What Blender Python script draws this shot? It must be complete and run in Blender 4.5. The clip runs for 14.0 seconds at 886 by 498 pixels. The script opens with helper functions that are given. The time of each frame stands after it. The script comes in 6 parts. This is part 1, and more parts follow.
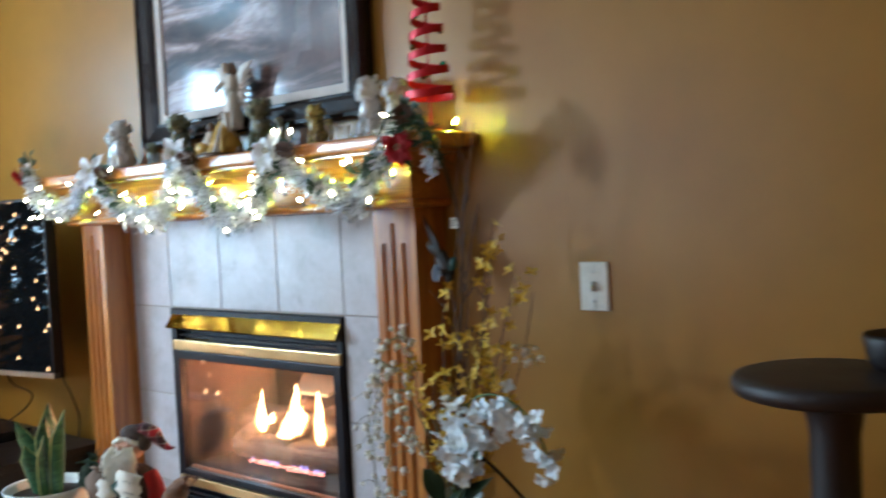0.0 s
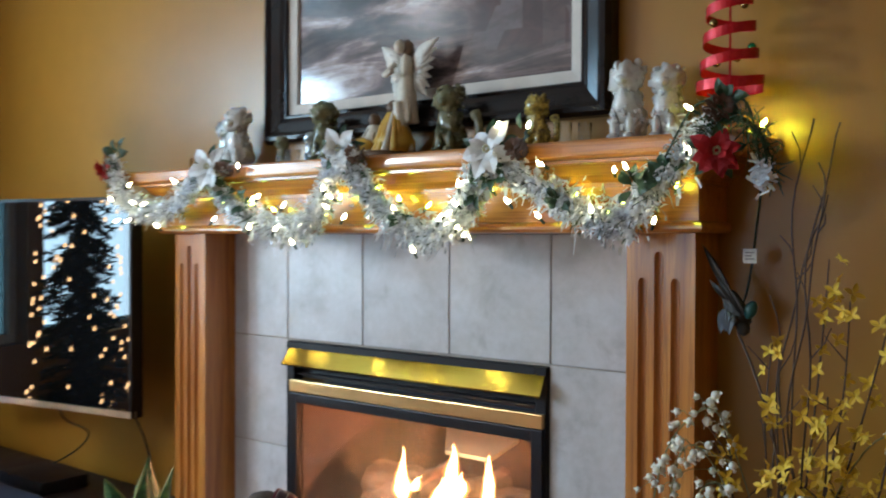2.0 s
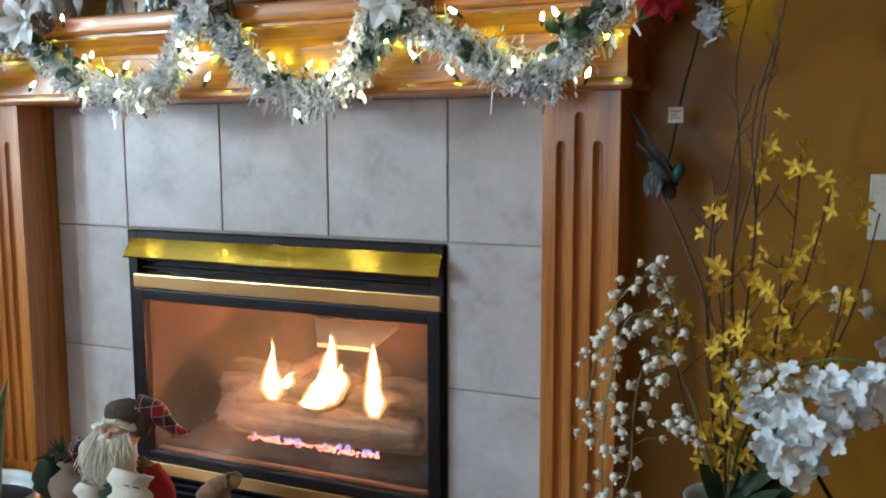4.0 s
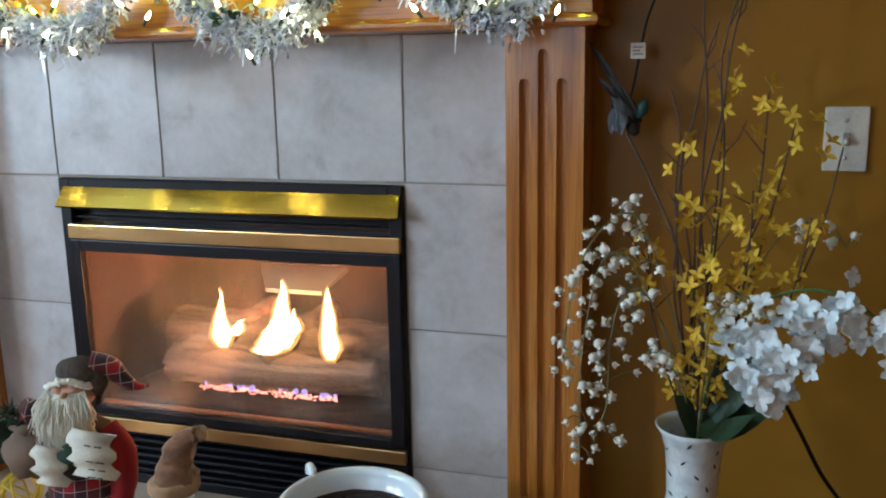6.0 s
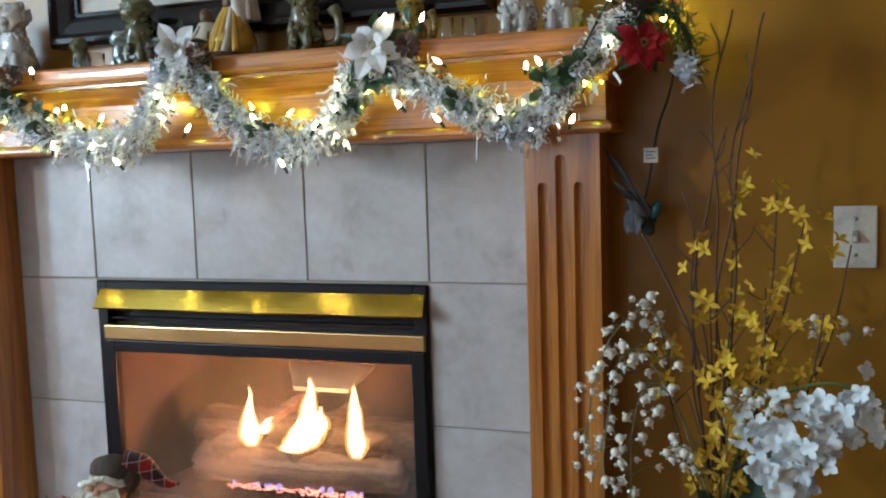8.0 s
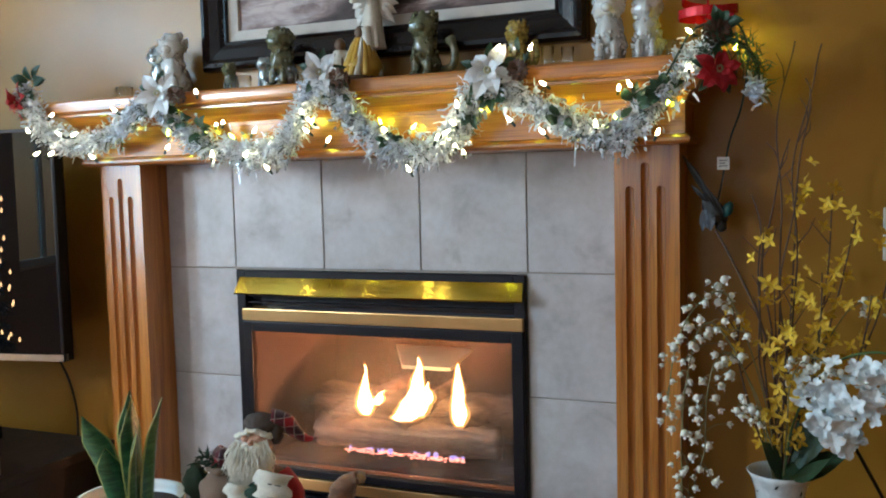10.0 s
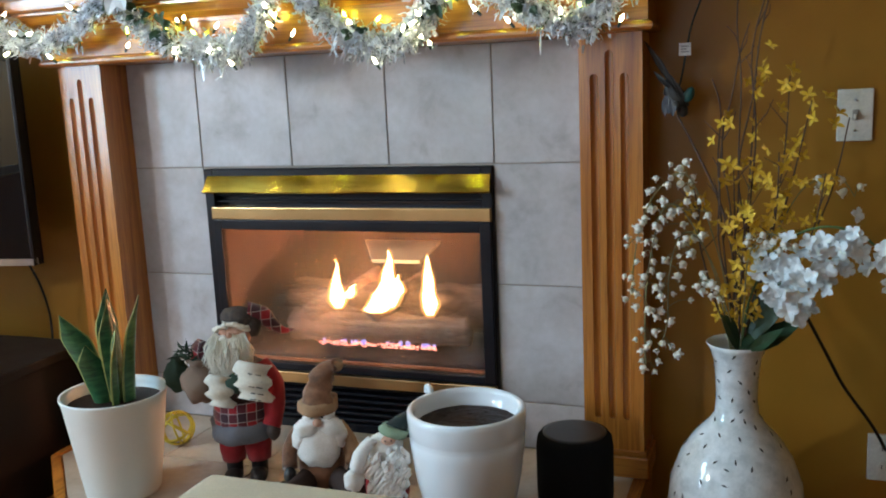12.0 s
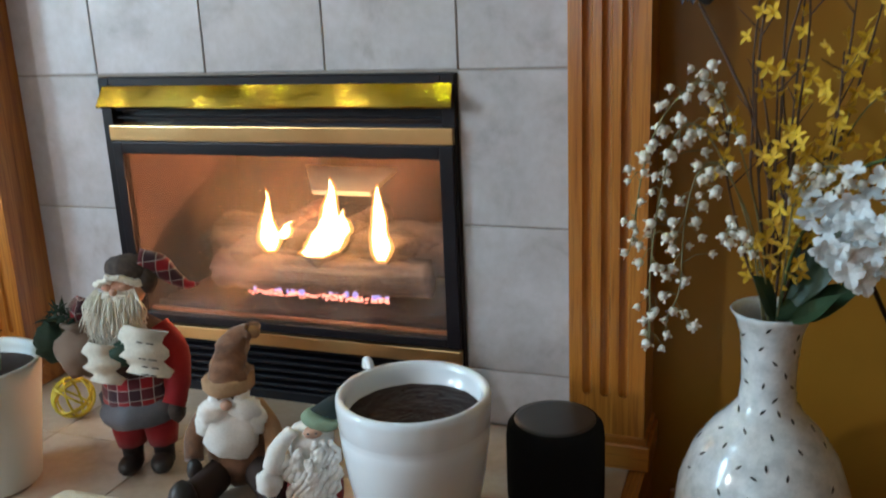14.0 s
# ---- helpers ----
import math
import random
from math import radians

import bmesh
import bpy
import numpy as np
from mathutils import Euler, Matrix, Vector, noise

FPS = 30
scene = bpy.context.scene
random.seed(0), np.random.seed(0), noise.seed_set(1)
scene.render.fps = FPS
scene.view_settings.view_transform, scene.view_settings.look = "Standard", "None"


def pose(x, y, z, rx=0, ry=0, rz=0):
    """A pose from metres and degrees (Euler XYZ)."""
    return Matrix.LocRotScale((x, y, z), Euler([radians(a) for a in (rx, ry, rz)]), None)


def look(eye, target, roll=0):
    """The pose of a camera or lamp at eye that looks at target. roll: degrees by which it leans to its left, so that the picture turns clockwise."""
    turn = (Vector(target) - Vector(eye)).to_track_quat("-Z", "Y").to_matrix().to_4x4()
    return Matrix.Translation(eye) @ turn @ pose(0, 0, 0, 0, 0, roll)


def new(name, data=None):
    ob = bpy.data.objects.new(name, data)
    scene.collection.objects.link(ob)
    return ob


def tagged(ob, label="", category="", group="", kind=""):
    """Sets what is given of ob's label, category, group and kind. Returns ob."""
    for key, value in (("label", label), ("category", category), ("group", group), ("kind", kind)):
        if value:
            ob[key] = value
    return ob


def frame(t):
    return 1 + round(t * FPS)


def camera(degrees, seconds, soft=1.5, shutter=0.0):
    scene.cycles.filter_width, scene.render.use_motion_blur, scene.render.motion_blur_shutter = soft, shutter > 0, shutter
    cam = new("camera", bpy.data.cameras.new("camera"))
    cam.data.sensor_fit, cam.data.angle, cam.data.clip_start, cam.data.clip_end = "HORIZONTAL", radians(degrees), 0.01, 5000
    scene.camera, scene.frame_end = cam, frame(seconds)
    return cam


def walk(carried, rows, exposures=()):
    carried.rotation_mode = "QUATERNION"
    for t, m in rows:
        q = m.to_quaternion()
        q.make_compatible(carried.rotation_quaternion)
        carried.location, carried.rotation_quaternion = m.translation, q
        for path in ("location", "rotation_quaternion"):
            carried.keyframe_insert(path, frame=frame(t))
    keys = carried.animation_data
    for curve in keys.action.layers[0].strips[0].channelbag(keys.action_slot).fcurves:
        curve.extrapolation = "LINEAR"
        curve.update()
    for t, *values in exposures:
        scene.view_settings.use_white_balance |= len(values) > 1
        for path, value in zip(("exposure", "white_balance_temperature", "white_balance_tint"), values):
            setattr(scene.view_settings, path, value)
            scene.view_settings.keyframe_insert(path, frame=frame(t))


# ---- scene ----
cam = camera(52.2, 14.0, soft=1.9, shutter=0.5)
PATH = [
    (0, (2.693, -2.092, 1.409), (1.412, -0.559, 1.329), -2.8),
    (0.5, (2.481, -2.019, 1.404), (1.087, -0.588, 1.316), -0.8),
    (1, (2.224, -2.056, 1.426), (0.851, -0.602, 1.367), -0.0),
    (1.5, (1.982, -2.024, 1.414), (0.657, -0.527, 1.362), 0.7),
    (2, (1.728, -2.046, 1.414), (0.504, -0.465, 1.391), 0.2),
    (2.5, (1.56, -2.102, 1.397), (0.628, -0.333, 1.358), -0.6),
    (3, (1.502, -2.105, 1.365), (0.637, -0.306, 1.243), 0.0),
    (3.5, (1.462, -2.042, 1.352), (0.622, -0.238, 1.156), -0.2),
    (4, (1.388, -1.976, 1.331), (0.566, -0.169, 1.089), -0.2),
    (4.2, (1.36, -1.96, 1.325), (0.547, -0.151, 1.06), -0.2),
    (6.5, (1.252, -2.006, 1.366), (0.668, -0.137, 0.958), -1.5),
    (7, (1.262, -2.002, 1.369), (0.681, -0.124, 1.003), -1.7),
    (7.5, (1.243, -2.047, 1.407), (0.645, -0.156, 1.149), -2.2),
    (8, (1.276, -2.067, 1.372), (0.608, -0.191, 1.186), -1.8),
    (10.3, (1.3, -2.536, 1.345), (0.513, -0.703, 1.198), -1.5),
    (10.5, (1.308, -2.571, 1.34), (0.52, -0.739, 1.183), -1.6),
    (11, (1.312, -2.58, 1.314), (0.545, -0.753, 1.042), -2.0),
    (11.5, (1.307, -2.542, 1.318), (0.597, -0.701, 0.993), -2.3),
    (12, (1.281, -2.525, 1.313), (0.587, -0.683, 0.958), -2.6),
    (12.5, (1.286, -2.41, 1.305), (0.584, -0.575, 0.929), -2.5),
    (13, (1.302, -2.267, 1.28), (0.597, -0.44, 0.872), -2.2),
    (13.5, (1.246, -2.065, 1.247), (0.551, -0.239, 0.821), -2.3),
    (14, (1.182, -1.959, 1.241), (0.505, -0.155, 0.706), -2.5),
]
walk(cam, [(t, look(eye, target, roll)) for t, eye, target, roll in PATH],
     [(0, 0.46, 5700, 10), (0.5, 0.24, 5850, 10), (1.5, 0.13, 6100, 10), (4.2, 0.08, 6200, 10), (6.5, 0.03, 6000, 10), (8.2, 0.03, 6200, 10), (12, 0.05, 6150, 10), (14, 0.05, 6350, 10)])

# ---- light ----
world = bpy.data.worlds.new("world")
scene.world = world
world.use_nodes = True
sky = world.node_tree.nodes.new("ShaderNodeTexSky")
sky.sky_type, sky.sun_disc = "NISHITA", False
sky.sun_elevation, sky.sun_rotation = radians(35), radians(200)
world.node_tree.links.new(sky.outputs[0], world.node_tree.nodes["Background"].inputs[0])
world.node_tree.nodes["Background"].inputs[1].default_value = 0.10


def lamp(name, kind, m, energy, color, size=0.1, size_y=None):
    data = bpy.data.lights.new(name, kind)
    data.energy, data.color = energy, color
    if kind == "AREA":
        data.shape, data.size, data.size_y = "RECTANGLE", size, size_y or size
    else:
        data.shadow_soft_size = size
    ob = new(name, data)
    ob.matrix_world = m
    return ob


WIN_Y0, WIN_Y1, WIN_Z0, WIN_Z1 = -1.50, -0.95, 0.85, 2.55
lamp("window_daylight", "AREA", look((-2.655, -1.98, 2.20), (0, -1.83, 1.6)), 22, (0.40, 0.72, 1.0), 0.5, 0.5)
lamp("window_skylight", "AREA", look((-2.668, -2.06, 1.70), (0, -2.01, 1.60)), 56, (0.58, 0.82, 0.98), 0.76, 1.55)
lamp("side_window_daylight", "AREA", look((-2.66, -3.40, 2.05), (1.0, -1.2, 1.5)), 52, (0.82, 0.82, 0.80), 0.16, 0.30)
# fill light added at the unseen south wall, to brighten surfaces facing the room
lamp("back_fill_light", "AREA", look((-0.7, -4.56, 1.6), (0.4, 0, 0.6)), 13, (0.64, 0.84, 1.0), 1.9, 1.3)
lamp("fire_glow", "POINT", pose(0.048, 0.19, 0.645), 36, (1.0, 0.42, 0.18), 0.018)


# ---- materials ----
def nodes_of(name):
    m = bpy.data.materials.new(name)
    m.use_nodes = True
    nt = m.node_tree
    return m, nt, nt.nodes["Principled BSDF"]


def coords(nt, scale=(1, 1, 1), kind="Object"):
    tc = nt.nodes.new("ShaderNodeTexCoord")
    mp = nt.nodes.new("ShaderNodeMapping")
    mp.inputs["Scale"].default_value = scale
    nt.links.new(tc.outputs[kind], mp.inputs["Vector"])
    return mp.outputs["Vector"]


def noise_of(nt, vec, scale, detail=4.0, rough=0.55, distortion=0.0):
    n = nt.nodes.new("ShaderNodeTexNoise")
    n.inputs["Scale"].default_value, n.inputs["Detail"].default_value = scale, detail
    n.inputs["Roughness"].default_value, n.inputs["Distortion"].default_value = rough, distortion
    nt.links.new(vec, n.inputs["Vector"])
    return n.outputs["Fac"]


def ramp_of(nt, fac, stops):
    r = nt.nodes.new("ShaderNodeValToRGB")
    while len(r.color_ramp.elements) < len(stops):
        r.color_ramp.elements.new(0.5)
    for e, (p, c) in zip(r.color_ramp.elements, stops):
        e.position, e.color = p, (*c, 1) if len(c) == 3 else c
    nt.links.new(fac, r.inputs["Fac"])
    return r.outputs["Color"]


def mix_of(nt, fac, a, b, mode="MIX"):
    n = nt.nodes.new("ShaderNodeMix")
    n.data_type, n.blend_type = "RGBA", mode
    for sock, v in ((n.inputs["Factor"], fac), (n.inputs["A"], a), (n.inputs["B"], b)):
        if isinstance(v, bpy.types.NodeSocket):
            nt.links.new(v, sock)
        else:
            sock.default_value = v if isinstance(v, float) else (*v, 1)
    return n.outputs["Result"]


def bump_of(nt, bsdf, fac, strength=0.2, distance=0.002):
    b = nt.nodes.new("ShaderNodeBump")
    b.inputs["Strength"].default_value, b.inputs["Distance"].default_value = strength, distance
    nt.links.new(fac, b.inputs["Height"])
    nt.links.new(b.outputs["Normal"], bsdf.inputs["Normal"])


def mat(name, col, rough=0.5, metal=0.0, col2=None, scale=12.0, fine=120.0, bump=0.15, coat=0.0, rand=0.0, sheen=0.0, grain=0.22):
    """A surface with coarse and fine variation between two colours, and a fine relief."""
    m, nt, b = nodes_of(name)
    col2 = col2 or tuple(c * 0.78 for c in col)
    v = coords(nt)
    coarse = noise_of(nt, v, scale)
    small = noise_of(nt, v, fine, 3)
    c = ramp_of(nt, coarse, [(0.35, col2), (0.65, col)])
    c = mix_of(nt, float(grain), c, ramp_of(nt, small, [(0.3, tuple(x * 0.6 for x in col)), (0.7, tuple(min(1, x * 1.25) for x in col))]))
    if rand:
        info = nt.nodes.new("ShaderNodeObjectInfo")
        c = mix_of(nt, 1.0, c, ramp_of(nt, info.outputs["Random"], [(0, (1 - rand,) * 3), (1, (1, 1, 1))]), "MULTIPLY")
    nt.links.new(c, b.inputs["Base Color"])
    r = nt.nodes.new("ShaderNodeMapRange")
    r.inputs["To Min"].default_value, r.inputs["To Max"].default_value = max(0.03, rough - 0.08), min(1, rough + 0.1)
    nt.links.new(coarse, r.inputs["Value"])
    nt.links.new(r.outputs[0], b.inputs["Roughness"])
    b.inputs["Metallic"].default_value = metal
    b.inputs["Coat Weight"].default_value = coat
    b.inputs["Coat Roughness"].default_value = 0.15
    b.inputs["Sheen Weight"].default_value = sheen
    if bump:
        bump_of(nt, b, small, bump, 0.0015)
    return m


def oak(name, axis):
    """Varnished honey oak with its grain along the axis 0, 1 or 2."""
    m, nt, b = nodes_of(name)
    s = [26.0, 26.0, 26.0]
    s[axis] = 1.3
    v = coords(nt, s)
    rings = noise_of(nt, v, 1.0, 5, 0.6, 0.7)
    s2 = [230.0, 230.0, 230.0]
    s2[axis] = 7.0
    pores = noise_of(nt, coords(nt, s2), 1.0, 2)
    broad = noise_of(nt, coords(nt), 3.0, 2)
    c = ramp_of(nt, rings, [(0.28, (0.27, 0.080, 0.010)), (0.46, (0.46, 0.160, 0.022)), (0.58, (0.54, 0.205, 0.032)), (0.75, (0.62, 0.260, 0.045))])
    c = mix_of(nt, 0.5, c, ramp_of(nt, pores, [(0.36, (0.45, 0.36, 0.28)), (0.5, (1, 1, 1))]), "MULTIPLY")
    c = mix_of(nt, 0.35, c, ramp_of(nt, broad, [(0.3, (0.7, 0.6, 0.5)), (0.7, (1, 1, 1))]), "MULTIPLY")
    nt.links.new(c, b.inputs["Base Color"])
    b.inputs["Roughness"].default_value = 0.36
    b.inputs["Coat Weight"].default_value, b.inputs["Coat Roughness"].default_value = 0.8, 0.17
    bump_of(nt, b, pores, 0.25, 0.0008)
    return m


def emit(name, col, strength, col_top=None, z0=0.0, z1=1.0):
    m, nt, b = nodes_of(name)
    nt.nodes.remove(b)
    e = nt.nodes.new("ShaderNodeEmission")
    e.inputs["Strength"].default_value = strength
    e.inputs["Color"].default_value = (*col, 1)
    if col_top:
        sep = nt.nodes.new("ShaderNodeSeparateXYZ")
        nt.links.new(coords(nt), sep.inputs[0])
        mr = nt.nodes.new("ShaderNodeMapRange")
        mr.inputs["From Min"].default_value, mr.inputs["From Max"].default_value = z0, z1
        nt.links.new(sep.outputs["Z"], mr.inputs["Value"])
        nt.links.new(ramp_of(nt, mr.outputs[0], [(0.0, col_top), (0.25, col), (0.75, col), (1.0, col_top)]), e.inputs["Color"])
    nt.links.new(e.outputs[0], nt.nodes["Material Output"].inputs["Surface"])
    return m


def glass(name, tint=(1, 1, 1), rough=0.0, ior=1.45):
    m, nt, b = nodes_of(name)
    b.inputs["Base Color"].default_value = (*tint, 1)
    b.inputs["Transmission Weight"].default_value = 1.0
    b.inputs["Roughness"].default_value, b.inputs["IOR"].default_value = rough, ior
    return m


def wall_paint(name, col):
    m, nt, b = nodes_of(name)
    v = coords(nt)
    c = ramp_of(nt, noise_of(nt, v, 1.1, 3), [(0.3, tuple(x * 0.88 for x in col)), (0.7, col)])
    c = mix_of(nt, 0.3, c, ramp_of(nt, noise_of(nt, v, 9.0, 4), [(0.3, tuple(x * 0.8 for x in col)), (0.7, tuple(x * 1.1 for x in col))]))
    nt.links.new(c, b.inputs["Base Color"])
    b.inputs["Roughness"].default_value = 0.36
    b.inputs["Specular IOR Level"].default_value = 0.5
    bump_of(nt, b, noise_of(nt, v, 150.0, 3), 0.25, 0.0012)
    return m


def tile_glaze(name, light, dark):
    m, nt, b = nodes_of(name)
    info = nt.nodes.new("ShaderNodeObjectInfo")
    tc = nt.nodes.new("ShaderNodeTexCoord")
    shift = nt.nodes.new("ShaderNodeVectorMath")
    shift.operation = "MULTIPLY_ADD"
    nt.links.new(info.outputs["Random"], shift.inputs[0])
    shift.inputs[1].default_value = (40, 23, 31)
    nt.links.new(tc.outputs["Object"], shift.inputs[2])
    v = shift.outputs[0]
    cloud = noise_of(nt, v, 4.5, 5, 0.6, 0.4)
    c = ramp_of(nt, cloud, [(0.33, dark), (0.52, tuple((p + q) / 2 for p, q in zip(dark, light))), (0.66, light)])
    c = mix_of(nt, 0.25, c, ramp_of(nt, noise_of(nt, v, 45.0, 4), [(0.35, dark), (0.65, light)]))
    stain = noise_of(nt, v, 7.0, 6, 0.6, 0.35)
    c = mix_of(nt, 0.75, c, ramp_of(nt, stain, [(0.30, (0.66, 0.62, 0.60)), (0.44, (0.93, 0.92, 0.91)), (0.56, (1, 1, 1))]), "MULTIPLY")
    c = mix_of(nt, 1.0, c, ramp_of(nt, info.outputs["Random"], [(0, (0.93, 0.92, 0.92)), (1, (1, 1, 1))]), "MULTIPLY")
    nt.links.new(c, b.inputs["Base Color"])
    b.inputs["Roughness"].default_value = 0.33
    bump_of(nt, b, noise_of(nt, v, 30.0, 4), 0.15, 0.0015)
    return m


def plaid(name, base, stripe, line):
    m, nt, b = nodes_of(name)
    v = coords(nt)
    out = mix_of(nt, 0.0, base, base)
    for axis, period, colour, width in (("X", 0.050, stripe, 0.50), ("Z", 0.050, stripe, 0.50), ("X", 0.025, line, 0.07), ("Z", 0.025, line, 0.07)):
        sep = nt.nodes.new("ShaderNodeSeparateXYZ")
        nt.links.new(v, sep.inputs[0])
        mul = nt.nodes.new("ShaderNodeMath")
        mul.operation = "MULTIPLY"
        mul.inputs[1].default_value = 1 / period
        nt.links.new(sep.outputs[axis], mul.inputs[0])
        fr = nt.nodes.new("ShaderNodeMath")
        fr.operation = "FRACT"
        nt.links.new(mul.outputs[0], fr.inputs[0])
        lt = nt.nodes.new("ShaderNodeMath")
        lt.operation = "LESS_THAN"
        lt.inputs[1].default_value = width
        nt.links.new(fr.outputs[0], lt.inputs[0])
        half = nt.nodes.new("ShaderNodeMath")
        half.operation = "MULTIPLY"
        half.inputs[1].default_value = 0.72
        nt.links.new(lt.outputs[0], half.inputs[0])
        out = mix_of(nt, half.outputs[0], out, colour)
    nt.links.new(out, b.inputs["Base Color"])
    b.inputs["Roughness"].default_value = 0.95
    b.inputs["Sheen Weight"].default_value = 0.3
    bump_of(nt, b, noise_of(nt, v, 350.0, 2), 0.5, 0.001)
    return m


def painted_canvas(name):
    """A dim street scene in mauves and browns under a glossy varnish: pale ground, dark blocks of buildings."""
    m, nt, b = nodes_of(name)
    v = coords(nt)
    wash = noise_of(nt, coords(nt, (2.2, 1, 9)), 1.0, 5, 0.6, 0.8)
    dab = noise_of(nt, coords(nt, (9, 1, 16)), 1.0, 5, 0.65, 0.5)
    blocks = nt.nodes.new("ShaderNodeTexVoronoi")
    blocks.distance = "CHEBYCHEV"
    blocks.inputs["Scale"].default_value = 1.0
    blocks.inputs["Randomness"].default_value = 0.85
    nt.links.new(coords(nt, (7.5, 1, 4.2)), blocks.inputs["Vector"])
    pale = ramp_of(nt, wash, [(0.38, (0.025, 0.016, 0.016)), (0.47, (0.09, 0.058, 0.056)), (0.54, (0.26, 0.18, 0.17)), (0.62, (0.52, 0.43, 0.41))])
    dark = ramp_of(nt, blocks.outputs["Color"], [(0.2, (0.015, 0.010, 0.012)), (0.45, (0.075, 0.032, 0.030)), (0.7, (0.14, 0.10, 0.10)), (0.9, (0.30, 0.20, 0.18))])
    sep = nt.nodes.new("ShaderNodeSeparateXYZ")
    nt.links.new(v, sep.inputs[0])
    up = nt.nodes.new("ShaderNodeMapRange")
    up.inputs["From Min"].default_value, up.inputs["From Max"].default_value = 0.175, 0.215
    nt.links.new(sep.outputs["Z"], up.inputs["Value"])
    side = nt.nodes.new("ShaderNodeMapRange")
    side.inputs["From Min"].default_value, side.inputs["From Max"].default_value = 0.08, 0.20
    nt.links.new(sep.outputs["X"], side.inputs["Value"])
    both = nt.nodes.new("ShaderNodeMath")
    both.operation = "MULTIPLY"
    nt.links.new(up.outputs[0], both.inputs[0])
    nt.links.new(side.outputs[0], both.inputs[1])
    c = mix_of(nt, both.outputs[0], pale, dark)
    c = mix_of(nt, 0.55, c, ramp_of(nt, dab, [(0.40, (0.30, 0.24, 0.24)), (0.56, (1, 1, 1))]), "MULTIPLY")
    nt.links.new(c, b.inputs["Base Color"])
    b.inputs["Roughness"].default_value = 0.45
    b.inputs["Specular IOR Level"].default_value = 0.2
    b.inputs["Coat Weight"].default_value, b.inputs["Coat Roughness"].default_value = 1.0, 0.09
    bump_of(nt, b, noise_of(nt, v, 140.0, 3), 0.10, 0.0008)
    return m


WALL = wall_paint("tan_wall_paint", (0.345, 0.160, 0.017))
WHITE_CEIL = wall_paint("white_ceiling_paint", (0.72, 0.70, 0.66))
FLOORWOOD = oak("floor_wood", 0)
OAK_Z, OAK_X, OAK_Y = oak("oak_upright", 2), oak("oak_along", 0), oak("oak_across", 1)
TILE = tile_glaze("glazed_tile", (0.61, 0.60, 0.63), (0.44, 0.425, 0.43))
# tan glaze with the fire's warm glow put into both colours
HTILE = tile_glaze("firelit_hearth_tile", (0.58, 0.48, 0.38), (0.42, 0.32, 0.23))
GROUT = mat("grout", (0.36, 0.32, 0.28), 0.9, bump=0.5)
BLACK = mat("black_enamel", (0.008, 0.007, 0.011), 0.38, bump=0.05, grain=0.1)
BLACK.node_tree.nodes["Principled BSDF"].inputs["Specular IOR Level"].default_value = 0.28
SOOT = mat("dark_firebox_panel", (0.105, 0.062, 0.052), 0.8, col2=(0.06, 0.038, 0.034), scale=6)
def brushed(name, col, col2, rough, relief):
    """Polished metal with fine lines along x, which draw lights out upright."""
    m, nt, b = nodes_of(name)
    c = ramp_of(nt, noise_of(nt, coords(nt), 5.0, 4), [(0.35, col2), (0.65, col)])
    nt.links.new(c, b.inputs["Base Color"])
    b.inputs["Metallic"].default_value, b.inputs["Roughness"].default_value = 1.0, rough
    bump_of(nt, b, noise_of(nt, coords(nt, (4, 350, 350)), 1.0, 3), 1.0, relief)
    return m


BRASS = brushed("polished_brass", (0.80, 0.56, 0.10), (0.70, 0.47, 0.07), 0.05, 0.00022)
BRASS_DULL = brushed("tarnished_brass", (0.70, 0.47, 0.22), (0.58, 0.37, 0.16), 0.30, 0.00018)
LOG = oak("ceramic_log_bark", 0)
_b = LOG.node_tree.nodes["Principled BSDF"]
_b.inputs["Coat Weight"].default_value, _b.inputs["Roughness"].default_value = 0.0, 0.9
for _n in LOG.node_tree.nodes:
    if _n.type == "VALTORGB" and len(_n.color_ramp.elements) == 4:
        for _e, _c in zip(_n.color_ramp.elements, ((0.03, 0.016, 0.013), (0.15, 0.085, 0.065), (0.30, 0.18, 0.14), (0.42, 0.28, 0.22))):
            _e.color = (*_c, 1)
    if _n.type == "BUMP":
        _n.inputs["Strength"].default_value, _n.inputs["Distance"].default_value = 1.0, 0.006
PLATE_METAL = mat("heat_stained_steel", (0.78, 0.62, 0.42), 0.5, 0.3, bump=0.1)
EMBER_BED = mat("ember_grit", (0.030, 0.016, 0.018), 0.95, col2=(0.010, 0.006, 0.008), scale=90, bump=1.0)
WHITE_PLASTIC = mat("ivory_plastic", (0.74, 0.70, 0.62), 0.4, bump=0.03)
DARK_SLOT = mat("dark_slot", (0.02, 0.02, 0.02), 0.8, bump=0)
FRAME_BLACK = mat("black_lacquered_moulding", (0.010, 0.007, 0.007), 0.20, col2=(0.016, 0.009, 0.008), scale=5, bump=0.03, coat=0.0, grain=0.05)
FRAME_BLACK.node_tree.nodes["Principled BSDF"].inputs["Specular IOR Level"].default_value = 0.3
LINER = mat("cream_linen_liner", (0.62, 0.56, 0.50), 0.8, fine=400, bump=0.3)
CANVAS = painted_canvas("varnished_canvas")
CERAMIC = mat("white_glazed_ceramic", (0.80, 0.85, 0.89), 0.16, col2=(0.76, 0.81, 0.86), bump=0.0, coat=0.5, grain=0.02, scale=5)
POT_CREAM = mat("cream_matte_plastic", (0.75, 0.77, 0.74), 0.42, col2=(0.71, 0.73, 0.70), scale=4, bump=0.02, grain=0.03)
SOIL = mat("dark_potting_soil", (0.030, 0.012, 0.008), 0.5, col2=(0.008, 0.004, 0.003), scale=60, fine=260, bump=0.6)
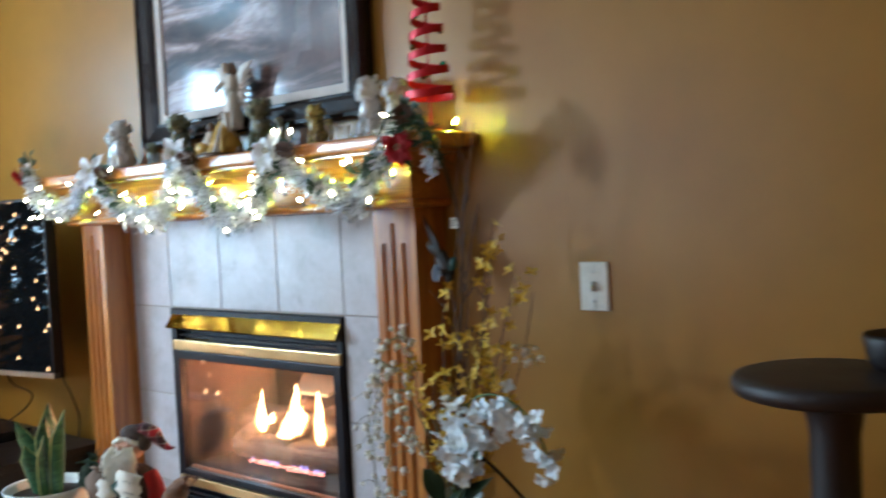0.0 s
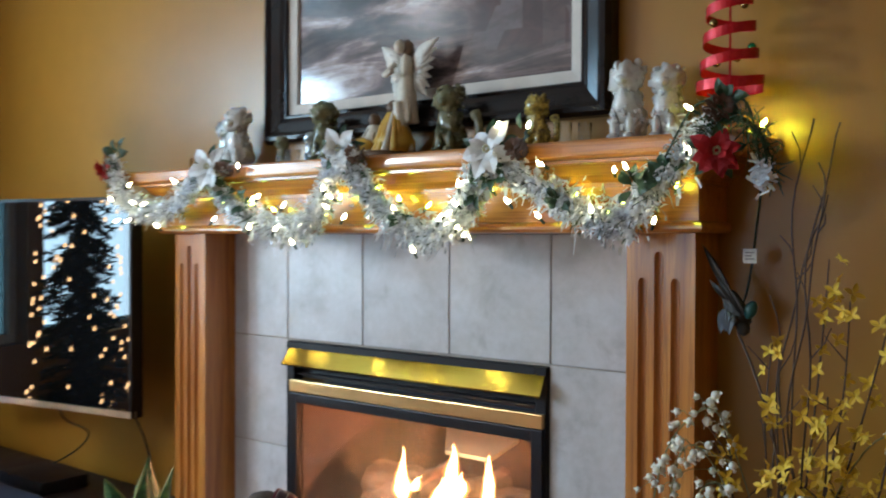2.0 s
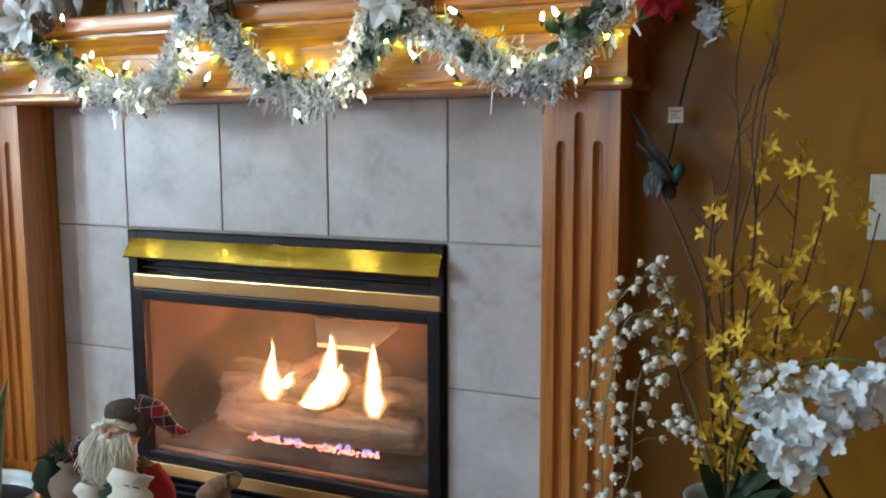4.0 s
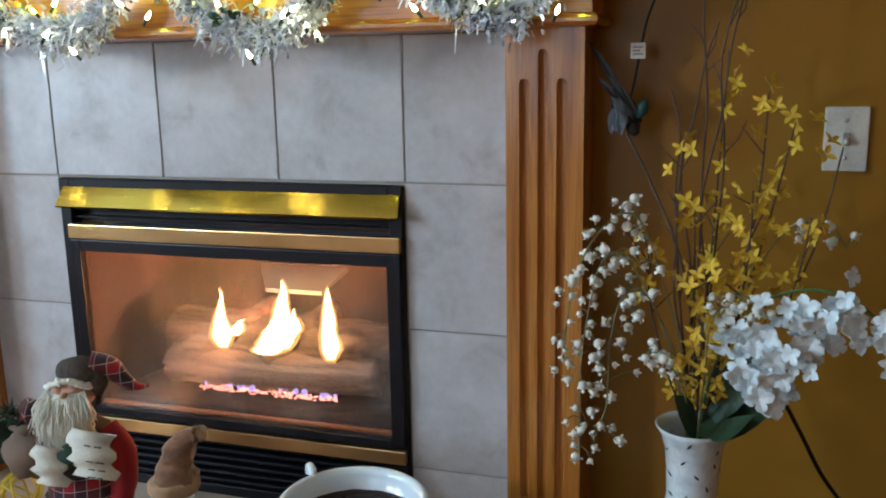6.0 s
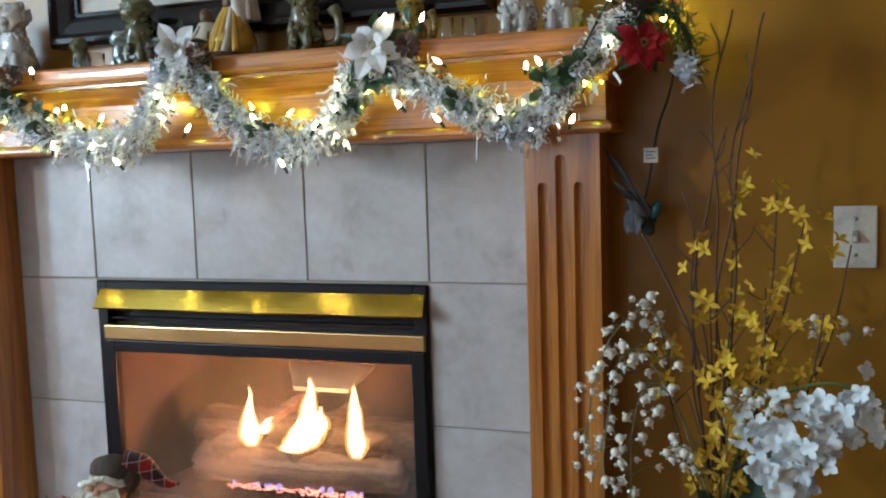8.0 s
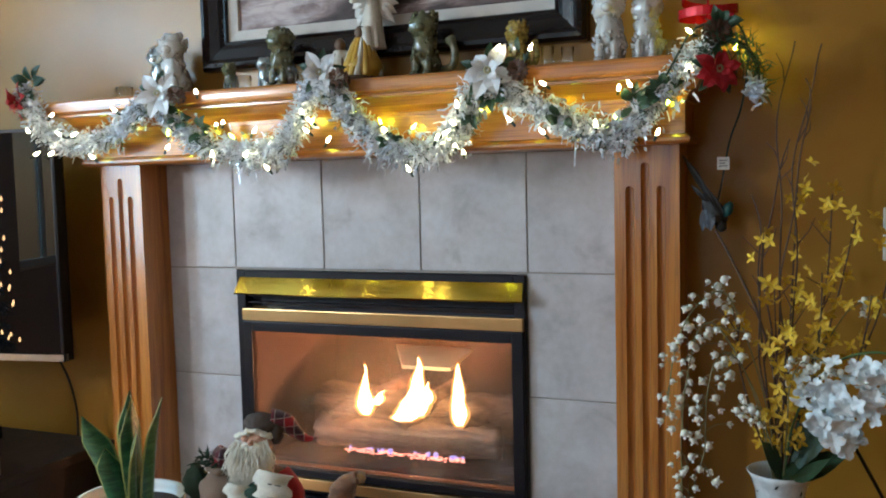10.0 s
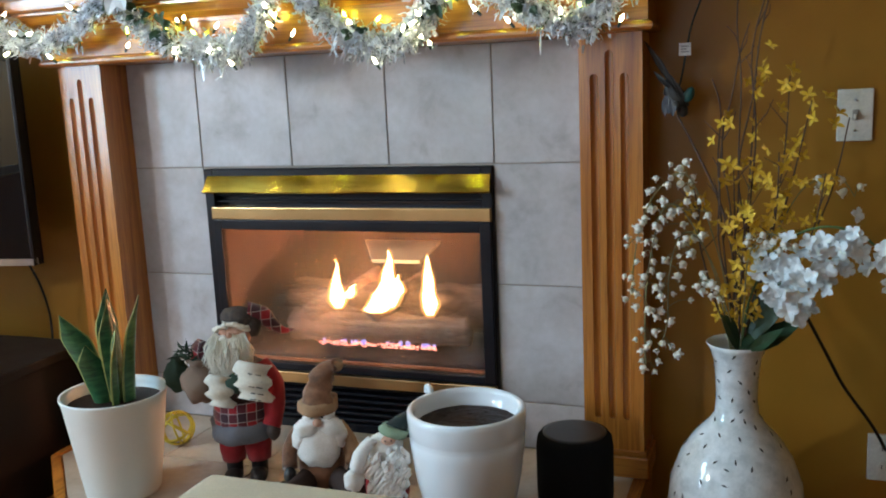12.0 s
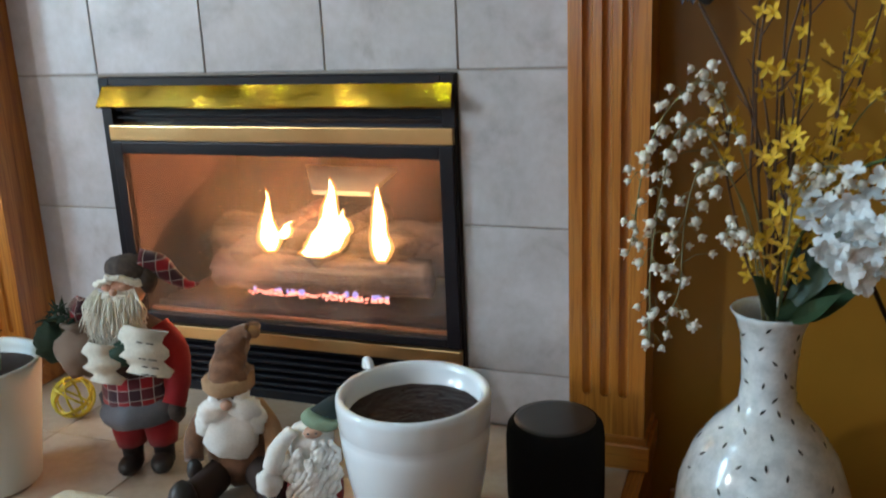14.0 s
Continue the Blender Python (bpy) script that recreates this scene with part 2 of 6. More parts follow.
SOIL.node_tree.nodes["Principled BSDF"].inputs["Specular IOR Level"].default_value = 0.2
SCREEN, _nt, _b = nodes_of("black_screen")
_b.inputs["Base Color"].default_value, _b.inputs["Roughness"].default_value = (0.005, 0.006, 0.008, 1), 0.012
BEZEL = mat("silver_trim", (0.55, 0.55, 0.56), 0.3, 0.9, bump=0.02)
DARKWOOD = mat("espresso_stained_wood", (0.014, 0.007, 0.006), 0.5, col2=(0.008, 0.004, 0.004), scale=9, bump=0.1)
WALNUT = mat("brown_stained_wood", (0.10, 0.05, 0.03), 0.4, col2=(0.06, 0.03, 0.018), scale=10, bump=0.2)
SPEAKER = mat("charcoal_knit_fabric", (0.008, 0.008, 0.009), 0.9, fine=900, bump=0.8)
SPEAKER.node_tree.nodes["Principled BSDF"].inputs["Specular IOR Level"].default_value = 0.15


# ---- builders ----
def place_of(ob):
    p = Vector((0, 0, 0))
    while ob:
        p += ob.location
        ob = ob.parent
    return p


def part(name, bm, material, parent, label="", smooth=False):
    """Links a bmesh, given in world places, as one mesh under parent."""
    me = bpy.data.meshes.new(name)
    off = place_of(parent)
    bmesh.ops.translate(bm, vec=-off, verts=bm.verts)
    bmesh.ops.recalc_face_normals(bm, faces=bm.faces)
    for f in bm.faces:
        f.smooth = smooth
    bm.to_mesh(me)
    bm.free()
    for m in (material if isinstance(material, (list, tuple)) else [material]):
        me.materials.append(m)
    ob = new(name, me)
    ob.parent = parent
    if label:
        tagged(ob, label)
    return ob


def raw_part(name, verts, faces, material, parent, label="", kind=""):
    me = bpy.data.meshes.new(name)
    off = place_of(parent)
    me.from_pydata([(x - off.x, y - off.y, z - off.z) for x, y, z in verts], [], faces)
    me.materials.append(material)
    ob = new(name, me)
    ob.parent = parent
    return tagged(ob, label, kind=kind)


def thing(name, at, label, category, group="", kind=""):
    ob = new(name)
    ob.location = at
    ob.empty_display_size = 0.05
    return tagged(ob, label, category, group, kind)


def solid(name, bm, material, label, category, group="", kind="", at=(0, 0, 0), smooth=False):
    """A thing that is one mesh, with its origin at the place at."""
    ob = part(name, bm, material, None, "", smooth)
    ob.data.transform(Matrix.Translation(-Vector(at)))
    ob.location = at
    return tagged(ob, label, category, group, kind)


def tint(bm, n0, mi):
    bm.faces.ensure_lookup_table()
    for f in bm.faces[n0:]:
        f.material_index = mi


def box(bm, x0, x1, y0, y1, z0, z1, bevel=0.0, seg=1, mi=0):
    n0 = len(bm.faces)
    r = bmesh.ops.create_cube(bm, size=1, matrix=Matrix.LocRotScale(((x0 + x1) / 2, (y0 + y1) / 2, (z0 + z1) / 2), None, (abs(x1 - x0), abs(y1 - y0), abs(z1 - z0))))
    if bevel:
        edges = list({e for v in r["verts"] for e in v.link_edges})
        bmesh.ops.bevel(bm, geom=edges, offset=bevel, segments=seg, affect="EDGES", profile=0.6)
    if mi:
        tint(bm, n0, mi)
    return bm


def lathe(bm, profile, at=(0, 0, 0), n=32, mi=0, wobble=0.0, m=None):
    """Turns a profile of (radius, height) about the upright axis."""
    n0 = len(bm.faces)
    rings = []
    rot = m or Matrix.Identity(3)
    for r, z in profile:
        ring = []
        for i in range(n):
            a = 2 * math.pi * i / n
            k = 1 + wobble * (noise.noise(Vector((math.cos(a) * 2, math.sin(a) * 2, z * 25))))
            ring.append(bm.verts.new(rot @ Vector((r * k * math.cos(a), r * k * math.sin(a), z)) + Vector(at)))
        rings.append(ring)
    for p, q in zip(rings, rings[1:]):
        for i in range(n):
            bm.faces.new((p[i], p[(i + 1) % n], q[(i + 1) % n], q[i]))
    bm.faces.new(rings[0][::-1])
    bm.faces.new(rings[-1])
    if mi:
        tint(bm, n0, mi)
    return bm


def tube(bm, pts, radii, n=7, mi=0):
    """A round bar along points."""
    n0 = len(bm.faces)
    pts = [Vector(p) for p in pts]
    if not isinstance(radii, (list, tuple)):
        radii = [radii] * len(pts)
    rings = []
    side = None
    for i, p in enumerate(pts):
        d = (pts[min(i + 1, len(pts) - 1)] - pts[max(i - 1, 0)]).normalized()
        ref = side if side is not None else (Vector((0, 0, 1)) if abs(d.z) < 0.9 else Vector((1, 0, 0)))
        u = (ref - d * ref.dot(d)).normalized()
        side = u
        w = d.cross(u)
        rings.append([bm.verts.new(p + radii[i] * (u * math.cos(2 * math.pi * k / n) + w * math.sin(2 * math.pi * k / n))) for k in range(n)])
    for p, q in zip(rings, rings[1:]):
        for k in range(n):
            bm.faces.new((p[k], p[(k + 1) % n], q[(k + 1) % n], q[k]))
    bm.faces.new(rings[0][::-1])
    bm.faces.new(rings[-1])
    if mi:
        tint(bm, n0, mi)
    return bm


def blob(bm, at, size, mi=0, rot=(0, 0, 0), lumps=0.0, freq=9.0, sub=2):
    """An uneven rounded lump of half-sizes size."""
    n0 = len(bm.faces)
    r = bmesh.ops.create_icosphere(bm, subdivisions=sub, radius=1)
    m = Matrix.LocRotScale(at, Euler([radians(a) for a in rot]), size if isinstance(size, (tuple, list)) else (size,) * 3)
    for v in r["verts"]:
        k = 1 + lumps * noise.noise(Vector(v.co) * freq * 0.3 + Vector(at) * 37)
        v.co = m @ (v.co * k)
    if mi:
        tint(bm, n0, mi)
    return bm


def smooth_path(pts, per=6):
    """A rounded path through points."""
    pts = [Vector(p) for p in pts]
    out = []
    for i in range(len(pts) - 1):
        p0, p1, p2, p3 = pts[max(i - 1, 0)], pts[i], pts[i + 1], pts[min(i + 2, len(pts) - 1)]
        for k in range(per):
            t = k / per
            out.append(0.5 * ((2 * p1) + (p2 - p0) * t + (2 * p0 - 5 * p1 + 4 * p2 - p3) * t * t + (3 * p1 - p0 - 3 * p2 + p3) * t ** 3))
    return out + [pts[-1]]


def blade(bm, base, tip, width, bow, normal, n=5, thick=0.002, mi=0, tipw=0.04, belly=0.45):
    """A leaf or petal from base to tip, cupped and bowed along normal."""
    n0 = len(bm.faces)
    base, tip, normal = Vector(base), Vector(tip), Vector(normal).normalized()
    d = (tip - base)
    side = d.cross(normal).normalized()
    rows = []
    for i in range(n + 1):
        t = i / n
        w = width * (math.sin(math.pi * (t ** (math.log(0.5) / math.log(belly)))) * (1 - tipw) + tipw * (1 - t) + 0.02)
        c = base + d * t + normal * bow * math.sin(math.pi * t * 0.9)
        rows.append([bm.verts.new(c - side * w / 2 + normal * w * 0.12), bm.verts.new(c), bm.verts.new(c + side * w / 2 + normal * w * 0.12)])
    low = [[bm.verts.new(v.co - normal * thick) for v in r] for r in rows]
    for i in range(n):
        for k in range(2):
            bm.faces.new((rows[i][k], rows[i][k + 1], rows[i + 1][k + 1], rows[i + 1][k]))
            bm.faces.new((low[i][k + 1], low[i][k], low[i + 1][k], low[i + 1][k + 1]))
        bm.faces.new((rows[i][0], rows[i + 1][0], low[i + 1][0], low[i][0]))
        bm.faces.new((rows[i][2], low[i][2], low[i + 1][2], rows[i + 1][2]))
    if mi:
        tint(bm, n0, mi)
    return bm


def prism(bm, poly, z0, z1, mi=0):
    lo = [bm.verts.new((x, y, z0)) for x, y in poly]
    hi = [bm.verts.new((x, y, z1)) for x, y in poly]
    n = len(poly)
    for i in range(n):
        bm.faces.new((lo[i], lo[(i + 1) % n], hi[(i + 1) % n], hi[i]))
    bm.faces.new(lo[::-1])
    bm.faces.new(hi)
    return bm


def B():
    return bmesh.new()


# ---- room ----
X_W, X_E, Y_S, H_C = -2.62, 4.2, -4.6, 2.75
WY = 0.012
FB = (-0.497, 0.497, 0.21, 1.078)
wall_n = thing("wall_north", (0, WY, 0), "tan painted wall behind the fireplace", "wall", kind="structure")
bm = B()
box(bm, X_W - 0.15, FB[0], WY, WY + 0.15, 0, H_C)
box(bm, FB[1], X_E + 0.15, WY, WY + 0.15, 0, H_C)
box(bm, FB[0], FB[1], WY, WY + 0.15, FB[3], H_C)
box(bm, FB[0], FB[1], WY, WY + 0.15, 0, FB[2])
part("wall_face", bm, WALL, wall_n)

bm = B()
box(bm, X_W - 0.15, X_W, Y_S, -3.95, 0, H_C)
box(bm, X_W - 0.15, X_W, -2.95, -2.50, 0, H_C)
box(bm, X_W - 0.15, X_W, -1.62, WIN_Y0, 0, H_C)
box(bm, X_W - 0.15, X_W, -2.50, -1.62, 0, WIN_Z0)
box(bm, X_W - 0.15, X_W, -2.50, -1.62, WIN_Z1, H_C)
box(bm, X_W - 0.15, X_W, -3.95, -2.95, 0, WIN_Z0)
box(bm, X_W - 0.15, X_W, -3.95, -2.95, WIN_Z1, H_C)
box(bm, X_W - 0.15, X_W, WIN_Y1, WY, 0, H_C)
box(bm, X_W - 0.15, X_W, WIN_Y0, WIN_Y1, 0, WIN_Z0)
box(bm, X_W - 0.15, X_W, WIN_Y0, WIN_Y1, WIN_Z1, H_C)
solid("wall_west", bm, WALL, "tan painted side wall with a daylit window", "wall", kind="structure", at=(X_W, -2, 0))
bm = B()
box(bm, X_E, X_E + 0.15, Y_S, WY, 0, H_C)
solid("wall_east", bm, WALL, "tan painted side wall", "wall", kind="structure", at=(X_E, -2, 0))
bm = B()
box(bm, X_W - 0.15, -1.75, Y_S - 0.15, Y_S, 0, H_C)
box(bm, 0.35, X_E + 0.15, Y_S - 0.15, Y_S, 0, H_C)
box(bm, -1.75, 0.35, Y_S - 0.15, Y_S, 0, 0.9)
box(bm, -1.75, 0.35, Y_S - 0.15, Y_S, 2.3, H_C)
solid("wall_south", bm, WALL, "tan painted wall with an added window opening", "wall", kind="structure", at=(0, Y_S, 0))
bm = B()
box(bm, X_W - 0.15, X_E + 0.15, Y_S - 0.15, WY + 0.15, H_C, H_C + 0.1)
solid("ceiling", bm, WHITE_CEIL, "white painted ceiling", "ceiling", kind="structure", at=(0, 0, H_C))
bm = B()
box(bm, X_W - 0.15, X_E + 0.15, Y_S - 0.15, WY + 0.15, -0.1, 0)
solid("floor", bm, FLOORWOOD, "brown wooden floor", "floor", kind="structure", at=(0, 0, 0))
WHITE_TRIM = mat("white_trim_paint", (0.76, 0.75, 0.72), 0.35, bump=0.03)
bm = B()
box(bm, 0.99, X_E, WY - 0.014, WY, 0, 0.10, 0.004)
solid("baseboard", bm, OAK_X, "oak baseboard along the wall", "baseboard", kind="structure", at=(2, WY, 0))

BLIND = mat("white_blind_slat", (0.78, 0.80, 0.82), 0.5, bump=0.02)


def window(name, x0, x1, y0, y1, z0, z1, along_y, label, split=True):
    w = thing(name, ((x0 + x1) / 2, (y0 + y1) / 2, z0), label, "window", kind="structure")
    lo, hi = (y0, y1) if along_y else (x0, x1)

    def bar(name_, a, b, c, d, thick=0.05):
        bb = B()
        if along_y:
            xm = (x0 + x1) / 2
            box(bb, xm - thick / 2, xm + thick / 2, a, b, c, d, 0.004)
        else:
            ym = (y0 + y1) / 2
            box(bb, a, b, ym - thick / 2, ym + thick / 2, c, d, 0.004)
        part(name_, bb, WHITE_TRIM, w)
    bar("window_frame", lo, lo + 0.05, z0, z1)
    bar("window_frame", hi - 0.05, hi, z0, z1)
    bar("window_frame", lo + 0.05, hi - 0.05, z0, z0 + 0.05)
    bar("window_frame", lo + 0.05, hi - 0.05, z1 - 0.05, z1)
    mid = (lo + hi) / 2
    lights = [(lo + 0.05, hi - 0.05)]
    if split:
        bar("mullion", mid - 0.02, mid + 0.02, z0 + 0.05, z1 - 0.05, 0.04)
        lights = [(lo + 0.05, mid - 0.02), (mid + 0.02, hi - 0.05)]
    for a, b in lights:
        bb = B()
        if along_y:
            box(bb, (x0 + x1) / 2 - 0.003, (x0 + x1) / 2 + 0.003, a, b, z0 + 0.05, z1 - 0.05)
        else:
            box(bb, a, b, (y0 + y1) / 2 - 0.003, (y0 + y1) / 2 + 0.003, z0 + 0.05, z1 - 0.05)
        p = part("pane", bb, PANE, w)
        p.visible_shadow = False
    return w


PANE = glass("window_glass", (0.95, 0.98, 1.0))
wn = window("window_1", X_W - 0.15, X_W - 0.05, WIN_Y0, WIN_Y1, WIN_Z0, WIN_Z1, True, "white framed window with raised slatted blind", False)
# unseen window, added as an opening for the fill light
window("fill_window", -1.75, 0.35, Y_S - 0.15, Y_S - 0.05, 0.9, 2.3, False, "unseen white framed window added in the south wall for fill light")
window("window_3", X_W - 0.15, X_W - 0.05, -3.95, -2.95, WIN_Z0, WIN_Z1, True, "white framed window in the side wall")
window("window_4", X_W - 0.15, X_W - 0.05, -2.50, -1.62, WIN_Z0, WIN_Z1, True, "white framed window in the side wall", False)
for i in range(16):
    bb = B()
    zc = 2.27 - i * 0.027
    box(bb, X_W - 0.045, X_W - 0.022, WIN_Y0 + 0.03, WIN_Y1 - 0.03, zc, zc + 0.003)
    part("slat", bb, BLIND, wn)
OUT = emit("overcast_sky_backdrop", (0.34, 0.78, 0.95), 2.4)
bm = B()
box(bm, X_W - 1.62, X_W - 1.6, -5.5, 1.0, 0.0, 4.5)
solid("backdrop", bm, OUT, "pale overcast sky beyond the window", "backdrop", kind="structure", at=(X_W - 1.6, -2, 0))
# dim glowing sheet added behind the unseen south opening
bm = B()
box(bm, -3.6, 2.2, Y_S - 1.82, Y_S - 1.8, 0.0, 4.5)
solid("backdrop", bm, emit("dim_fill_backdrop", (0.55, 0.66, 0.70), 0.8), "dim glowing sheet beyond the added back window", "backdrop", kind="structure", at=(-0.7, Y_S - 1.8, 0))

bm = B()
box(bm, X_W, X_W + 0.05, -0.26, -0.10, 2.42, 2.62, 0.006, 2)
solid("wall_speaker", bm, WHITE_TRIM, "small white speaker box high on the wall", "speaker", at=(X_W, -0.18, 2.42))
bm = B()
box(bm, X_W, X_W + 0.04, -0.25, -0.10, 1.50, 1.66, 0.006, 2)
solid("thermostat", bm, WHITE_PLASTIC, "small ivory control box on the side wall", "control box", at=(X_W, -0.18, 1.5))

# ---- raised hearth ----
HZ = 0.21
hearth_poly = [(-0.88, 0.008), (-0.88, -0.42), (-0.50, -0.80), (0.56, -0.80), (0.95, -0.42), (0.95, 0.008)]
hearth = thing("hearth", (0, -0.4, 0), "raised hearth with tan tiles, firelight in their colour, and oak edging", "hearth", kind="structure")


def inset_poly(poly, d):
    """The outline moved inwards by d on all sides but the back."""
    out = []
    n = len(poly)
    for i, p in enumerate(poly):
        a, b = Vector(poly[i - 1]), Vector(poly[(i + 1) % n])
        p = Vector(p)
        e1, e2 = (p - a).normalized(), (b - p).normalized()
        n1, n2 = Vector((-e1.y, e1.x)), Vector((-e2.y, e2.x))
        k = (n1 + n2).normalized()
        out.append(tuple(p + k * d / max(0.3, k.dot(n1))))
    return out


inner = inset_poly(hearth_poly, 0.035)
inner[0] = (inner[0][0], 0.0)
inner[-1] = (inner[-1][0], 0.0)
bm = B()
prism(bm, [(x, y) for x, y in inner], 0, HZ - 0.008)
part("core", bm, GROUT, hearth)
for i in range(5):
    p, q = hearth_poly[i], hearth_poly[i + 1]
    a, b = inner[i], inner[i + 1]
    bm = B()
    prism(bm, [p, q, b, a], 0, HZ + 0.004)
    bmesh.ops.bevel(bm, geom=[e for e in bm.edges if all(v.co.z > HZ for v in e.verts)], offset=0.006, segments=2, affect="EDGES")
    part("edging", bm, OAK_X if i == 2 else OAK_Y, hearth)

# ---- mantel ----
PF = -0.125
mantel = thing("fireplace_mantel", (0, 0, HZ), "honey oak fireplace mantel with fluted pilasters", "mantel")


def pilaster(x0, x1):
    z0, z1 = HZ + 0.004, 1.428
    w = x1 - x0
    bm = B()
    flutes = [(x0 + w * f, w * 0.066) for f in (0.24, 0.48, 0.72)]
    tops = [1.326, 1.386, 1.326]
    # the front face is cut into strips; the flutes are channels with rounded ends
    edges = [x0]
    for c, h in flutes:
        edges += [c - h, c + h]
    edges.append(x1)
    zb = z0 + 0.165
    depth = 0.011
    for i in range(len(edges) - 1):
        a, b = edges[i], edges[i + 1]
        if i % 2 == 0:
            box(bm, a, b, PF, PF + 0.02, z0 + 0.076, z1)
        else:
            top = tops[i // 2]
            box(bm, a, b, PF, PF + 0.02, z0 + 0.076, zb)
            box(bm, a, b, PF, PF + 0.02, top, z1)
            n = 6
            for k in range(n):
                u0, u1 = -1 + 2 * k / n, -1 + 2 * (k + 1) / n
                d0, d1 = depth * math.sqrt(max(0, 1 - u0 * u0)), depth * math.sqrt(max(0, 1 - u1 * u1))
                c, h = (a + b) / 2, (b - a) / 2
                vs = [bm.verts.new(p) for p in ((c + u0 * h, PF + d0, zb), (c + u1 * h, PF + d1, zb), (c + u1 * h, PF + d1, top), (c + u0 * h, PF + d0, top))]
                bm.faces.new(vs)
            # rounded heads of the channel
            for zc, s in ((top, -1), (zb, 1)):
                for k in range(n):
                    u0, u1 = -1 + 2 * k / n, -1 + 2 * (k + 1) / n
                    c, h = (a + b) / 2, (b - a) / 2
                    z_0, z_1 = zc + s * h * (1 - math.sqrt(max(0, 1 - u0 * u0))), zc + s * h * (1 - math.sqrt(max(0, 1 - u1 * u1)))
                    vs = [bm.verts.new(p) for p in ((c + u0 * h, PF, z_0), (c + u1 * h, PF, z_1), (c + u1 * h, PF, zc - s * 1e-4), (c + u0 * h, PF, zc - s * 1e-4))]
                    bm.faces.new(vs)
    box(bm, x0, x1, PF + 0.02, 0.011, z0 + 0.076, z1)
    p = part("pilaster", bm, OAK_Z, mantel)
    bm = B()
    box(bm, x0 - 0.014, x1 + 0.014, PF - 0.016, 0.011, z0, z0 + 0.06, 0.003)
    box(bm, x0 - 0.008, x1 + 0.008, PF - 0.010, 0.011, z0 + 0.06, z0 + 0.076, 0.005, 2)
    part("plinth", bm, OAK_X, mantel)


pilaster(-0.940, -0.774)
pilaster(0.780, 0.946)


def moulding(name, half, profile):
    """A moulding of a (depth, height) profile round three sides of a box of half-width half."""
    bm = B()
    rows = []
    for d, z in profile:
        rows.append([bm.verts.new((-(half + d), 0.011, z)), bm.verts.new((-(half + d), -(0.155 + d), z)), bm.verts.new((half + d, -(0.155 + d), z)), bm.verts.new((half + d, 0.011, z))])
    for a, b in zip(rows, rows[1:]):
        for k in range(3):
            bm.faces.new((a[k], a[k + 1], b[k + 1], b[k]))
    bm.faces.new(rows[0])
    bm.faces.new(rows[-1])
    return part(name, bm, OAK_X, mantel)


moulding("frieze", 0.965, [(0.0, 1.455), (0.0, 1.535)])
moulding("bead", 0.965, [(0.0, 1.428), (0.008, 1.430), (0.013, 1.437), (0.013, 1.444), (0.008, 1.451), (0.0, 1.4548)])
moulding("crown", 0.965, [(0.0, 1.5352), (0.006, 1.5355), (0.006, 1.545), (0.012, 1.550), (0.030, 1.562), (0.040, 1.578), (0.045, 1.585), (0.058, 1.588), (0.058, 1.5955)])
bm = B()
box(bm, -1.095, 1.095, -0.235, 0.011, 1.596, 1.64, 0.016, 3)
part("shelf", bm, OAK_X, mantel)

# ---- gas fireplace insert ----
ins = thing("gas_fireplace", (0, 0, HZ), "black gas fireplace insert with brass trims, burning", "fireplace")
for a, b, c, d in ((-0.496, -0.462, HZ, 1.076), (0.462, 0.496, HZ, 1.076), (-0.462, 0.462, 1.048, 1.076), (-0.462, 0.462, HZ, HZ + 0.03)):
    bm = B()
    box(bm, a, b, -0.012, 0.03, c, d, 0.002)
    part("surround_bar", bm, BLACK, ins)
bm = B()
vs = [(-0.482, -0.004, 1.066), (0.489, -0.004, 1.066), (0.497, -0.047, 1.006), (-0.483, -0.047, 1.006)]
top = [bm.verts.new(p) for p in vs]
low = [bm.verts.new((x, y + 0.002, z - 0.004)) for x, y, z in vs]
bm.faces.new(top)
bm.faces.new(low[::-1])
for i in range(4):
    bm.faces.new((top[i], low[i], low[(i + 1) % 4], top[(i + 1) % 4]))
part("hood", bm, BRASS, ins, "sloping polished brass hood")
bm = B()
box(bm, -0.462, 0.462, 0.028, 0.034, 0.955, 1.048)
part("louvre_back", bm, BLACK, ins)
for z in (0.968, 0.99, 1.012, 1.034):
    bm = B()
    box(bm, -0.462, 0.462, 0.0, 0.024, z, z + 0.006, 0.001)
    part("louvre", bm, BLACK, ins)
bm = B()
box(bm, -0.468, 0.492, -0.026, 0.0, 0.915, 0.954, 0.003, 2)
part("upper_trim", bm, BRASS_DULL, ins, "tarnished brass trim bar")
bm = B()
box(bm, -0.385 - 0.09, 0.492, -0.026, 0.0, 0.372, 0.408, 0.003, 2)
part("lower_trim", bm, BRASS_DULL, ins, "tarnished brass trim bar")
bm = B()
box(bm, -0.437, 0.455, -0.022, 0.004, 0.880, 0.912, 0.003, 2)
door = part("glass_door", bm, BLACK, ins)
for a, b, c, d in ((-0.468, -0.437, 0.412, 0.912), (0.455, 0.490, 0.412, 0.912), (-0.437, 0.455, 0.412, 0.436)):
    bm = B()
    box(bm, a, b, -0.022, 0.004, c, d, 0.003, 2)
    part("rail", bm, BLACK, door)
bm = B()
box(bm, -0.437, 0.455, -0.010, -0.005, 0.436, 0.880)
FIRE_GLASS = glass("hazy_fire_glass", (0.97, 0.93, 0.9))
# a translucent film mixed into the glass imitates the glowing haze round the fire
_nt = FIRE_GLASS.node_tree
_film, _mx = _nt.nodes.new("ShaderNodeBsdfTranslucent"), _nt.nodes.new("ShaderNodeMixShader")
_film.inputs["Color"].default_value = (0.9, 0.75, 0.62, 1)
_mx.inputs["Fac"].default_value = 0.05
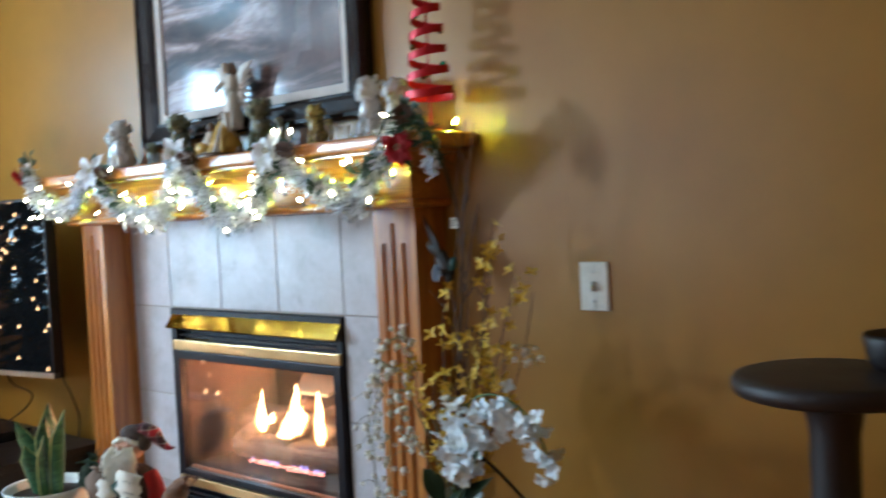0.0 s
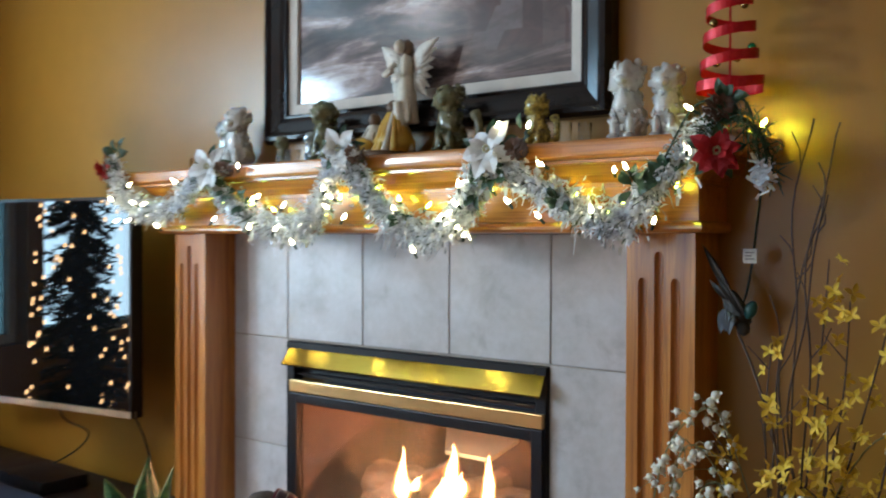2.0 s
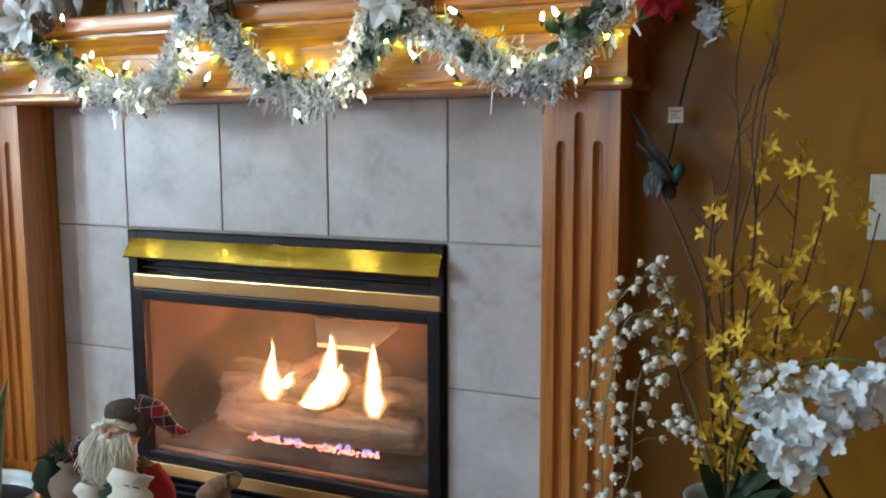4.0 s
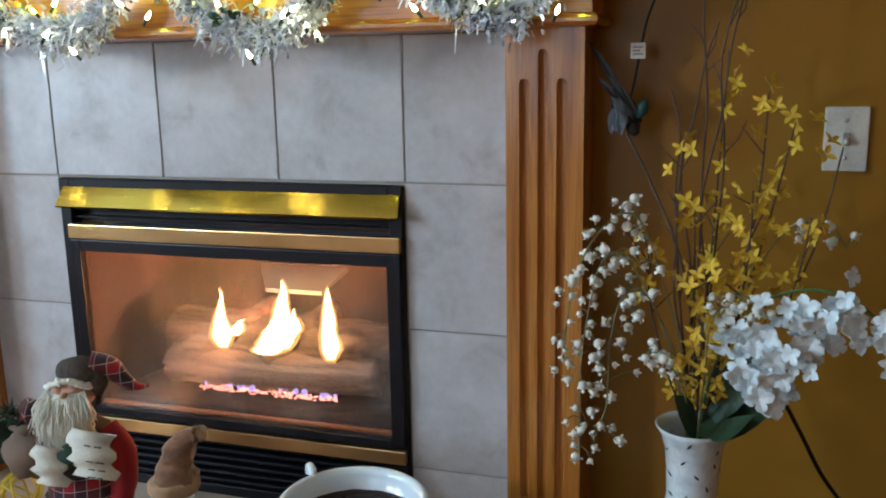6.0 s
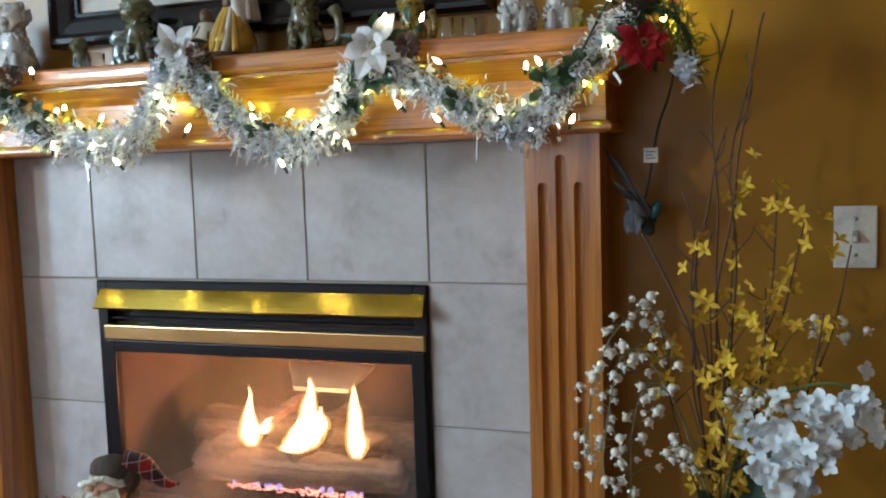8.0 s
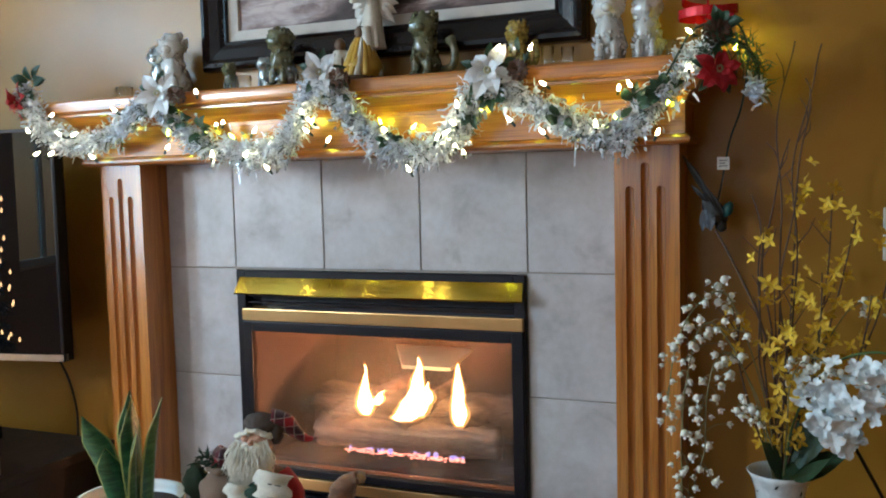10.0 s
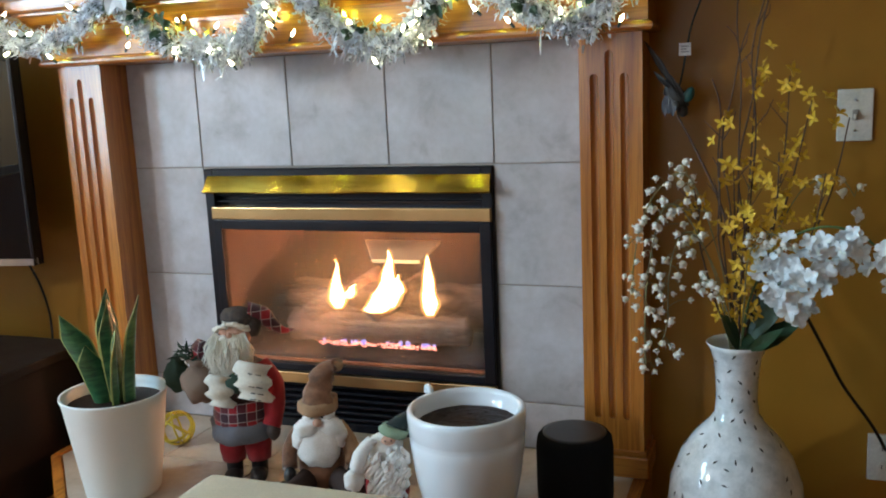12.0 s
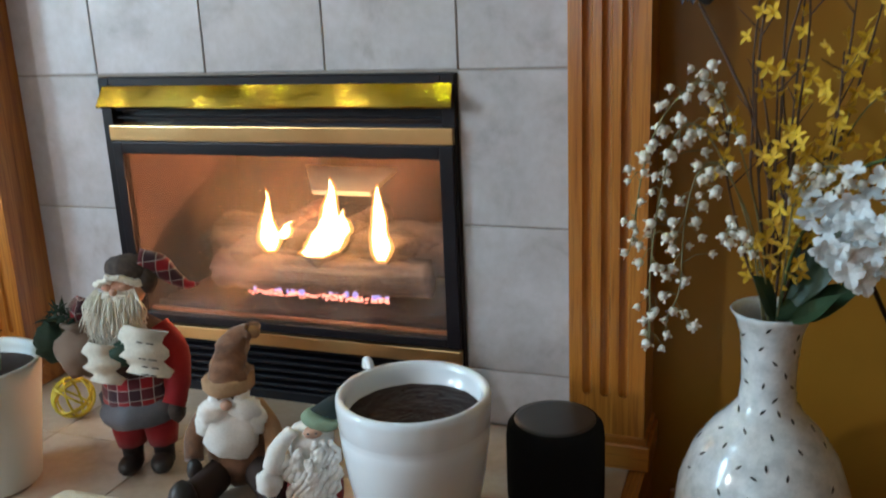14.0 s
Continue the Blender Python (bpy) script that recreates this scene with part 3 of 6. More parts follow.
_nt.links.new(_nt.nodes["Principled BSDF"].outputs[0], _mx.inputs[1])
_nt.links.new(_film.outputs[0], _mx.inputs[2])
_nt.links.new(_mx.outputs[0], _nt.nodes["Material Output"].inputs["Surface"])
p = part("glass", bm, FIRE_GLASS, door)
p.visible_shadow = False
bm = B()
box(bm, -0.43, 0.45, 0.004, 0.016, 0.437, 0.447, 0.002)
part("sill_trim", bm, mat("coppery_trim", (0.42, 0.16, 0.08), 0.35, 0.8, bump=0.05), ins)
bm = B()
box(bm, -0.462, 0.462, 0.028, 0.034, HZ + 0.03, 0.41)
part("louvre_back", bm, BLACK, ins)
for i in range(6):
    z = HZ + 0.036 + i * 0.022
    bm = B()
    box(bm, -0.462, 0.462, -0.006, 0.022, z, z + 0.009, 0.002)
    part("louvre", bm, BLACK, ins)
# firebox: tapering sides, back, top and floor
bm = B()
prism(bm, [(-0.46, 0.03), (-0.38, 0.42), (-0.40, 0.425), (-0.48, 0.03)], 0.42, 0.91)
prism(bm, [(0.48, 0.03), (0.40, 0.42), (0.42, 0.425), (0.495, 0.03)], 0.42, 0.91)
box(bm, -0.40, 0.42, 0.42, 0.44, 0.42, 0.91)
box(bm, -0.48, 0.495, 0.03, 0.44, 0.905, 0.92)
box(bm, -0.48, 0.495, 0.03, 0.44, 0.41, 0.426)
part("firebox", bm, SOOT, ins)
bm = B()
vs = [(-0.075, 0.31, 0.795), (0.205, 0.31, 0.795), (0.165, 0.215, 0.745), (-0.010, 0.215, 0.745)]
top = [bm.verts.new(p) for p in vs]
low = [bm.verts.new((x, y, z - 0.012)) for x, y, z in vs]
bm.faces.new(top)
bm.faces.new(low[::-1])
for i in range(4):
    bm.faces.new((top[i], low[i], low[(i + 1) % 4], top[(i + 1) % 4]))
part("deflector", bm, PLATE_METAL, ins)
bm = B()
box(bm, -0.43, 0.44, 0.035, 0.39, 0.426, 0.452, 0.004)
bmesh.ops.subdivide_edges(bm, edges=bm.edges[:], cuts=14, use_grid_fill=True)
for v in bm.verts:
    if v.co.z > 0.44:
        v.co.z += 0.012 * noise.noise(v.co * 40)
part("ember_bed", bm, EMBER_BED, ins)


def log(name, pts, radii, seed):
    bm = B()
    tube(bm, smooth_path(pts, 12), [radii[0] + (radii[1] - radii[0]) * k / (12 * (len(pts) - 1)) for k in range(12 * (len(pts) - 1) + 1)], 36)
    for v in bm.verts:
        q = v.co
        v.co += Vector((0, 0.6, 1)).normalized() * 0.014 * noise.noise(Vector((q.x * 14, q.y * 40, q.z * 40 + seed))) + Vector((0, 1, 0.3)) * 0.012 * noise.noise(Vector((q.x * 22, q.y * 90, q.z * 90 + seed)))
    part(name, bm, LOG, ins, smooth=True)


log("log", [(-0.325, 0.25, 0.585), (-0.1, 0.235, 0.59), (0.15, 0.235, 0.585), (0.40, 0.25, 0.59)], (0.075, 0.070), 3)
log("log", [(-0.29, 0.155, 0.525), (0.0, 0.13, 0.525), (0.35, 0.165, 0.53)], (0.050, 0.052), 9)
log("log", [(-0.22, 0.13, 0.56), (-0.09, 0.2, 0.63), (-0.02, 0.30, 0.67)], (0.042, 0.032), 14)
log("log", [(0.02, 0.12, 0.56), (0.10, 0.2, 0.63), (0.17, 0.30, 0.67)], (0.045, 0.034), 21)
log("log", [(0.22, 0.15, 0.60), (0.30, 0.2, 0.62), (0.39, 0.26, 0.61)], (0.042, 0.048), 27)
FLAME = emit("flame", (1.0, 0.66, 0.28), 14.0)


def veil(name, col, strength, clear):
    """A thin glow that lets most of what is behind it through."""
    m, nt, b = nodes_of(name)
    nt.nodes.remove(b)
    e, t_, mx = nt.nodes.new("ShaderNodeEmission"), nt.nodes.new("ShaderNodeBsdfTransparent"), nt.nodes.new("ShaderNodeMixShader")
    e.inputs["Color"].default_value, e.inputs["Strength"].default_value = (*col, 1), strength
    mx.inputs["Fac"].default_value = 1 - clear
    nt.links.new(t_.outputs[0], mx.inputs[1])
    nt.links.new(e.outputs[0], mx.inputs[2])
    nt.links.new(mx.outputs[0], nt.nodes["Material Output"].inputs["Surface"])
    return m


FLAME_HALO = veil("flame_halo", (1.0, 0.45, 0.12), 2.6, 0.74)



def flame(x, y, z, h, r, seed, lean=0.0, taper=1.15):
    bm = B()
    n = 12
    rings = []
    for i in range(n + 1):
        t = i / n
        rad = r * (0.45 + 0.6 * math.sin(0.5 * math.pi * t / 0.22) if t < 0.22 else 1.05 * (1 - (t - 0.22) / 0.78) ** taper) + 0.0006
        cx = x + lean * t * t * h + 0.012 * noise.noise(Vector((t * 3, seed, 0))) * t
        cy = y + 0.012 * noise.noise(Vector((seed, t * 3, 4)))
        rings.append([bm.verts.new((cx + rad * math.cos(a) * (1 + 0.35 * noise.noise(Vector((a, t * 4, seed)))), cy + 0.5 * rad * math.sin(a), z + h * t)) for a in [2 * math.pi * k / 12 for k in range(12)]])
    for p, q in zip(rings, rings[1:]):
        for k in range(12):
            bm.faces.new((p[k], p[(k + 1) % 12], q[(k + 1) % 12], q[k]))
    bm.faces.new(rings[0][::-1])
    bm.faces.new(rings[-1])
    fl = part("flame", bm, FLAME, ins, smooth=True)
    shell = fl.data.copy()
    shell.materials.clear()
    shell.materials.append(FLAME_HALO)
    mid = Vector((x - place_of(ins).x, y - place_of(ins).y, z + 0.4 * h - place_of(ins).z))
    for v in shell.vertices:
        v.co = mid + Vector(((v.co.x - mid.x) * 1.42, (v.co.y - mid.y) * 1.4, (v.co.z - mid.z) * 1.08))
    so = new("flame_halo", shell)
    so.parent = fl


flame(-0.092, 0.105, 0.600, 0.165, 0.026, 1.0, 0.0, 1.4)
flame(-0.058, 0.115, 0.632, 0.048, 0.020, 2.0, 0.7)
flame(0.090, 0.120, 0.605, 0.190, 0.030, 4.0, 0.02, 0.85)
flame(0.056, 0.100, 0.592, 0.105, 0.036, 3.0, 0.18, 1.2)
flame(0.112, 0.125, 0.640, 0.075, 0.028, 6.0, 0.15, 1.2)
flame(0.036, 0.098, 0.590, 0.052, 0.028, 5.0, 0.1, 1.2)
flame(0.236, 0.105, 0.590, 0.195, 0.024, 7.0, 0.0, 0.75)
EMBER = emit("glowing_ember", (1.0, 0.30, 0.22), 3.2)
EMBER_BLUE = emit("blue_gas_flame", (0.50, 0.42, 1.0), 1.2)
rng = random.Random(5)
bm = B()
for i in range(130):
    x = -0.155 + 0.41 * rng.random()
    blob(bm, (x, 0.075 + 0.02 * rng.random(), 0.478 + 0.012 * rng.random()), (0.003 + 0.006 * rng.random() ** 2, 0.003, 0.0015 + 0.003 * rng.random()), lumps=0.5, sub=1)
tagged(part("embers", bm, EMBER, ins), kind="stuff")
bm = B()
for i in range(22):
    x = -0.16 + 0.42 * rng.random()
    blob(bm, (x, 0.085 + 0.02 * rng.random(), 0.490), (0.005 + 0.006 * rng.random(), 0.003, 0.006 + 0.006 * rng.random()), sub=1)
tagged(part("gas_jets", bm, EMBER_BLUE, ins), kind="stuff")

# ---- picture over the mantel ----
pic = thing("framed_painting", (0.08, 0.0, 1.725), "large dim landscape painting in a black moulded frame", "painting")
PX0, PX1, PZ0, PZ1 = -0.575, 0.690, 1.722, 2.64


def frame_ring(name, x0, x1, z0, z1, profile, material):
    """A mitred moulding: profile rows of (inset, depth)."""
    bm = B()
    rows = []
    for d, y in profile:
        rows.append([bm.verts.new(p) for p in ((x0 + d, y, z0 + d), (x1 - d, y, z0 + d), (x1 - d, y, z1 - d), (x0 + d, y, z1 - d))])
    for a, b in zip(rows, rows[1:] + rows[:1]):
        for k in range(4):
            bm.faces.new((a[k], a[(k + 1) % 4], b[(k + 1) % 4], b[k]))
    return part(name, bm, material, pic)


frame_ring("frame", PX0, PX1, PZ0, PZ1, [(0, 0.008), (0, -0.030), (0.010, -0.048), (0.022, -0.050), (0.034, -0.040), (0.066, -0.030), (0.080, -0.022), (0.088, -0.024), (0.092, -0.018), (0.092, 0.008)], FRAME_BLACK)
frame_ring("liner", PX0 + 0.0925, PX1 - 0.0925, PZ0 + 0.0925, PZ1 - 0.0925, [(0, 0.008), (0, -0.014), (0.032, -0.008), (0.035, 0.008)], LINER)
bm = B()
box(bm, PX0 + 0.12, PX1 - 0.12, 0.001, 0.006, PZ0 + 0.12, PZ1 - 0.12)
part("canvas", bm, CANVAS, pic)
bm = B()
step = 0.0135
x = PX0 + 0.02
while x < PX1 - 0.02:
    blob(bm, (x, -0.0305, PZ0 + 0.006), 0.004, sub=1)
    x += step
z = PZ0 + 0.01
while z < PZ1:
    blob(bm, (PX1 - 0.006, -0.0305, z), 0.004, sub=1)
    z += step
tagged(part("bead_row", bm, FRAME_BLACK, pic, "row of small silvery beads"), kind="stuff")

# ---- switch and outlet ----
sw = thing("light_switch", (1.458, 0.006, 1.128), "ivory toggle light switch on the tan wall", "switch")
bm = B()
box(bm, 1.416, 1.500, 0.004, WY, 1.128, 1.259, 0.003, 2)
part("plate", bm, WHITE_PLASTIC, sw)
bm = B()
box(bm, 1.452, 1.464, -0.002, 0.004, 1.181, 1.207, 0.001)
part("slot", bm, mat("grey_shadow_slot", (0.36, 0.34, 0.30), 0.6, bump=0), sw)
bm = B()
box(bm, 1.454, 1.462, -0.014, 0.0, 1.184, 1.196, 0.002)
part("toggle", bm, WHITE_PLASTIC, sw)
for z in (1.155, 1.232):
    bm = B()
    blob(bm, (1.458, 0.003, z), (0.004, 0.002, 0.004))
    part("screw", bm, BEZEL, sw)
ot = thing("wall_outlet", (1.56, 0.006, 0.217), "ivory double wall outlet near the floor", "outlet")
bm = B()
box(bm, 1.518, 1.602, 0.004, WY, 0.217, 0.348, 0.003, 2)
part("plate", bm, WHITE_PLASTIC, ot)
for z in (0.257, 0.307):
    bm = B()
    lathe(bm, [(0.016, 0), (0.016, 0.003)], (1.56, 0.004, z), 16, m=Euler((radians(90), 0, 0)).to_matrix())
    s = part("socket", bm, WHITE_PLASTIC, ot)
    for dx in (-0.006, 0.006):
        bm = B()
        box(bm, 1.56 + dx - 0.001, 1.56 + dx + 0.001, -0.0005, 0.0012, z - 0.004, z + 0.006)
        part("slit", bm, DARK_SLOT, s)
bm = B()
tube(bm, smooth_path([(1.305, -0.33, 0.80), (1.346, -0.29, 0.741), (1.394, -0.22, 0.636), (1.443, -0.165, 0.53), (1.515, -0.09, 0.41), (1.555, -0.03, 0.325), (1.56, -0.002, 0.309)], 6), 0.0042, 8)
solid("power_cord", bm, BLACK, "dark cord hanging from the flowers to the wall outlet", "cord", at=(1.56, 0, 0.309), smooth=True)

# ---- garland with fairy lights ----
NEEDLE = mat("green_plastic_needle", (0.035, 0.085, 0.035), 0.6, col2=(0.02, 0.05, 0.025), bump=0)
FROST = mat("frosted_white_tinsel", (0.88, 0.91, 0.96), 0.35, col2=(0.80, 0.84, 0.91), bump=0)
TINSEL = mat("silver_tinsel", (0.88, 0.92, 0.98), 0.10, 0.25, col2=(0.78, 0.84, 0.93), bump=0)
LEAF_G = mat("dark_green_holly_leaf", (0.018, 0.058, 0.020), 0.5, col2=(0.010, 0.032, 0.013), bump=0.1)
PETAL_W = mat("white_silk_petal", (0.80, 0.81, 0.82), 0.6, col2=(0.70, 0.72, 0.74), bump=0.1, sheen=0.3)
PETAL_R = mat("red_velvet_petal", (0.42, 0.006, 0.012), 0.8, col2=(0.24, 0.004, 0.008), bump=0.1, sheen=0.05)
CONE = mat("brown_pine_cone", (0.13, 0.065, 0.04), 0.7, col2=(0.06, 0.03, 0.02), bump=0.3)
BULB = emit("warm_fairy_bulb", (1.0, 0.87, 0.46), 34.0)
# over-bright yellow-green bulbs, added out of sight to turn the frieze gold
BULB_BACK = emit("added_frieze_bulb", (0.74, 1.0, 0.05), 72.0)
# far brighter than the other bulbs, to spread a yellow glow over the wall
BULB_END = emit("warm_fairy_bulb_near_wall", (0.74, 1.0, 0.04), 430.0)
CORD_G = mat("dark_green_cord", (0.012, 0.03, 0.014), 0.5, bump=0)
garland = thing("garland", (0, -0.24, 1.6), "frosted tinsel garland with lit fairy lights and poinsettias", "garland")
GXZ = [(-1.10, 1.67), (-1.07, 1.58), (-1.03, 1.53), (-0.93, 1.50), (-0.80, 1.515), (-0.70, 1.56), (-0.60, 1.61), (-0.52, 1.54), (-0.42, 1.475),
       (-0.30, 1.45), (-0.20, 1.445), (-0.12, 1.50), (-0.06, 1.58), (0.0, 1.63), (0.06, 1.56), (0.14, 1.48), (0.25, 1.43), (0.35, 1.45), (0.42, 1.52),
       (0.47, 1.60), (0.54, 1.57), (0.64, 1.52), (0.74, 1.47), (0.82, 1.45), (0.88, 1.51), (0.95, 1.57), (1.02, 1.64), (1.09, 1.655), (1.135, 1.61), (1.145, 1.54)]
gpath = smooth_path([(x, -0.225 - 0.03 * min(1, max(0, (z - 1.52) / 0.1)), z) for x, z in GXZ], 8)
bm = B()
tube(bm, gpath, 0.006, 6)
part("cord", bm, CORD_G, garland, smooth=True)


def strips(name, count, lo, hi, width, material, seed, spread, label="", where=None, curl=0.3):
    rng_ = random.Random(seed)
    vs, fs = [], []
    n = len(gpath)
    while len(fs) < count * 2:
        k = rng_.randrange(n - 1)
        c = gpath[k].lerp(gpath[k + 1], rng_.random())
        dens = 0.5 + 0.9 * noise.noise(Vector((c.x * 9, seed, 0)))
        if where and not where(c):
            continue
        if rng_.random() > max(0.12, dens):
            continue
        c = c + Vector((rng_.gauss(0, spread), -abs(rng_.gauss(0, spread * 0.7)), rng_.gauss(0, spread)))
        d = Vector((rng_.gauss(0, 1), rng_.gauss(-0.5, 0.8), rng_.gauss(-0.1, 1))).normalized()
        length = rng_.uniform(lo, hi)
        if c.y + d.y * length > -0.17:
            d.y = -abs(d.y)
        w = d.cross(Vector((rng_.gauss(0, 1), rng_.gauss(0, 1), rng_.gauss(0, 1)))).normalized() * width * rng_.uniform(0.6, 1.4)
        mid = c + d * length * 0.5 + Vector((0, 0, curl * length * rng_.uniform(-0.4, 0.4)))
        end = c + d * length + Vector((0, 0, -curl * length * rng_.uniform(0, 0.6)))
        i = len(vs)
        vs += [tuple(c - w), tuple(c + w), tuple(mid + w), tuple(mid - w), tuple(end + w * 0.6), tuple(end - w * 0.6)]
        fs += [(i, i + 1, i + 2, i + 3), (i + 3, i + 2, i + 4, i + 5)]
    return raw_part(name, vs, fs, material, garland, label, kind="stuff")


strips("tinsel", 8000, 0.010, 0.026, 0.0040, TINSEL, 11, 0.017, "curly silver tinsel strands", where=lambda c: c.x < 1.0)
strips("frosted_needles", 9500, 0.008, 0.027, 0.0016, FROST, 12, 0.018, "frosted white needles", where=lambda c: c.x < 1.03)
strips("green_needles", 2600, 0.02, 0.045, 0.0014, NEEDLE, 13, 0.010, "dark green needles")
strips("dangling_tinsel", 300, 0.025, 0.055, 0.0022, TINSEL, 14, 0.022, "loose silver strands", where=lambda c: c.z < 1.5 and c.x < 0.78, curl=0.9)


def drops(count, seed):
    """Small clear drops hanging under the swags."""
    rng_ = random.Random(seed)
    bm = B()
    low_ = [p for p in gpath if p.z < 1.52 and p.x < 0.95]
    for i in range(count):
        p = low_[rng_.randrange(len(low_))]
        c = p + Vector((rng_.gauss(0, 0.02), -0.012 + rng_.gauss(0, 0.01), -rng_.uniform(0.012, 0.052)))
        h_ = rng_.uniform(0.006, 0.011)
        lathe(bm, [(0.0006, h_), (0.0022, h_ * 0.3), (0.0034, -h_ * 0.3), (0.0016, -h_ * 0.75)], c, 6)
        tube(bm, [c + Vector((0, 0, h_)), p + Vector((0, -0.01, 0))], 0.0005, 4)
    tagged(part("glass_drop", bm, DROP, garland, "small clear hanging drops"), kind="stuff")


DROP = mat("clear_acrylic_drop", (0.85, 0.90, 0.95), 0.04, bump=0, grain=0.0)
DROP.node_tree.nodes["Principled BSDF"].inputs["Transmission Weight"].default_value = 0.6
drops(150, 19)


def poinsettia(x, y, z, r, material, seed, face=(0.25, -1, 0.1), label=""):
    rng_ = random.Random(seed)
    face = Vector(face).normalized()
    u = face.cross(Vector((0, 0, 1))).normalized()
    w = u.cross(face)
    c = Vector((x, y, z))
    bm = B()
    blob(bm, c, 0.008, sub=1)
    fl = part("poinsettia", bm, material, garland, label)
    for layer, (cnt, rr, lift) in enumerate(((7, r, 0.05), (6, r * 0.85, 0.35), (5, r * 0.6, 0.75)) if material is PETAL_R else ((6, r * 1.08, 0.10), (4, r * 0.66, 0.55))):
        for i in range(cnt):
            a = 2 * math.pi * (i + 0.5 * layer + rng_.uniform(-0.15, 0.15)) / cnt
            d = (u * math.cos(a) + w * math.sin(a) + face * (lift + rng_.uniform(-0.25, 0.35)) - Vector((0, 0, 0.25))).normalized()
            bm = B()
            blade(bm, c + d * 0.006 + face * 0.006 * layer, c + d * rr * rng_.uniform(0.75, 1.15) + face * 0.01 * layer, rr * 0.58, rr * rng_.uniform(0.05, 0.25), face, 5, 0.0012, tipw=0.02)
            part("petal", bm, material, fl)
    bm = B()
    for i in range(7):
        a = i * 0.9
        blob(bm, c + face * 0.02 + (u * math.cos(a) + w * math.sin(a)) * 0.007, 0.004, sub=1)
    part("flower_centre", bm, mat("pale_bead", (0.45, 0.42, 0.26), 0.4, 0.2, bump=0), fl)
    for i in range(5):
        a = 2 * math.pi * i / 5 + 0.4
        d = (u * math.cos(a) + w * math.sin(a)).normalized()
        bm = B()
        blade(bm, c + d * 0.02 - face * 0.006, c + d * r * 1.15 - face * 0.012, r * 0.38, 0.01, face, 5, 0.0012)
        part("leaf", bm, LEAF_G, fl)
    return fl


def pine_cone(x, y, z, s, rot):
    bm = B()
    m = Euler([radians(a) for a in rot]).to_matrix()
    for i in range(46):
        t = i / 46
        a = i * 2.399
        rad = s * (0.25 + 0.75 * math.sin(math.pi * (0.12 + 0.8 * t)))
        base = Vector((rad * 0.35 * math.cos(a), rad * 0.35 * math.sin(a), s * (t * 2 - 1) * 1.1))
        tip = Vector((rad * math.cos(a), rad * math.sin(a), base.z + s * 0.28))
        blade(bm, Vector((x, y, z)) + m @ base, Vector((x, y, z)) + m @ tip, s * 0.42, s * 0.08, m @ Vector((0, 0, 1)), 3, 0.0015)
    part("pine_cone", bm, CONE, garland)


poinsettia(-0.552, -0.275, 1.632, 0.066, PETAL_W, 1, label="white silk poinsettia")
poinsettia(0.006, -0.275, 1.655, 0.062, PETAL_W, 2, label="white silk poinsettia")
poinsettia(0.494, -0.275, 1.625, 0.068, PETAL_W, 3, label="white silk poinsettia")
poinsettia(1.056, -0.295, 1.588, 0.054, PETAL_R, 4, (0.45, -1, 0.05), label="red velvet poinsettia")
poinsettia(-1.13, -0.26, 1.645, 0.062, PETAL_R, 5, (-0.7, -1, 0.1), label="red velvet poinsettia")
pine_cone(-0.49, -0.27, 1.622, 0.028, (70, 20, 0))
pine_cone(0.065, -0.27, 1.635, 0.03, (70, -20, 0))
pine_cone(0.575, -0.275, 1.622, 0.03, (80, 30, 0))
pine_cone(1.045, -0.26, 1.675, 0.034, (80, 0, 40))
rng = random.Random(77)


def holly(x, z, n, r, seed):
    rng_ = random.Random(seed)
    bm = B()
    for i in range(n):
        a = rng_.uniform(0, 2 * math.pi)
        c = Vector((x, -0.25, z))
        d = Vector((math.cos(a), rng_.uniform(-0.6, 0.0), math.sin(a))).normalized()
        blade(bm, c + d * 0.01, c + d * r * rng_.uniform(0.7, 1.1), r * 0.42, 0.008, Vector((rng_.uniform(-0.4, 0.4), -1, rng_.uniform(-0.3, 0.5))), 5, 0.001)
    part("leaf_sprig", bm, LEAF_G, garland)


for x, z, n, r, s in ((-1.09, 1.70, 9, 0.075, 1), (-0.50, 1.56, 7, 0.05, 2), (-0.43, 1.52, 8, 0.05, 3), (0.04, 1.60, 6, 0.05, 4), (0.50, 1.57, 7, 0.055, 5), (0.44, 1.53, 5, 0.05, 6),
                      (0.86, 1.525, 7, 0.050, 7), (0.93, 1.55, 8, 0.06, 8), (1.06, 1.69, 9, 0.055, 9), (0.57, 1.66, 6, 0.045, 10), (0.20, 1.46, 5, 0.04, 11), (0.68, 1.50, 6, 0.045, 12)):
    holly(x, z, n, r, s)
BULBS = [(-0.411, 1.628), (-0.525, 1.47), (-0.177, 1.401), (-0.215, 1.507), (-0.034, 1.527), (0.027, 1.471), (0.198, 1.49), (0.269, 1.384), (0.423, 1.422), (0.351, 1.464),
         (0.522, 1.683), (0.61, 1.674), (0.549, 1.501), (0.638, 1.466), (0.771, 1.478), (0.64, 1.585), (0.829, 1.562), (0.856, 1.568), (0.919, 1.452), (0.994, 1.682),
         (0.992, 1.6), (-0.889, 1.525), (-0.719, 1.593), (-0.821, 1.452), (-1.06, 1.47), (-1.08, 1.545), (-0.98, 1.59), (-0.95, 1.53), (-1.0, 1.47), (-0.37, 1.445), (-0.32, 1.535), (-0.345, 1.53),
         (0.395, 1.50), (0.375, 1.475), (0.41, 1.545), (-0.045, 1.50), (-0.055, 1.55), (-0.25, 1.44), (0.40, 1.44)]
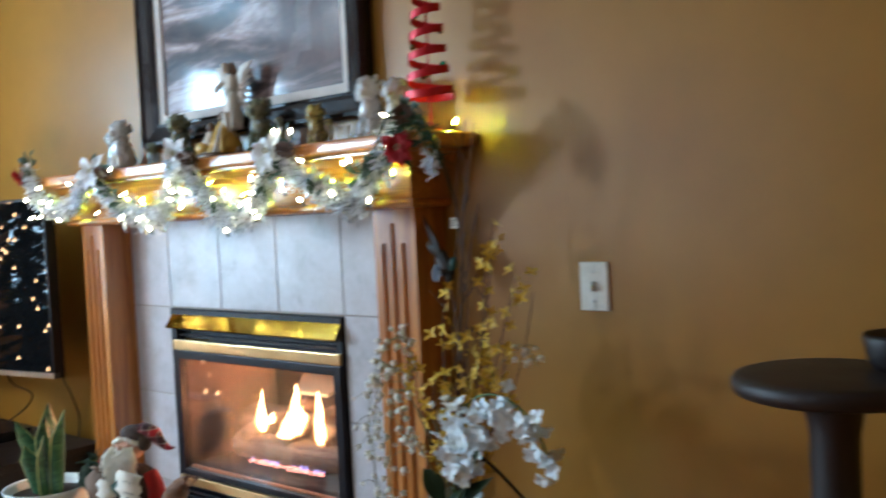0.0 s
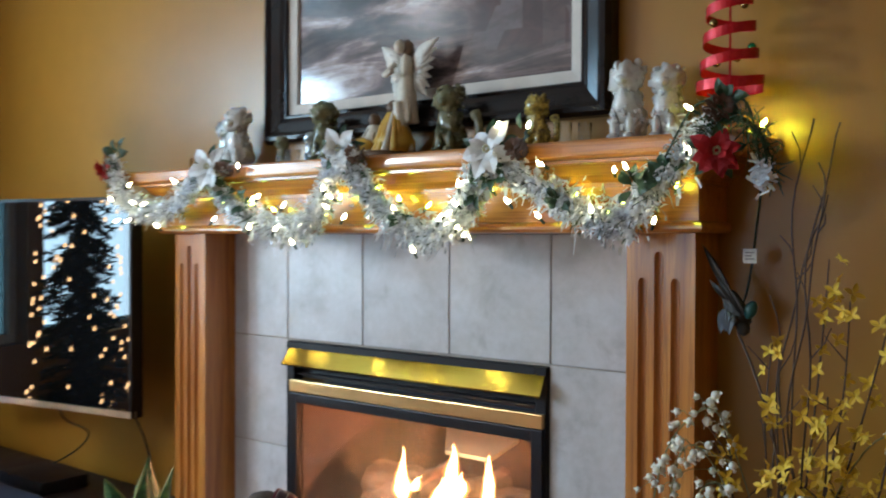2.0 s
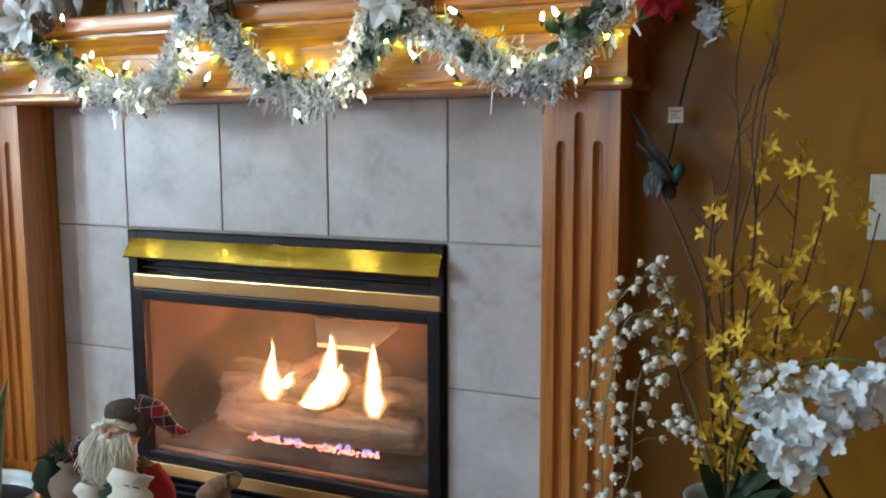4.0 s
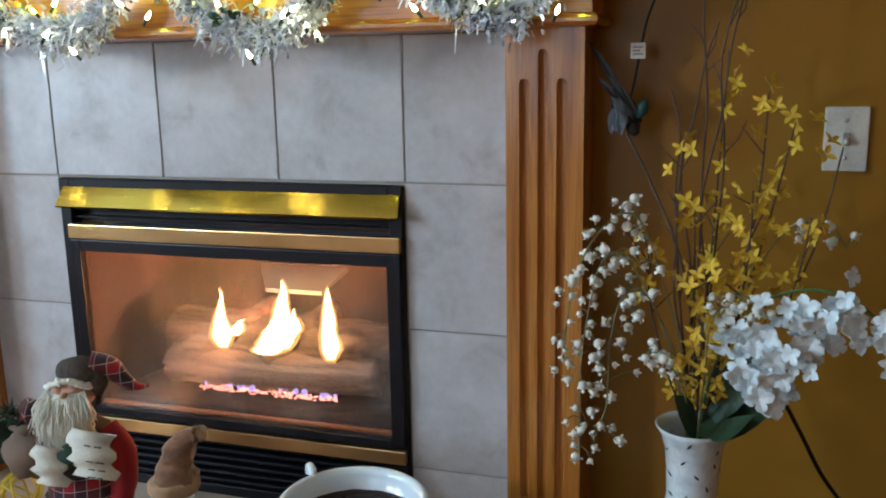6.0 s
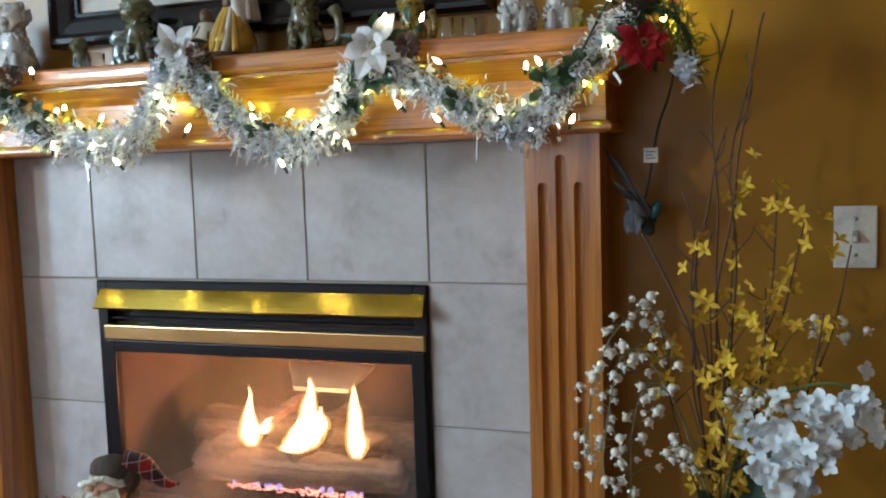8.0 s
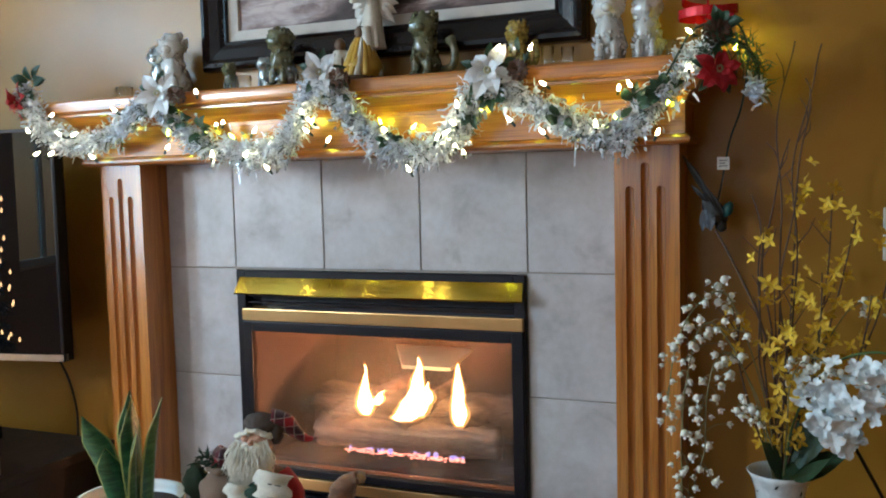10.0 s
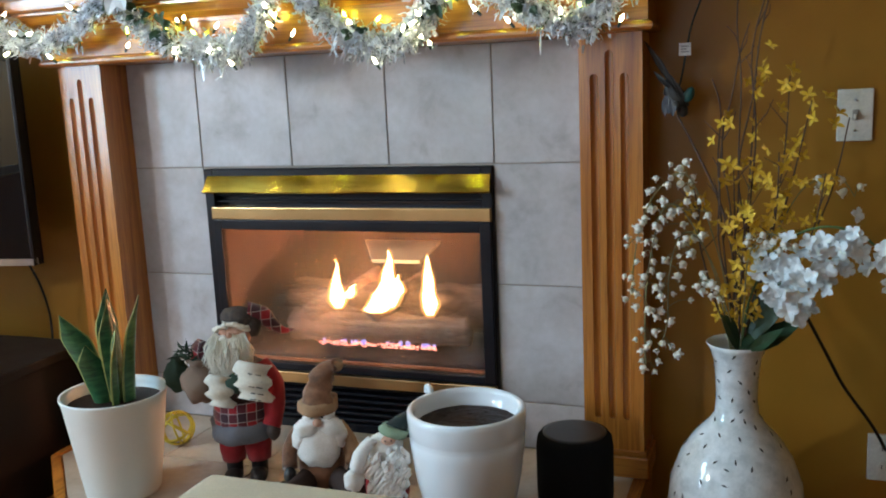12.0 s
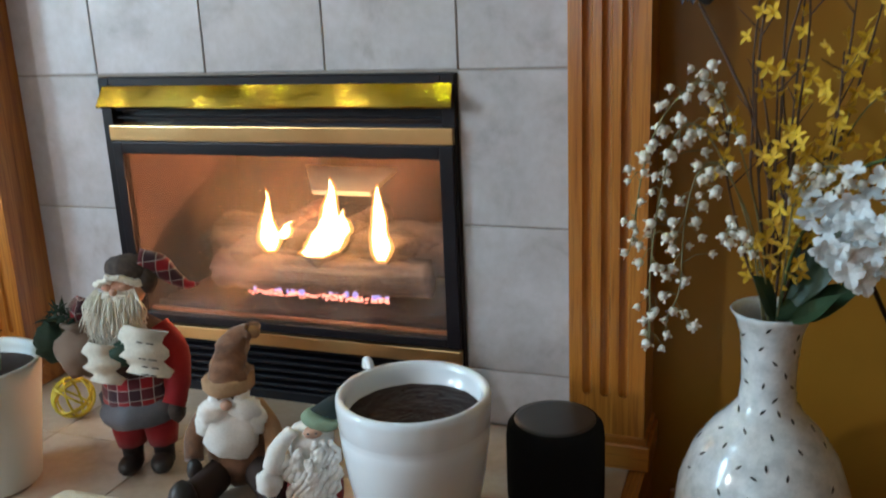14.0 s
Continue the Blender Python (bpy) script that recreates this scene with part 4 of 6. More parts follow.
# bulbs added behind the garland to light the frieze; the last lights the wall
HIDDEN = [(-0.92, 1.50), (-0.76, 1.55), (-0.46, 1.52), (-0.36, 1.50), (-0.22, 1.48), (-0.08, 1.53), (0.06, 1.55), (0.14, 1.52), (0.30, 1.47), (0.44, 1.54), (0.56, 1.54), (0.68, 1.52), (0.80, 1.50), (0.93, 1.53), (-0.60, 1.52), (0.24, 1.50), (1.078, 1.664)]
bulb = None
for i, (x, z) in enumerate(BULBS + HIDDEN):
    if bulb is None:
        bm = B()
        lathe(bm, [(0.0005, 0.014), (0.0028, 0.009), (0.0046, 0.002), (0.0042, -0.004), (0.002, -0.007)], (0, 0, 0), 8)
        bm2 = B()
        lathe(bm2, [(0.003, -0.007), (0.0036, -0.010), (0.0036, -0.022), (0.002, -0.024)], (0, 0, 0), 8)
        for b_, nm in ((bm, "bulb"), (bm2, "bulb_socket")):
            bmesh.ops.recalc_face_normals(b_, faces=b_.faces)
        bulb, socket = bpy.data.meshes.new("bulb"), bpy.data.meshes.new("bulb_socket")
        bm.to_mesh(bulb)
        bm2.to_mesh(socket)
        bulb.materials.append(BULB)
        socket.materials.append(CORD_G)
        bulb_back = bulb.copy()
        bulb_back.materials[0] = BULB_BACK
        bulb_end = bulb.copy()
        bulb_end.materials[0] = BULB_END
    ob = new("bulb", bulb)
    ob.parent = garland
    yb = -0.080 if x > 1.05 else -0.188 if i >= len(BULBS) else -0.275 - rng.uniform(0, 0.012)
    ob.matrix_basis = Matrix.Translation((x, yb + 0.24, z - 1.6)) @ Euler((rng.uniform(-0.9, 0.9), rng.uniform(-0.9, 0.9), 0)).to_matrix().to_4x4()
    if i >= len(BULBS):
        ob.data = bulb_end if x > 1.05 else bulb_back
    so = new("bulb_socket", socket)
    so.parent = ob
# cord hanging from the garland's end, with its paper tag
bm = B()
tube(bm, smooth_path([(0.93, -0.27, 1.57), (0.965, -0.275, 1.63), (1.0, -0.27, 1.685), (1.05, -0.262, 1.70), (1.10, -0.26, 1.69), (1.12, -0.25, 1.62), (1.10, -0.16, 1.52), (1.065, -0.08, 1.44), (1.05, -0.055, 1.38), (1.035, -0.05, 1.30), (1.02, -0.06, 1.25)], 6), 0.0028, 6)
part("light_cord", bm, CORD_G, garland, smooth=True)
bm = B()
box(bm, 1.031, 1.061, -0.066, -0.0645, 1.362, 1.394)
part("paper_tag", bm, mat("white_paper", (0.78, 0.77, 0.74), 0.8, bump=0), garland, "small white paper tag")
bm = B()
for i in range(3):
    box(bm, 1.036, 1.056 - 0.006 * (i % 2), -0.0668, -0.0661, 1.370 + i * 0.007, 1.373 + i * 0.007)
tagged(part("print_bar", bm, mat("grey_print", (0.3, 0.3, 0.3), 0.8, bump=0), garland), kind="stuff")
rng_ = random.Random(90)
vs, fs = [], []
for i in range(130):
    c = Vector((1.138 + rng_.gauss(0, 0.008), -0.262 + rng_.gauss(0, 0.008), 1.538 + rng_.gauss(0, 0.014)))
    d = Vector((rng_.gauss(0, 1), rng_.gauss(-0.3, 0.8), rng_.gauss(-0.3, 1))).normalized() * rng_.uniform(0.010, 0.024)
    w = d.orthogonal().normalized() * 0.003
    k = len(vs)
    vs += [tuple(c - w), tuple(c + w), tuple(c + d + w), tuple(c + d - w)]
    fs.append((k, k + 1, k + 2, k + 3))
raw_part("end_tassel", vs, fs, TINSEL, garland, "crumpled silver tinsel tassel", kind="stuff")

# ---- red spiral ornament standing at the mantel's end ----
RED_GLITTER = mat("red_glitter_ribbon", (0.60, 0.012, 0.02), 0.22, 0.35, col2=(0.42, 0.008, 0.014), scale=200, fine=700, bump=0.4)
sp = thing("spiral_ornament", (1.015, -0.11, 1.64), "red glitter spiral tree ornament with hanging bells", "ornament")
bm = B()
rows = []
turns, z0, z1 = 7.5, 1.745, 2.14
N = 220
for i in range(N + 1):
    t = i / N
    a = 2 * math.pi * (turns * t) + 0.6
    r_ = 0.072 * (1 - 0.62 * t) if t > 0.13 else 0.072
    z = z0 + max(0, t - 0.1) / 0.9 * (z1 - z0)
    rows.append([bm.verts.new((1.015 + rr * math.cos(a), -0.11 + rr * math.sin(a), z + dz)) for rr, dz in ((r_, -0.011), (r_, 0.011), (r_ - 0.0015, 0.011), (r_ - 0.0015, -0.011))])
for p, q in zip(rows, rows[1:]):
    for k in range(4):
        bm.faces.new((p[k], q[k], q[(k + 1) % 4], p[(k + 1) % 4]))
part("ribbon_coil", bm, RED_GLITTER, sp, smooth=False)
bm = B()
tube(bm, [(1.015, -0.11, 1.64), (1.015, -0.11, 2.16)], 0.0025, 6)
part("rod", bm, RED_GLITTER, sp)
bm = B()
lathe(bm, [(0.035, 1.6402), (0.035, 1.646), (0.005, 1.65)], (1.015, -0.11, 0), 20)
part("base", bm, RED_GLITTER, sp)
for i, (a, z, c) in enumerate(((0.4, 1.83, 0), (2.6, 1.805, 1), (4.2, 1.88, 1), (1.2, 1.93, 1), (5.4, 1.80, 1), (3.0, 1.98, 0))):
    bm = B()
    blob(bm, (1.015 + 0.045 * math.cos(a), -0.11 + 0.045 * math.sin(a), z), 0.0095)
    part("bell", bm, mat("green_metal_bell", (0.02, 0.30, 0.12), 0.15, 0.9, bump=0) if c == 0 else mat("bronze_bell", (0.25, 0.16, 0.06), 0.2, 0.9, bump=0), sp, smooth=True)

# ---- figurines on the shelf ----
SZ = 1.6402
GLAZE_W = mat("pearly_white_glaze", (0.90, 0.89, 0.86), 0.06, col2=(0.76, 0.74, 0.68), scale=45, fine=140, bump=0.6, coat=1.0)
GLAZE_W.node_tree.nodes["Principled BSDF"].inputs["Transmission Weight"].default_value = 0.35
GLAZE_DK = mat("olive_brown_glaze", (0.17, 0.16, 0.075), 0.12, col2=(0.05, 0.06, 0.035), scale=35, bump=0.5, coat=0.7)
GLAZE_SILVER = mat("mirrored_glass_glaze", (0.62, 0.68, 0.68), 0.1, 0.7, col2=(0.25, 0.30, 0.30), scale=50, bump=0.4)
GLAZE_Y = mat("yellow_striped_glaze", (0.50, 0.36, 0.07), 0.15, col2=(0.05, 0.035, 0.02), scale=60, bump=0.3, coat=0.6)
ROBE_Y = mat("golden_robe_paint", (0.60, 0.36, 0.05), 0.35, col2=(0.42, 0.22, 0.03), scale=20, bump=0.2)
ROBE_C = mat("cream_robe_paint", (0.66, 0.60, 0.50), 0.4, col2=(0.50, 0.44, 0.36), scale=20, bump=0.2)
ROBE_B = mat("brown_robe_paint", (0.14, 0.075, 0.04), 0.4, bump=0.2)
GREY_W = mat("ivory_wing_paint", (0.68, 0.64, 0.58), 0.4, col2=(0.52, 0.48, 0.42), scale=30, bump=0.3)


def creature(name, x, y, h, mats, label, seed, tail=0.0, ears=True):
    """A seated glazed animal: haunches, chest, head, paws and an upright tail in one mesh."""
    rng_ = random.Random(seed)
    bm = B()
    s = h / 0.19
    at = lambda dx, dy, dz: (x + dx * s, y + dy * s, SZ + dz * s)
    blob(bm, at(0, 0.005, 0.045), (0.042 * s, 0.04 * s, 0.045 * s), 1, lumps=0.3, sub=3)
    blob(bm, at(0, -0.012, 0.085), (0.034 * s, 0.032 * s, 0.055 * s), 0, lumps=0.35, sub=3)
    blob(bm, at(0, -0.018, 0.145), (0.04 * s, 0.036 * s, 0.04 * s), 0, lumps=0.5, freq=14, sub=3)
    blob(bm, at(0.004, -0.05, 0.138), (0.016 * s, 0.014 * s, 0.013 * s), 0, sub=2)
    for sx in (-1, 1):
        blob(bm, at(0.02 * sx, -0.035, 0.03), (0.012 * s, 0.013 * s, 0.032 * s), 0, lumps=0.2)
        blob(bm, at(0.02 * sx, -0.045, 0.008), (0.014 * s, 0.018 * s, 0.009 * s), 0)
        if ears:
            blob(bm, at(0.026 * sx, -0.01, 0.18), (0.011 * s, 0.008 * s, 0.013 * s), 0)
    for i in range(12):
        a = i * 0.55
        blob(bm, at(0.036 * math.cos(a), -0.012 + 0.012 * math.sin(a * 2), 0.145 + 0.036 * math.sin(a)), 0.010 * s, 0, lumps=0.3, sub=1)
    for i in range(80):
        # spun curls all over the coat
        a, q = rng_.uniform(0, 6.283), rng_.random()
        w_, zc = (0.040, 0.02 + 0.085 * q / 0.6) if q < 0.6 else (0.038, 0.105 + 0.075 * (q - 0.6) / 0.4)
        k_ = 0.92 + 0.12 * math.sin(9 * q)
        blob(bm, at(w_ * k_ * math.cos(a), -0.008 + 0.036 * k_ * math.sin(a), zc), (0.0058 * s, 0.0058 * s, rng_.uniform(0.006, 0.012) * s), 1 if q < 0.25 else 0, (rng_.uniform(-40, 40), rng_.uniform(-40, 40), 0), sub=1)
    if tail:
        pts = smooth_path([at(0.03 * tail, 0.02, 0.02), at(0.075 * tail, 0.015, 0.03), at(0.085 * tail, 0.01, 0.075), at(0.07 * tail, 0.01, 0.11)], 5)
        tube(bm, pts, [0.012 * s] * (len(pts) - 3) + [0.017 * s] * 3, 10, 1)
    zmin = min(v.co.z for v in bm.verts)
    bmesh.ops.translate(bm, verts=bm.verts, vec=(0, 0, SZ - zmin + 0.0004))
    return solid(name, bm, mats, label, "figurine", at=(x, y, SZ), smooth=True)


creature("figurine", -0.640, -0.085, 0.20, [GLAZE_W, GLAZE_W], "pearly white glazed lion figurine on the mantel shelf", 1)
creature("figurine", -0.705, -0.075, 0.165, [GLAZE_SILVER, GLAZE_W], "silvery glass animal figurine beside a white lion", 2)
creature("figurine", -0.235, -0.085, 0.185, [GLAZE_DK, GLAZE_SILVER], "olive brown glazed owl figurine with silvery base", 3, ears=False)
creature("figurine", -0.305, -0.08, 0.10, [GLAZE_SILVER, GLAZE_SILVER], "small silvery glass figurine", 4)
creature("figurine", -0.43, -0.085, 0.095, [GLAZE_DK, GLAZE_SILVER], "small brown and clear glass figurine", 5)
creature("figurine", 0.240, -0.085, 0.185, [GLAZE_DK, GLAZE_DK], "dark olive glazed cat figurine with curled tail", 6, tail=1.0)
creature("figurine", 0.515, -0.085, 0.135, [GLAZE_Y, GLAZE_Y], "yellow and black striped tiger figurine", 7, tail=0.8)
creature("figurine", 0.765, -0.085, 0.19, [GLAZE_W, GLAZE_W], "pearly white glazed lion figurine with shaggy mane", 8)
creature("figurine", 0.862, -0.075, 0.175, [GLAZE_W, GLAZE_W], "pearly white glazed animal figurine with raised tail", 9, ears=False)

# one painted group: two robed figures under a winged one
bm = B()
nx, ny = 0.005, -0.09
lathe(bm, [(0.085, SZ + 0.0003), (0.088, SZ + 0.012), (0.08, SZ + 0.02)], (nx, ny, 0), 20, 2, 0.1)
lathe(bm, [(0.055, SZ + 0.02), (0.056, SZ + 0.05), (0.04, SZ + 0.09), (0.022, SZ + 0.125)], (nx + 0.035, ny, 0), 16, 0, 0.25)
blob(bm, (nx + 0.033, ny - 0.008, SZ + 0.145), (0.018, 0.018, 0.022), 2)
lathe(bm, [(0.05, SZ + 0.02), (0.046, SZ + 0.05), (0.03, SZ + 0.08), (0.02, SZ + 0.10)], (nx - 0.035, ny - 0.005, 0), 16, 1, 0.25)
blob(bm, (nx - 0.033, ny - 0.012, SZ + 0.115), (0.017, 0.017, 0.02), 2)
blob(bm, (nx - 0.045, ny - 0.05, SZ + 0.04), (0.035, 0.018, 0.02), 0, lumps=0.3)
for k in range(13):
    a = 2.2 + k * 0.36
    s = 0.75 + 0.25 * math.sin(k * 2.3)
    tube(bm, smooth_path([(nx + 0.034 + 0.014 * math.cos(a), ny + 0.012 * math.sin(a), SZ + 0.135), (nx + 0.034 + 0.036 * math.cos(a), ny + 0.034 * math.sin(a) - 0.004, SZ + 0.085), (nx + 0.026 + 0.062 * s * math.cos(a), ny + 0.056 * math.sin(a), SZ + 0.018)], 5), [0.006 + 0.0007 * i for i in range(11)], 7, 0 if k % 4 else 1)
    tube(bm, smooth_path([(nx - 0.036 + 0.010 * math.cos(a), ny - 0.005 + 0.010 * math.sin(a), SZ + 0.10), (nx - 0.038 + 0.028 * math.cos(a), ny - 0.007 + 0.028 * math.sin(a), SZ + 0.065), (nx - 0.042 + 0.046 * s * math.cos(a), ny - 0.008 + 0.042 * math.sin(a), SZ + 0.018)], 5), [0.005 + 0.0007 * i for i in range(11)], 7, 1 if k % 3 else 2)
    tube(bm, smooth_path([(nx + 0.06 + 0.014 * math.cos(a), ny + 0.02 + 0.012 * math.sin(a), SZ + 0.24), (nx + 0.06 + 0.022 * math.cos(a), ny + 0.02 + 0.02 * math.sin(a), SZ + 0.18), (nx + 0.062 + 0.032 * s * math.cos(a), ny + 0.02 + 0.028 * math.sin(a), SZ + 0.10)], 5), [0.004 + 0.0005 * i for i in range(11)], 7, 1)
tube(bm, smooth_path([(nx + 0.055, ny + 0.0, SZ + 0.02), (nx + 0.06, ny - 0.005, SZ + 0.09), (nx + 0.05, ny - 0.005, SZ + 0.16)], 5), 0.018, 8, 1)
lathe(bm, [(0.03, SZ + 0.10), (0.034, SZ + 0.15), (0.026, SZ + 0.20), (0.017, SZ + 0.235), (0.022, SZ + 0.255), (0.018, SZ + 0.285), (0.008, SZ + 0.30)], (nx + 0.06, ny + 0.02, 0), 16, 1, 0.3)
blob(bm, (nx + 0.050, ny + 0.000, SZ + 0.318), (0.016, 0.017, 0.021), 1)
blob(bm, (nx + 0.064, ny + 0.022, SZ + 0.314), (0.019, 0.017, 0.026), 2, lumps=0.2)
blob(bm, (nx + 0.070, ny + 0.030, SZ + 0.280), (0.014, 0.010, 0.034), 2, lumps=0.3)
tube(bm, smooth_path([(nx + 0.035, ny + 0.0, SZ + 0.27), (nx + 0.02, ny - 0.03, SZ + 0.235), (nx + 0.05, ny - 0.03, SZ + 0.245)], 4), 0.008, 8, 1)
for sx in (-1, 1):
    for k in range(7):
        t = k / 6
        tip = (nx + 0.06 + sx * (0.105 - 0.045 * t), ny + 0.035 + 0.01 * t, SZ + 0.335 - 0.16 * t)
        blade(bm, (nx + 0.06 + sx * 0.012, ny + 0.032, SZ + 0.27 - 0.03 * t), tip, 0.034, 0.012, (0.1 * sx, -1, 0), 5, 0.004, 3)
solid("figurine", bm, [ROBE_Y, ROBE_C, ROBE_B, GREY_W], "gold and cream painted group figurine with a winged figure", "figurine", at=(nx, ny, SZ), smooth=True)

CLEAR = glass("clear_glass", (0.97, 0.99, 0.99), 0.03, 1.07)
CLEAR.node_tree.nodes["Principled BSDF"].inputs["Coat Weight"].default_value = 1.0


def votive(x, y, r, h, label):
    bm = B()
    lathe(bm, [(r * 0.8, SZ + 0.0004), (r * 0.95, SZ + h * 0.3), (r, SZ + h), (r * 0.9, SZ + h), (r * 0.86, SZ + h * 0.35), (r * 0.7, SZ + 0.008)], (x, y, 0), 24)
    ob = solid("glass_votive", bm, CLEAR, label, "candle holder", group="votives on the mantel", at=(x, y, SZ), smooth=True)
    ob.visible_shadow = False


for x, r, h in ((-0.845, 0.028, 0.045), (-0.375, 0.026, 0.05), (-0.165, 0.026, 0.05), (0.60, 0.017, 0.06), (0.655, 0.017, 0.055), (0.93, 0.02, 0.05)):
    votive(x, -0.10, r, h, "small clear glass votive on the oak shelf")

# ---- wall television and its stand ----
tv = thing("television", (-1.71, -0.355, 0.79), "black flat television on a swivel arm, switched off", "television")
ang = radians(10)


def tv_place(u, d, z):
    """u to the television's left from its right edge, d in front of the screen."""
    return (-1.03 - u * math.cos(ang) + d * math.sin(ang), -0.240 - u * math.sin(ang) - d * math.cos(ang), z)


def tv_box(u0, u1, d0, d1, z0, z1, bevel=0.0):
    bm = B()
    box(bm, 0, 1, 0, 1, 0, 1)
    for v in bm.verts:
        v.co = tv_place(u0 + (u1 - u0) * v.co.x, d0 + (d1 - d0) * v.co.y, z0 + (z1 - z0) * v.co.z)
    if bevel:
        bmesh.ops.bevel(bm, geom=bm.edges[:], offset=bevel, segments=2, affect="EDGES")
    return bm


part("case", tv_box(0, 1.34, -0.045, -0.004, 0.79, 1.552, 0.004), BLACK, tv)
part("screen", tv_box(0.008, 1.332, -0.003, 0.0, 0.812, 1.545), SCREEN, tv, "glossy black screen")
part("bottom_trim", tv_box(0.0, 1.34, -0.02, 0.004, 0.790, 0.808, 0.002), BEZEL, tv, "silver trim along the bottom edge")
part("side_trim", tv_box(0.0, 0.006, -0.02, 0.003, 0.81, 1.55), BLACK, tv)
bm = B()
tube(bm, [(-1.72, -0.30, 1.15), (-1.72, 0.012, 1.15)], 0.025, 10)
box(bm, -1.85, -1.6, -0.02, WY, 1.0, 1.3, 0.004)
part("arm", bm, BLACK, tv)
bm = B()
tube(bm, smooth_path([(-1.14, -0.18, 0.82), (-1.14, -0.12, 0.70), (-1.15, -0.08, 0.58), (-1.13, -0.10, 0.49)], 6), 0.004, 7)
part("cord", bm, BLACK, tv, smooth=True)
bm = B()
tube(bm, smooth_path([(-1.55, -0.22, 0.80), (-1.62, -0.15, 0.70), (-1.50, -0.12, 0.66), (-1.58, -0.12, 0.58), (-1.75, -0.15, 0.49)], 6), 0.0035, 7)
part("cord", bm, BLACK, tv, smooth=True)

stand = thing("television_stand", (-1.7, -0.4, 0), "brown stained wooden television stand with slatted front", "stand")
bm = B()
box(bm, -2.45, -1.0, -0.68, -0.06, 0.445, 0.48, 0.006, 2)
part("top", bm, DARKWOOD, stand)
for x in (-2.41, -1.05):
    bm = B()
    box(bm, x - 0.03, x + 0.03, -0.65, -0.08, 0.0, 0.445, 0.004)
    part("side_panel", bm, DARKWOOD, stand)
bm = B()
box(bm, -2.38, -1.08, -0.11, -0.09, 0.02, 0.445)
part("back_panel", bm, DARKWOOD, stand)
bm = B()
box(bm, -2.38, -1.08, -0.63, -0.11, 0.05, 0.075)
part("shelf", bm, DARKWOOD, stand)
for i in range(16):
    bm = B()
    x = -2.36 + i * 0.0815
    box(bm, x, x + 0.05, -0.66, -0.645, 0.08, 0.44, 0.003)
    part("slat", bm, DARKWOOD, stand)
BLUE = mat("blue_cloth_cover", (0.006, 0.016, 0.045), 0.8, col2=(0.004, 0.010, 0.03), fine=300, bump=0.3)
PAGE = mat("cream_page_edges", (0.66, 0.62, 0.54), 0.8, fine=500, bump=0.3)
bk = thing("box_file", (-1.5, -0.5, 0.4805), "long dark blue box file lying on the stand", "box file")
bm = B()
box(bm, -1.95, -1.035, -0.62, -0.50, 0.4805, 0.487, 0.001)
box(bm, -1.95, -1.035, -0.62, -0.50, 0.548, 0.555, 0.001)
box(bm, -1.95, -1.035, -0.626, -0.62, 0.4805, 0.555, 0.002)
part("cover", bm, BLUE, bk)
bm = B()
box(bm, -1.942, -1.038, -0.62, -0.505, 0.487, 0.548)
part("page_block", bm, PAGE, bk, "cream page edges")
bm = B()
box(bm, -1.72, -1.40, -0.36, -0.18, 0.4805, 0.525, 0.006, 2)
solid("set_top_box", bm, BLACK, "black set-top box on the stand", "set-top box", at=(-1.56, -0.27, 0.4805))
OLIVE = mat("olive_woven_cloth", (0.16, 0.14, 0.07), 0.9, col2=(0.10, 0.09, 0.045), fine=400, bump=0.5)
bm = B()
prism(bm, [(-2.40, -0.66), (-2.0, -0.66), (-2.0, -0.40), (-2.40, -0.40)], 0.4805, 0.4845)
solid("table_runner", bm, OLIVE, "olive woven runner over the stand", "cloth", at=(-2.2, -0.5, 0.48))

# ---- pedestal plant stand by the wall ----
st = thing("pedestal_stand", (2.158, -0.316, 0), "dark stained round pedestal stand by the wall", "stand")
bm = B()
lathe(bm, [(0.165, 1.028), (0.180, 1.033), (0.186, 1.044), (0.186, 1.056), (0.180, 1.066), (0.166, 1.070), (0.05, 1.070), (0.001, 1.070)], (2.158, -0.316, 0), 40)
part("top", bm, DARKWOOD, st, smooth=True)
bm = B()
lathe(bm, [(0.10, 0.06), (0.06, 0.10), (0.045, 0.16), (0.05, 0.30), (0.065, 0.42), (0.05, 0.52), (0.045, 0.60), (0.045, 0.85), (0.046, 0.95), (0.055, 1.0), (0.08, 1.0275)], (2.158, -0.316, 0), 28)
part("column", bm, DARKWOOD, st, smooth=True)
for k in range(3):
    a = 2 * math.pi * k / 3 + 0.5
    bm = B()
    tube(bm, smooth_path([(2.158 + 0.05 * math.cos(a), -0.316 + 0.05 * math.sin(a), 0.12), (2.158 + 0.14 * math.cos(a), -0.316 + 0.14 * math.sin(a), 0.08), (2.158 + 0.22 * math.cos(a), -0.316 + 0.22 * math.sin(a), 0.022)], 5), 0.02, 8)
    part("foot", bm, DARKWOOD, st, smooth=True)
bm = B()
lathe(bm, [(0.05, 1.0702), (0.06, 1.085), (0.07, 1.13), (0.066, 1.14), (0.045, 1.12)], (2.262, -0.236, 0), 24)
solid("bowl", bm, DARKWOOD, "dark wooden bowl on the pedestal stand", "bowl", at=(2.262, -0.236, 1.07), smooth=True)

